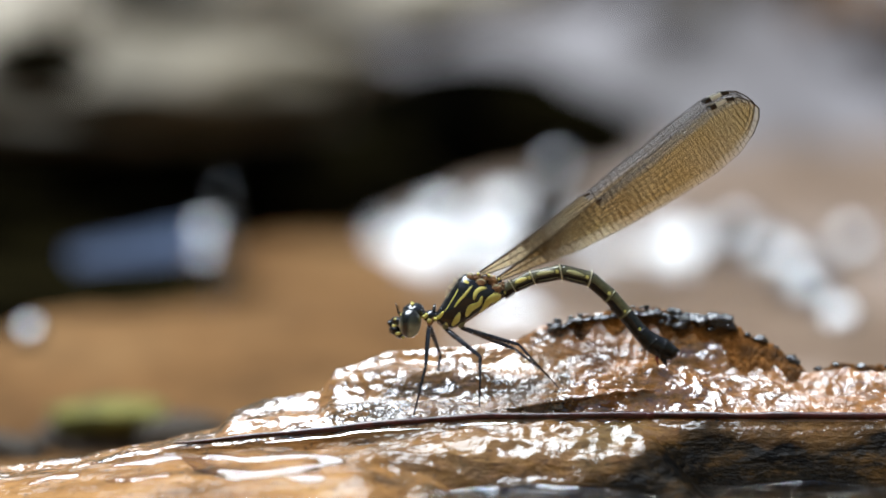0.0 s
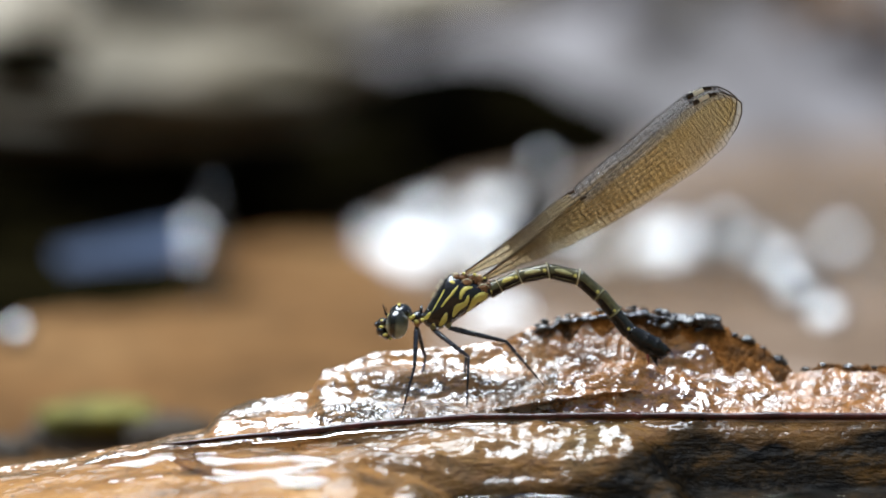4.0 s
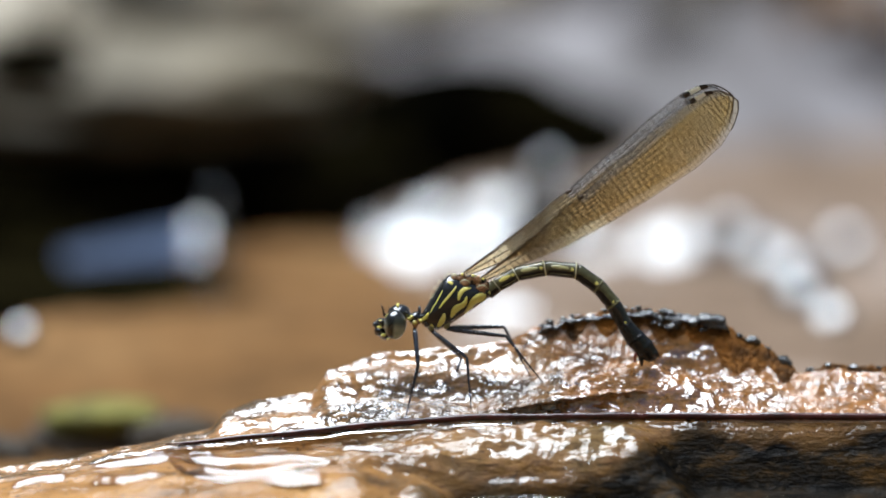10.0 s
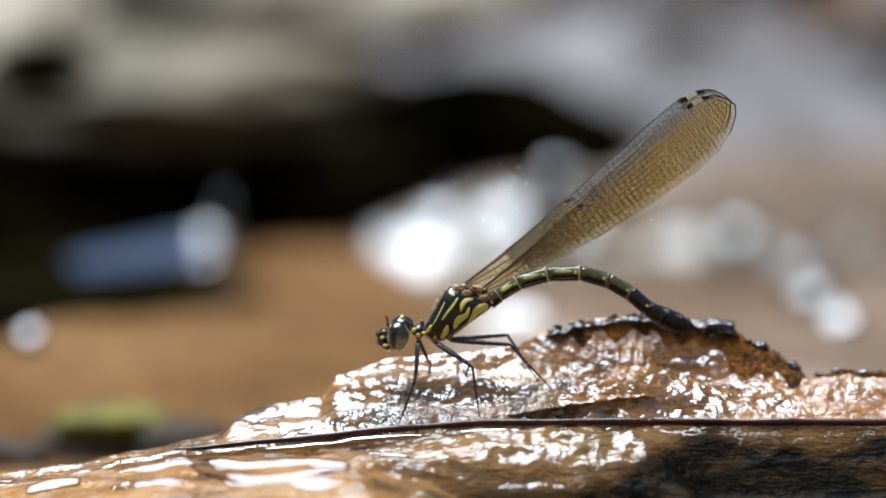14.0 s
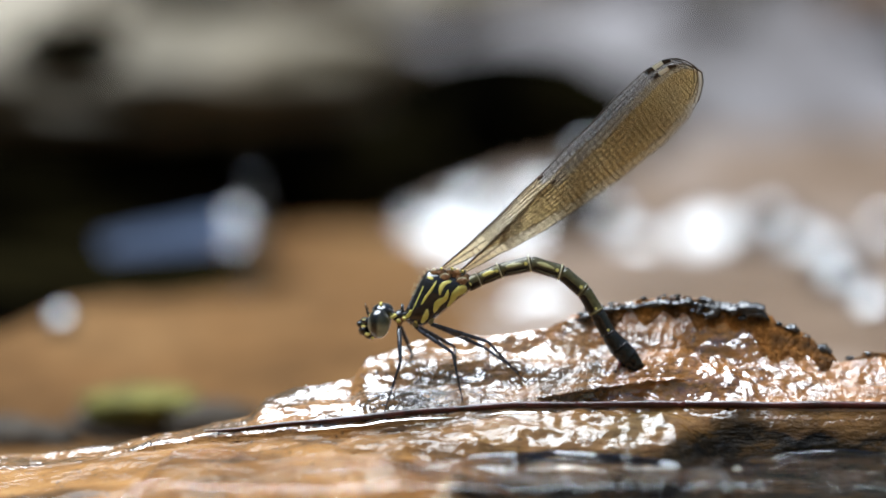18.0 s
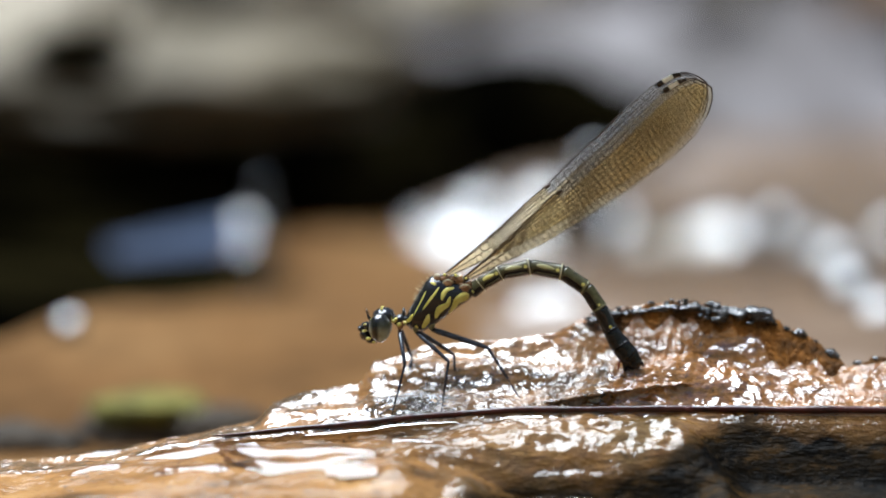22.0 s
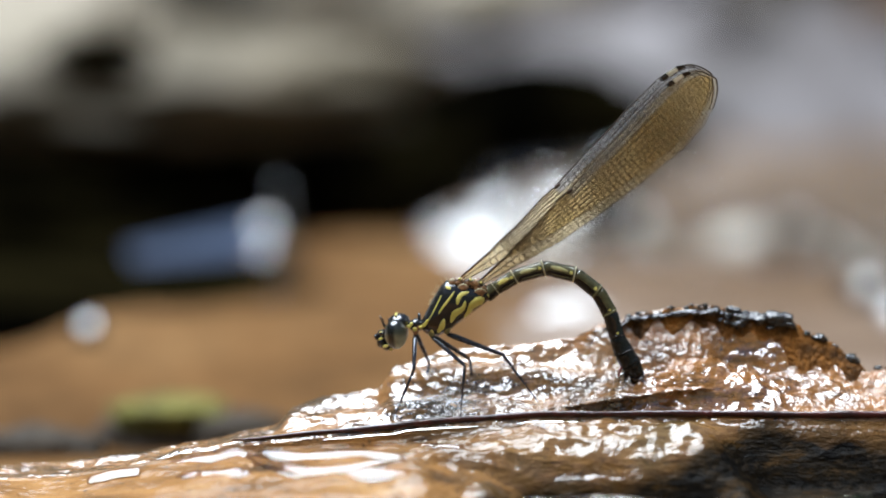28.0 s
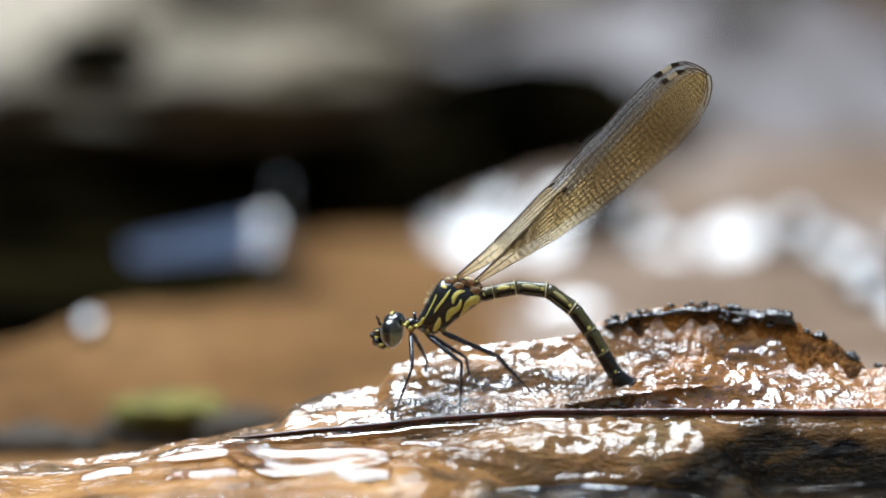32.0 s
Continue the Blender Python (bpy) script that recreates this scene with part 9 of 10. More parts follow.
    walk(legs[4][0], [
        (0, limb((-1.05, -0.55, -2.6), (3.58, -0.8, -3.64))), (0.5, limb((-1.05, -0.55, -2.6), (3.58, -0.85, -3.64))),
        (1, limb((-1.05, -0.55, -2.6), (3.57, -0.84, -3.66))), (1.5, limb((-1.05, -0.55, -2.6), (3.58, -0.85, -3.63))),
        (2, limb((-1.05, -0.55, -2.6), (3.59, -0.86, -3.55))), (2.5, limb((-1.05, -0.55, -2.6), (3.57, -0.84, -3.65))),
        (3, limb((-1.05, -0.55, -2.6), (3.58, -0.83, -3.64))), (3.5, limb((-1.05, -0.55, -2.6), (3.55, -0.81, -3.74))),
        (4.2, limb((-1.05, -0.55, -2.6), (3.62, -0.91, -3.4))), (4.9, limb((-1.05, -0.55, -2.6), (3.65, -0.99, -3.11))),
        (5.5, limb((-1.05, -0.55, -2.6), (3.67, -1.05, -2.88))), (6, limb((-1.05, -0.55, -2.6), (3.66, -1.03, -2.92))),
        (6.5, limb((-1.05, -0.55, -2.6), (3.67, -1.02, -2.86))), (7, limb((-1.05, -0.55, -2.6), (3.67, -1.03, -2.82))),
        (7.5, limb((-1.05, -0.55, -2.6), (3.67, -1.03, -2.87))), (8, limb((-1.05, -0.55, -2.6), (3.67, -1.01, -2.94))),
        (8.5, limb((-1.05, -0.55, -2.6), (3.67, -1.02, -2.92))), (9, limb((-1.05, -0.55, -2.6), (3.66, -0.99, -3.01))),
        (9.5, limb((-1.05, -0.55, -2.6), (3.66, -0.99, -3.03))), (10, limb((-1.05, -0.55, -2.6), (3.66, -0.97, -3.01))),
        (10.5, limb((-1.05, -0.55, -2.6), (3.66, -0.97, -3.05))), (11, limb((-1.05, -0.55, -2.6), (3.66, -0.99, -3.04))),
        (11.5, limb((-1.05, -0.55, -2.6), (3.65, -0.97, -3.11))), (11.8, limb((-1.05, -0.55, -2.6), (3.66, -0.96, -3.09))),
        (12, limb((-1.05, -0.55, -2.6), (3.66, -0.96, -3.09))), (12.5, limb((-1.05, -0.55, -2.6), (3.66, -0.98, -3.07))),
        (13, limb((-1.05, -0.55, -2.6), (3.66, -0.96, -3.03))), (13.5, limb((-1.05, -0.55, -2.6), (3.67, -0.97, -2.92))),
        (14, limb((-1.05, -0.55, -2.6), (3.67, -0.95, -2.94))), (14.5, limb((-1.05, -0.55, -2.6), (3.66, -0.99, -2.99))),
        (15, limb((-1.05, -0.55, -2.6), (3.66, -1.09, -2.83))), (15.5, limb((-1.05, -0.55, -2.6), (3.66, -1.18, -2.73))),
        (16, limb((-1.05, -0.55, -2.6), (3.65, -1.25, -2.68))), (16.5, limb((-1.05, -0.55, -2.6), (3.64, -1.31, -2.68))),
        (17, limb((-1.05, -0.55, -2.6), (3.64, -1.29, -2.62))), (17.5, limb((-1.05, -0.55, -2.6), (3.64, -1.27, -2.59))),
        (18, limb((-1.05, -0.55, -2.6), (3.4, -0.8, -4.25))), (18.5, limb((-1.05, -0.55, -2.6), (3.52, -1.01, -3.81))),
        (19, limb((-1.05, -0.55, -2.6), (3.54, -1.12, -3.7))), (19.5, limb((-1.05, -0.55, -2.6), (3.47, -1.08, -3.96))),
        (20, limb((-1.05, -0.55, -2.6), (3.47, -1.03, -3.96))), (20.5, limb((-1.05, -0.55, -2.6), (3.53, -1.07, -3.76))),
        (21, limb((-1.05, -0.55, -2.6), (3.45, -0.98, -4.07))), (21.5, limb((-1.05, -0.55, -2.6), (3.44, -0.91, -4.1))),
        (22, limb((-1.05, -0.55, -2.6), (3.44, -0.93, -4.1))), (22.5, limb((-1.05, -0.55, -2.6), (3.44, -0.93, -4.11))),
        (22.7, limb((-1.05, -0.55, -2.6), (3.42, -0.92, -4.17))), (23, limb((-1.05, -0.55, -2.6), (3.38, -0.89, -4.27))),
        (23.5, limb((-1.05, -0.55, -2.6), (3.48, -0.93, -3.99))), (24, limb((-1.05, -0.55, -2.6), (3.48, -0.96, -3.96))),
        (24.5, limb((-1.05, -0.55, -2.6), (3.32, -0.82, -4.44))), (25, limb((-1.05, -0.55, -2.6), (3.28, -0.8, -4.53))),
        (25.5, limb((-1.05, -0.55, -2.6), (3.28, -0.83, -4.54))), (27.5, limb((-1.05, -0.55, -2.6), (3.36, -0.85, -4.33))),
        (28, limb((-1.05, -0.55, -2.6), (3.37, -0.84, -4.32))), (28.5, limb((-1.05, -0.55, -2.6), (3.49, -0.88, -3.96))),
        (29, limb((-1.05, -0.55, -2.6), (3.53, -0.94, -3.82))), (29.5, limb((-1.05, -0.55, -2.6), (3.37, -0.79, -4.32))),
        (30, limb((-1.05, -0.55, -2.6), (3.31, -0.71, -4.49))), (30.5, limb((-1.05, -0.55, -2.6), (3.28, -0.71, -4.55))),
        (31, limb((-1.05, -0.55, -2.6), (3.45, -0.84, -4.09))), (31.5, limb((-1.05, -0.55, -2.6), (3.29, -0.73, -4.52))),
        (32, limb((-1.05, -0.55, -2.6), (3.3, -0.74, -4.49)))])
    walk(legs[4][1], [
        (0, limb((3.58, -0.8, -3.64), (6.94, -0.2, -6.95))), (0.5, limb((3.58, -0.85, -3.64), (6.71, -0.2, -7.14))),
        (1, limb((3.57, -0.84, -3.66), (6.72, -0.2, -7.15))), (1.5, limb((3.58, -0.85, -3.63), (6.73, -0.2, -7.12))),
        (2, limb((3.59, -0.86, -3.55), (6.73, -0.2, -7.05))), (2.5, limb((3.57, -0.84, -3.65), (6.72, -0.2, -7.15))),
        (3, limb((3.58, -0.83, -3.64), (6.81, -0.2, -7.07))), (3.5, limb((3.55, -0.81, -3.74), (6.78, -0.2, -7.16))),
        (4.2, limb((3.62, -0.91, -3.4), (6.62, -0.2, -7.01))), (4.9, limb((3.65, -0.99, -3.11), (6.46, -0.2, -6.86))),
        (5.5, limb((3.67, -1.05, -2.88), (6.32, -0.2, -6.73))), (6, limb((3.66, -1.03, -2.92), (6.38, -0.2, -6.73))),
        (6.5, limb((3.67, -1.02, -2.86), (6.5, -0.2, -6.59))), (7, limb((3.67, -1.03, -2.82), (6.5, -0.2, -6.54))),
        (7.5, limb((3.67, -1.03, -2.87), (6.42, -0.2, -6.65))), (8, limb((3.67, -1.01, -2.94), (6.48, -0.2, -6.68))),
        (8.5, limb((3.67, -1.02, -2.92), (6.47, -0.2, -6.67))), (9, limb((3.66, -0.99, -3.01), (6.52, -0.2, -6.72))),
        (9.5, limb((3.66, -0.99, -3.03), (6.52, -0.2, -6.74))), (10, limb((3.66, -0.97, -3.01), (6.65, -0.2, -6.62))),
        (10.5, limb((3.66, -0.97, -3.05), (6.63, -0.2, -6.68))), (11, limb((3.66, -0.99, -3.04), (6.55, -0.2, -6.72))),
        (11.5, limb((3.65, -0.97, -3.11), (6.57, -0.2, -6.78))), (11.8, limb((3.66, -0.96, -3.09), (6.62, -0.2, -6.73))),
        (12, limb((3.66, -0.96, -3.09), (6.65, -0.2, -6.7))), (12.5, limb((3.66, -0.98, -3.07), (6.57, -0.2, -6.74))),
        (13, limb((3.66, -0.96, -3.03), (6.7, -0.2, -6.6))), (13.5, limb((3.67, -0.97, -2.92), (6.7, -0.2, -6.49))),
        (14, limb((3.67, -0.95, -2.94), (6.82, -0.2, -6.42))), (14.5, limb((3.66, -0.99, -2.99), (6.54, -0.2, -6.68))),
        (15, limb((3.66, -1.09, -2.83), (6.1, -0.2, -6.8))), (15.5, limb((3.66, -1.18, -2.73), (5.66, -0.2, -6.92))),
        (16, limb((3.65, -1.25, -2.68), (5.22, -0.2, -7.04))), (16.5, limb((3.64, -1.31, -2.68), (4.78, -0.2, -7.15))),
        (17, limb((3.64, -1.29, -2.62), (5, -0.2, -7.04))), (17.5, limb((3.64, -1.27, -2.59), (5.13, -0.2, -6.97))),
        (18, limb((3.4, -0.8, -4.25), (6.32, -0.2, -7.94))), (18.5, limb((3.52, -1.01, -3.81), (5.72, -0.2, -7.94))),
        (19, limb((3.54, -1.12, -3.7), (5.15, -0.2, -8.07))), (19.5, limb((3.47, -1.08, -3.96), (5.15, -0.2, -8.31))),
        (20, limb((3.47, -1.03, -3.96), (5.4, -0.2, -8.23))), (20.5, limb((3.53, -1.07, -3.76), (5.38, -0.2, -8.04))),
        (21, limb((3.45, -0.98, -4.07), (5.59, -0.2, -8.23))), (21.5, limb((3.44, -0.91, -4.1), (5.92, -0.2, -8.09))),
        (22, limb((3.44, -0.93, -4.1), (5.82, -0.2, -8.14))), (22.5, limb((3.44, -0.93, -4.11), (5.79, -0.2, -8.17))),
        (22.7, limb((3.42, -0.92, -4.17), (5.81, -0.2, -8.21))), (23, limb((3.38, -0.89, -4.27), (5.85, -0.2, -8.27))),
        (23.5, limb((3.48, -0.93, -3.99), (5.92, -0.2, -7.99))), (24, limb((3.48, -0.96, -3.96), (5.83, -0.2, -8.02))),
        (24.5, limb((3.32, -0.82, -4.44), (6.02, -0.2, -8.3))), (25, limb((3.28, -0.8, -4.53), (5.99, -0.2, -8.39))),
        (25.5, limb((3.28, -0.83, -4.54), (5.85, -0.2, -8.48))), (27.5, limb((3.36, -0.85, -4.33), (6, -0.2, -8.23))),
        (28, limb((3.37, -0.84, -4.32), (6.02, -0.2, -8.21))), (28.5, limb((3.49, -0.88, -3.96), (6.25, -0.2, -7.77))),
        (29, limb((3.53, -0.94, -3.82), (6.09, -0.2, -7.75))), (29.5, limb((3.37, -0.79, -4.32), (6.28, -0.2, -8.02))),
        (30, limb((3.31, -0.71, -4.49), (6.48, -0.2, -7.98))), (30.5, limb((3.28, -0.71, -4.55), (6.38, -0.2, -8.11))),
        (31, limb((3.45, -0.84, -4.09), (6.3, -0.2, -7.84))), (31.5, limb((3.29, -0.73, -4.52), (6.36, -0.2, -8.11))),
        (32, limb((3.3, -0.74, -4.49), (6.33, -0.2, -8.12)))])
    walk(legs[5][0], [
        (0, limb((-1.05, 0.55, -2.6), (3.4, 1.04, -4.2))), (0.5, limb((-1.05, 0.55, -2.6), (3.43, 1.13, -4.08))),
        (1, limb((-1.05, 0.55, -2.6), (3.41, 1.12, -4.12))), (1.5, limb((-1.05, 0.55, -2.6), (3.42, 1.13, -4.09))),
        (2, limb((-1.05, 0.55, -2.6), (3.45, 1.15, -4))), (2.5, limb((-1.05, 0.55, -2.6), (3.4, 1.12, -4.15))),
        (3, limb((-1.05, 0.55, -2.6), (3.39, 1.08, -4.19))), (3.5, limb((-1.05, 0.55, -2.6), (3.34, 1.05, -4.33))),
        (4.2, limb((-1.05, 0.55, -2.6), (3.56, 1.41, -3.36))), (4.9, limb((-1.05, 0.55, -2.6), (3.58, 1.61, -2.79))),
        (5.5, limb((-1.05, 0.55, -2.6), (3.54, 1.74, -2.42))), (6, limb((-1.05, 0.55, -2.6), (3.55, 1.73, -2.44))),
        (6.5, limb((-1.05, 0.55, -2.6), (3.55, 1.71, -2.36))), (7, limb((-1.05, 0.55, -2.6), (3.55, 1.71, -2.33))),
        (7.5, limb((-1.05, 0.55, -2.6), (3.55, 1.72, -2.4))), (8, limb((-1.05, 0.55, -2.6), (3.56, 1.7, -2.44))),
        (8.5, limb((-1.05, 0.55, -2.6), (3.55, 1.71, -2.43))), (9, limb((-1.05, 0.55, -2.6), (3.56, 1.69, -2.5))),
        (9.5, limb((-1.05, 0.55, -2.6), (3.56, 1.68, -2.52))), (10, limb((-1.05, 0.55, -2.6), (3.57, 1.66, -2.49))),
        (10.5, limb((-1.05, 0.55, -2.6), (3.57, 1.66, -2.52))), (11, limb((-1.05, 0.55, -2.6), (3.56, 1.67, -2.53))),
        (11.5, limb((-1.05, 0.55, -2.6), (3.57, 1.66, -2.58))), (11.8, limb((-1.05, 0.55, -2.6), (3.57, 1.65, -2.55))),
        (12, limb((-1.05, 0.55, -2.6), (3.57, 1.65, -2.54))), (12.5, limb((-1.05, 0.55, -2.6), (3.57, 1.66, -2.55))),
        (13, limb((-1.05, 0.55, -2.6), (3.57, 1.64, -2.48))), (13.5, limb((-1.05, 0.55, -2.6), (3.57, 1.65, -2.4))),
        (14, limb((-1.05, 0.55, -2.6), (3.57, 1.63, -2.39))), (14.5, limb((-1.05, 0.55, -2.6), (3.57, 1.67, -2.49))),
        (15, limb((-1.05, 0.55, -2.6), (3.59, 1.55, -2.86))), (15.5, limb((-1.05, 0.55, -2.6), (3.57, 1.41, -3.31))),
        (16, limb((-1.05, 0.55, -2.6), (3.47, 1.21, -3.91))), (16.5, limb((-1.05, 0.55, -2.6), (3.31, 0.97, -4.62))),
        (17, limb((-1.05, 0.55, -2.6), (3.36, 0.96, -4.53))), (17.5, limb((-1.05, 0.55, -2.6), (3.36, 0.96, -4.46))),
        (18, limb((-1.05, 0.55, -2.6), (3.1, 0.99, -4.87))), (18.5, limb((-1.05, 0.55, -2.6), (3.43, 1.43, -3.91))),
        (19, limb((-1.05, 0.55, -2.6), (3.44, 1.62, -3.74))), (19.5, limb((-1.05, 0.55, -2.6), (3.37, 1.57, -4.01))),
        (20, limb((-1.05, 0.55, -2.6), (3.38, 1.51, -4.03))), (20.5, limb((-1.05, 0.55, -2.6), (3.43, 1.55, -3.82))),
        (21, limb((-1.05, 0.55, -2.6), (3.35, 1.44, -4.15))), (21.5, limb((-1.05, 0.55, -2.6), (3.35, 1.35, -4.21))),
        (22, limb((-1.05, 0.55, -2.6), (3.35, 1.38, -4.2))), (22.5, limb((-1.05, 0.55, -2.6), (3.34, 1.38, -4.22))),
        (22.7, limb((-1.05, 0.55, -2.6), (3.32, 1.36, -4.29))), (23, limb((-1.05, 0.55, -2.6), (3.28, 1.33, -4.39))),
        (23.5, limb((-1.05, 0.55, -2.6), (3.38, 1.38, -4.1))), (24, limb((-1.05, 0.55, -2.6), (3.39, 1.41, -4.06))),
        (24.5, limb((-1.05, 0.55, -2.6), (3.2, 1.23, -4.6))), (25, limb((-1.05, 0.55, -2.6), (3.16, 1.21, -4.71))),
        (25.5, limb((-1.05, 0.55, -2.6), (3.15, 1.24, -4.7))), (27.5, limb((-1.05, 0.55, -2.6), (3.25, 1.26, -4.5))),
        (28, limb((-1.05, 0.55, -2.6), (3.25, 1.26, -4.49))), (28.5, limb((-1.05, 0.55, -2.6), (3.39, 1.3, -4.12))),
        (29, limb((-1.05, 0.55, -2.6), (3.43, 1.37, -3.95))), (29.5, limb((-1.05, 0.55, -2.6), (3.25, 1.19, -4.52))),
        (30, limb((-1.05, 0.55, -2.6), (3.14, 1.06, -4.78))), (30.5, limb((-1.05, 0.55, -2.6), (3.11, 1.07, -4.83))),
        (31, limb((-1.05, 0.55, -2.6), (3.34, 1.25, -4.28))), (31.5, limb((-1.05, 0.55, -2.6), (3.13, 1.09, -4.79))),
        (32, limb((-1.05, 0.55, -2.6), (3.14, 1.11, -4.76)))])
    walk(legs[5][1], [
        (0, limb((3.4, 1.04, -4.2), (7.27, 1.1, -6.94))), (0.5, limb((3.43, 1.13, -4.08), (7.05, 1.1, -7.15))),
        (1, limb((3.41, 1.12, -4.12), (7.06, 1.1, -7.16))), (1.5, limb((3.42, 1.13, -4.09), (7.07, 1.1, -7.14))),
        (2, limb((3.45, 1.15, -4), (7.07, 1.1, -7.07))), (2.5, limb((3.4, 1.12, -4.15), (7.06, 1.1, -7.18))),
        (3, limb((3.39, 1.08, -4.19), (7.15, 1.1, -7.1))), (3.5, limb((3.34, 1.05, -4.33), (7.12, 1.1, -7.21))),
        (4.2, limb((3.56, 1.41, -3.36), (6.55, 1.1, -7.04))), (4.9, limb((3.58, 1.61, -2.79), (5.97, 1.1, -6.86))),
        (5.5, limb((3.54, 1.74, -2.42), (5.48, 1.1, -6.71))), (6, limb((3.55, 1.73, -2.44), (5.55, 1.1, -6.7))),
        (6.5, limb((3.55, 1.71, -2.36), (5.67, 1.1, -6.57))), (7, limb((3.55, 1.71, -2.33), (5.68, 1.1, -6.53))),
        (7.5, limb((3.55, 1.72, -2.4), (5.61, 1.1, -6.63))), (8, limb((3.56, 1.7, -2.44), (5.68, 1.1, -6.65))),
        (8.5, limb((3.55, 1.71, -2.43), (5.67, 1.1, -6.64))), (9, limb((3.56, 1.69, -2.5), (5.73, 1.1, -6.68))),
        (9.5, limb((3.56, 1.68, -2.52), (5.74, 1.1, -6.7))), (10, limb((3.57, 1.66, -2.49), (5.88, 1.1, -6.6))),
        (10.5, limb((3.57, 1.66, -2.52), (5.87, 1.1, -6.64))), (11, limb((3.56, 1.67, -2.53), (5.79, 1.1, -6.68))),
        (11.5, limb((3.57, 1.66, -2.58), (5.83, 1.1, -6.72))), (11.8, limb((3.57, 1.65, -2.55), (5.87, 1.1, -6.67))),
        (12, limb((3.57, 1.65, -2.54), (5.91, 1.1, -6.64))), (12.5, limb((3.57, 1.66, -2.55), (5.84, 1.1, -6.68))),
        (13, limb((3.57, 1.64, -2.48), (5.98, 1.1, -6.54))), (13.5, limb((3.57, 1.65, -2.4), (5.99, 1.1, -6.45))),
        (14, limb((3.57, 1.63, -2.39), (6.11, 1.1, -6.37))), (14.5, limb((3.57, 1.67, -2.49), (5.84, 1.1, -6.62))),
        (15, limb((3.59, 1.55, -2.86), (6.2, 1.1, -6.8))), (15.5, limb((3.57, 1.41, -3.31), (6.56, 1.1, -6.99))),
        (16, limb((3.47, 1.21, -3.91), (6.92, 1.1, -7.17))), (16.5, limb((3.31, 0.97, -4.62), (7.27, 1.1, -7.36))),
        (17, limb((3.36, 0.96, -4.53), (7.39, 1.1, -7.18))), (17.5, limb((3.36, 0.96, -4.46), (7.41, 1.1, -7.05))),
        (18, limb((3.1, 0.99, -4.87), (6.74, 1.1, -7.92))), (18.5, limb((3.43, 1.43, -3.91), (5.97, 1.1, -7.91))),
        (19, limb((3.44, 1.62, -3.74), (5.26, 1.1, -8.09))), (19.5, limb((3.37, 1.57, -4.01), (5.26, 1.1, -8.34))),
        (20, limb((3.38, 1.51, -4.03), (5.51, 1.1, -8.25))), (20.5, limb((3.43, 1.55, -3.82), (5.49, 1.1, -8.07))),
        (21, limb((3.35, 1.44, -4.15), (5.7, 1.1, -8.26))), (21.5, limb((3.35, 1.35, -4.21), (6.03, 1.1, -8.12))),
        (22, limb((3.35, 1.38, -4.2), (5.93, 1.1, -8.17))), (22.5, limb((3.34, 1.38, -4.22), (5.9, 1.1, -8.21))),
        (22.7, limb((3.32, 1.36, -4.29), (5.92, 1.1, -8.25))), (23, limb((3.28, 1.33, -4.39), (5.96, 1.1, -8.31))),
        (23.5, limb((3.38, 1.38, -4.1), (6.03, 1.1, -8.03))), (24, limb((3.39, 1.41, -4.06), (5.94, 1.1, -8.06))),
        (24.5, limb((3.2, 1.23, -4.6), (6.13, 1.1, -8.34))), (25, limb((3.16, 1.21, -4.71), (6.09, 1.1, -8.44))),
        (25.5, limb((3.15, 1.24, -4.7), (5.96, 1.1, -8.53))), (27.5, limb((3.25, 1.26, -4.5), (6.11, 1.1, -8.28))),
        (28, limb((3.25, 1.26, -4.49), (6.13, 1.1, -8.26))), (28.5, limb((3.39, 1.3, -4.12), (6.36, 1.1, -7.82))),
        (29, limb((3.43, 1.37, -3.95), (6.19, 1.1, -7.81))), (29.5, limb((3.25, 1.19, -4.52), (6.39, 1.1, -8.08))),
        (30, limb((3.14, 1.06, -4.78), (6.59, 1.1, -8.04))), (30.5, limb((3.11, 1.07, -4.83), (6.49, 1.1, -8.17))),
        (31, limb((3.34, 1.25, -4.28), (6.41, 1.1, -7.9))), (31.5, limb((3.13, 1.09, -4.79), (6.47, 1.1, -8.17))),
        (32, limb((3.14, 1.11, -4.76), (6.44, 1.1, -8.18)))])
    rows = []
    for i in range(65):
        t = i * 0.5
        rows.append((t, pose(2.5 * MM * math.sin(t * 1.1), 1.5 * MM * math.sin(t * 1.7 + 1), 0, 1.2 * math.sin(t * 2.3), 1.0 * math.sin(t * 1.9 + 2), 0.6 * math.sin(t * 1.4))))
    walk(stream, rows)
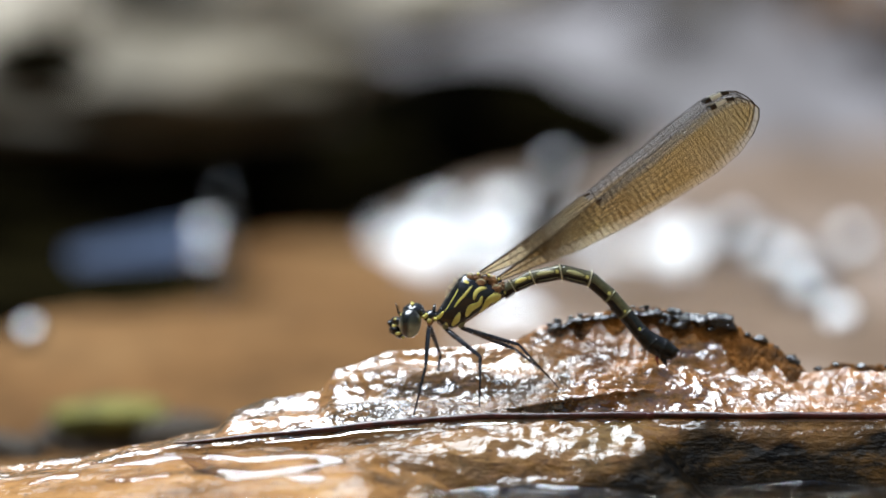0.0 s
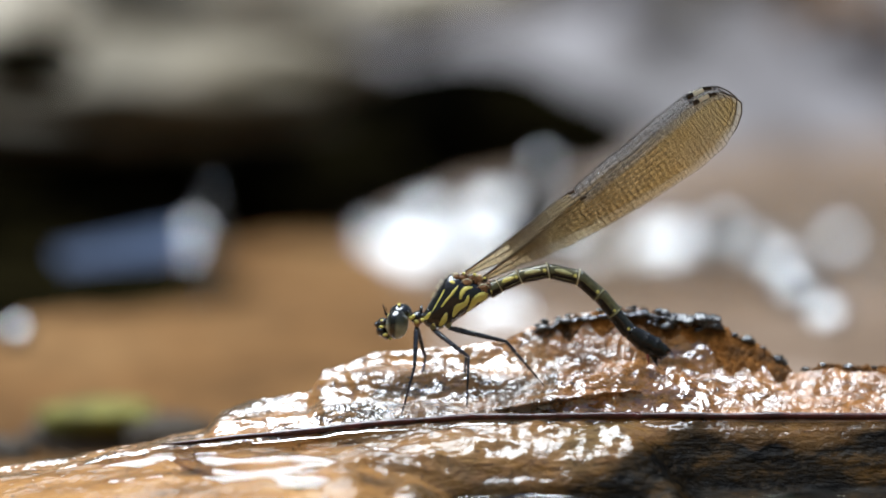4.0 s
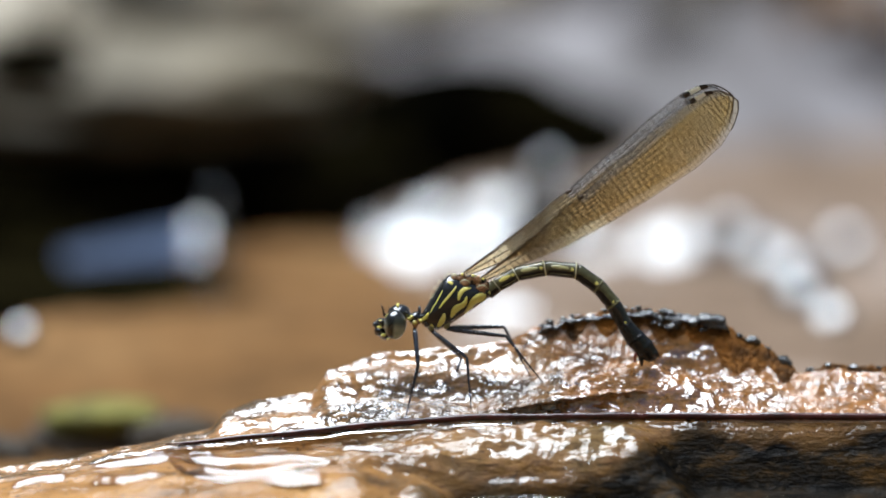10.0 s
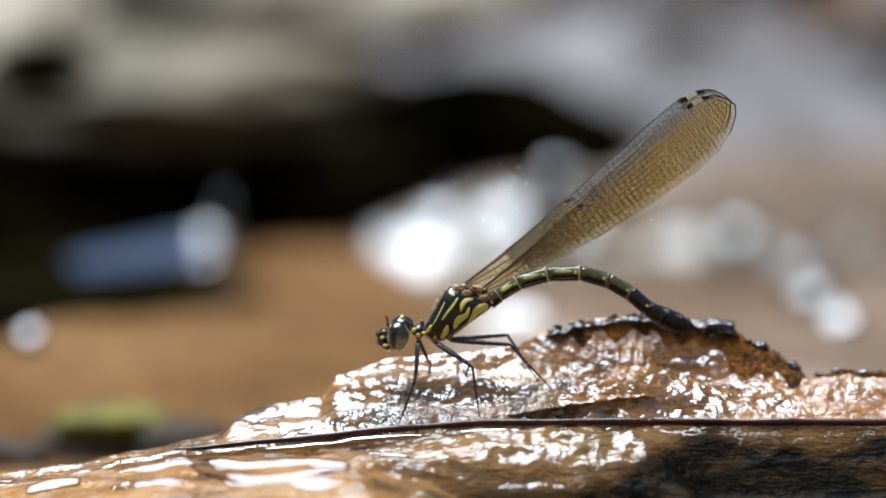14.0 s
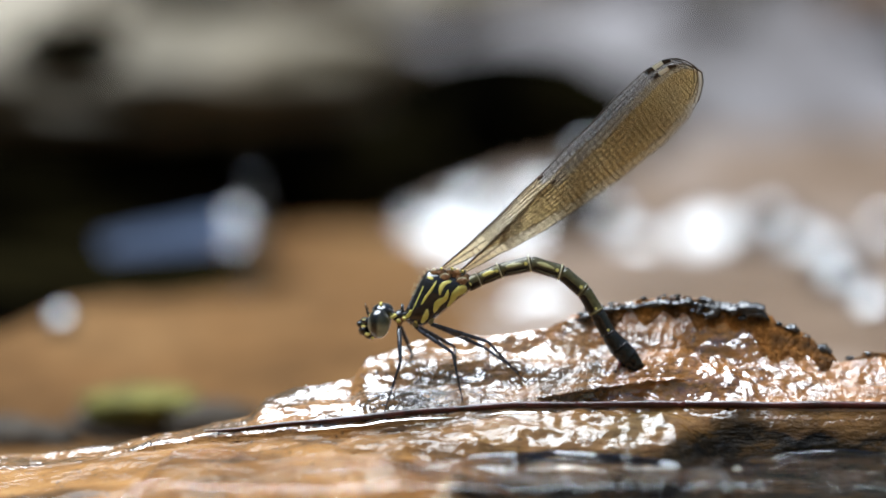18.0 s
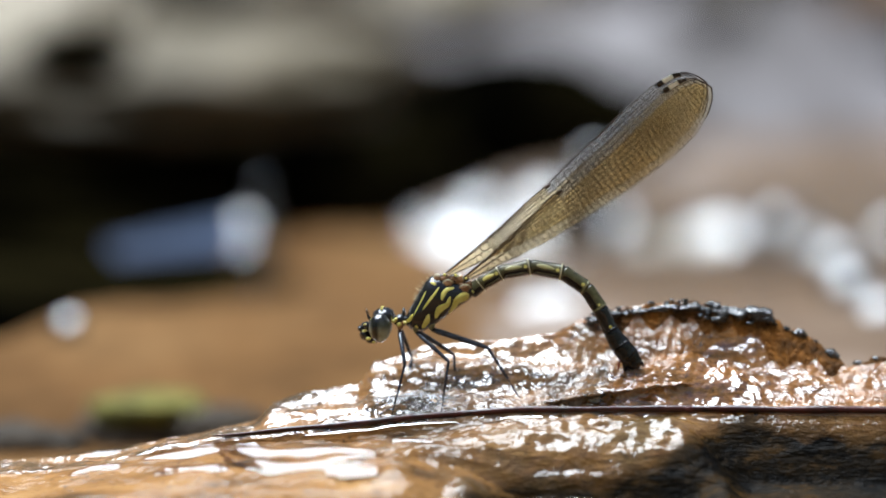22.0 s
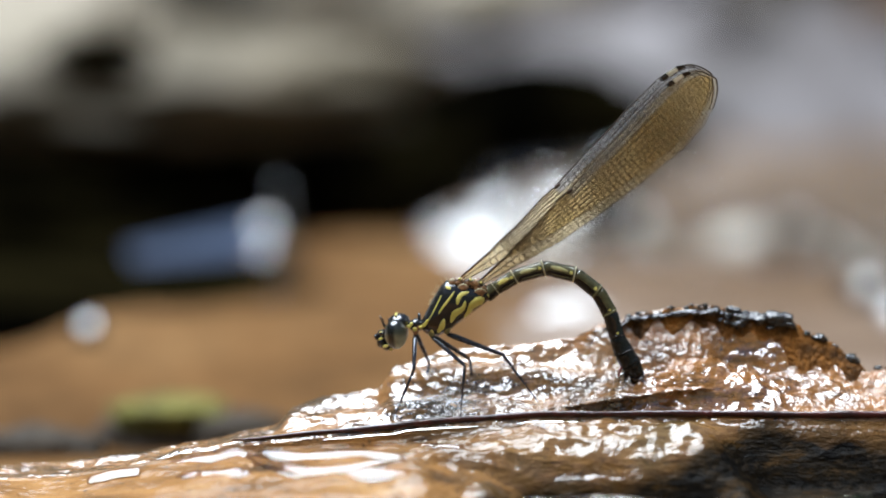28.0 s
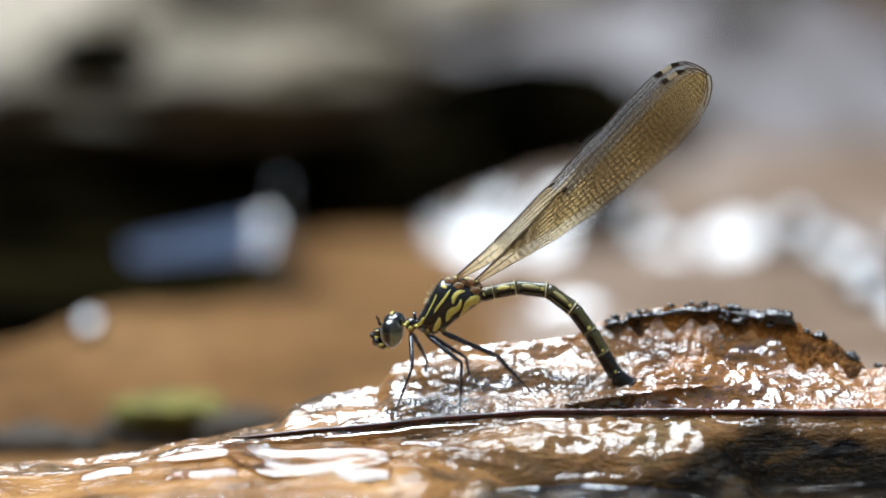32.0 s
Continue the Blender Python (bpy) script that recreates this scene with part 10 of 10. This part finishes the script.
    tide = (
        (0, 0.00, 0.00, -0.06), (0.5, 2.74, 1.20, -0.77), (1, 2.24, 0.05, -1.24), (1.5, -0.91, -1.20, -1.24), (2, -2.98, -0.10, -0.77), (2.5, -1.52, 1.19, 0.18), (3, 1.74, 0.15, -0.99), (3.5, 2.94, -1.19, -0.99),
        (5.5, 0.25, -1.17, 0.65), (6, 2.83, -0.30, -0.52), (6.5, 2.06, 1.16, -1.24), (7, -1.15, 0.34, -0.99), (7.5, -3.00, -1.14, -0.52), (8, -1.30, -0.39, -0.29), (8.5, 1.93, 1.13, -0.52), (9, 2.88, 0.44, -1.24),
        (9.5, 0.42, -1.11, -0.77), (10, -2.54, -0.48, -0.77), (10.5, -2.50, 1.09, 0.18), (10.8, -0.87, 1.06, 0.88), (11.1, 1.16, 0.18, -0.77), (11.5, 2.90, -1.07, -0.29), (12, 1.87, -0.57, -0.29), (12.5, -1.37, 1.04, -0.99),
        (13, -3.00, 0.62, -1.24), (13.5, -1.07, -1.02, -1.24), (14, 2.12, -0.66, -0.99), (14.5, 2.80, 0.99, 0.41), (15.4, -2.28, -0.69, -0.77), (16.5, 0.74, 0.93, -1.24), (17, 2.96, 0.78, -1.24), (17.5, 1.67, -0.90, 0.41),
        (18, -1.59, -0.82, 1.37), (18.5, -2.97, 0.86, -0.99), (19, -0.84, 0.85, -1.24), (19.5, 2.29, -0.83, 0.41), (20, 2.71, -0.89, 0.41), (20.5, -0.08, 0.79, 1.12), (21, -2.77, 0.92, -1.24), (21.5, -2.18, -0.75, 0.88),
        (22, 0.98, -0.95, -1.24), (22.5, 2.99, 0.71, -0.77), (23, 1.46, 0.98, -0.06), (23.5, -1.80, -0.67, -0.77), (24, -2.93, -1.01, -1.24), (24.5, -0.59, 0.63, -0.99), (25, 2.44, 1.03, -0.06), (25.5, 2.59, -0.59, 0.18),
        (26.4, -2.57, 0.19, -0.99), (27.5, 1.22, -0.50, -1.24), (28, 3.00, -1.10, -0.77), (28.3, 2.32, -0.28, 1.37), (28.7, -0.11, 1.01, -0.99), (29, -1.99, 1.12, -1.24), (29.5, -2.86, -0.40, 1.12), (29.9, -1.01, -1.20, -0.99),
        (30.3, 1.63, -0.37, 0.41), (30.7, 2.99, 0.96, -0.52), (31, 2.45, 1.15, -0.52), (31.3, 0.79, 0.42, -0.52), (31.5, -0.58, -0.31, 1.12), (31.7, -1.82, -0.93, 0.65), (32, -2.92, -1.17, -0.29))
    walk(swell, [(t, pose(x * MM, y * MM, z * MM)) for t, x, y, z in tide])
    # the ripples sway; they flatten while the water stands high over them
    for k, wave in enumerate(ripples):
        rows = []
        for t, x, y, z in tide:
            sink = z * 1.2 if k >= LOOSE else -0.9 * max(0.0, min(1.0, (z + 0.3) / 1.2))
            rows.append((t, pose((0.18 * x + 0.35 * math.sin(t * 1.9 + k * 1.3)) * MM, (0.15 * y + 0.2 * math.sin(t * 2.7 + k * 2.1)) * MM, (sink + 0.06 * math.sin(t * 2.2 + k)) * MM)))
        walk(wave, rows)




motions()
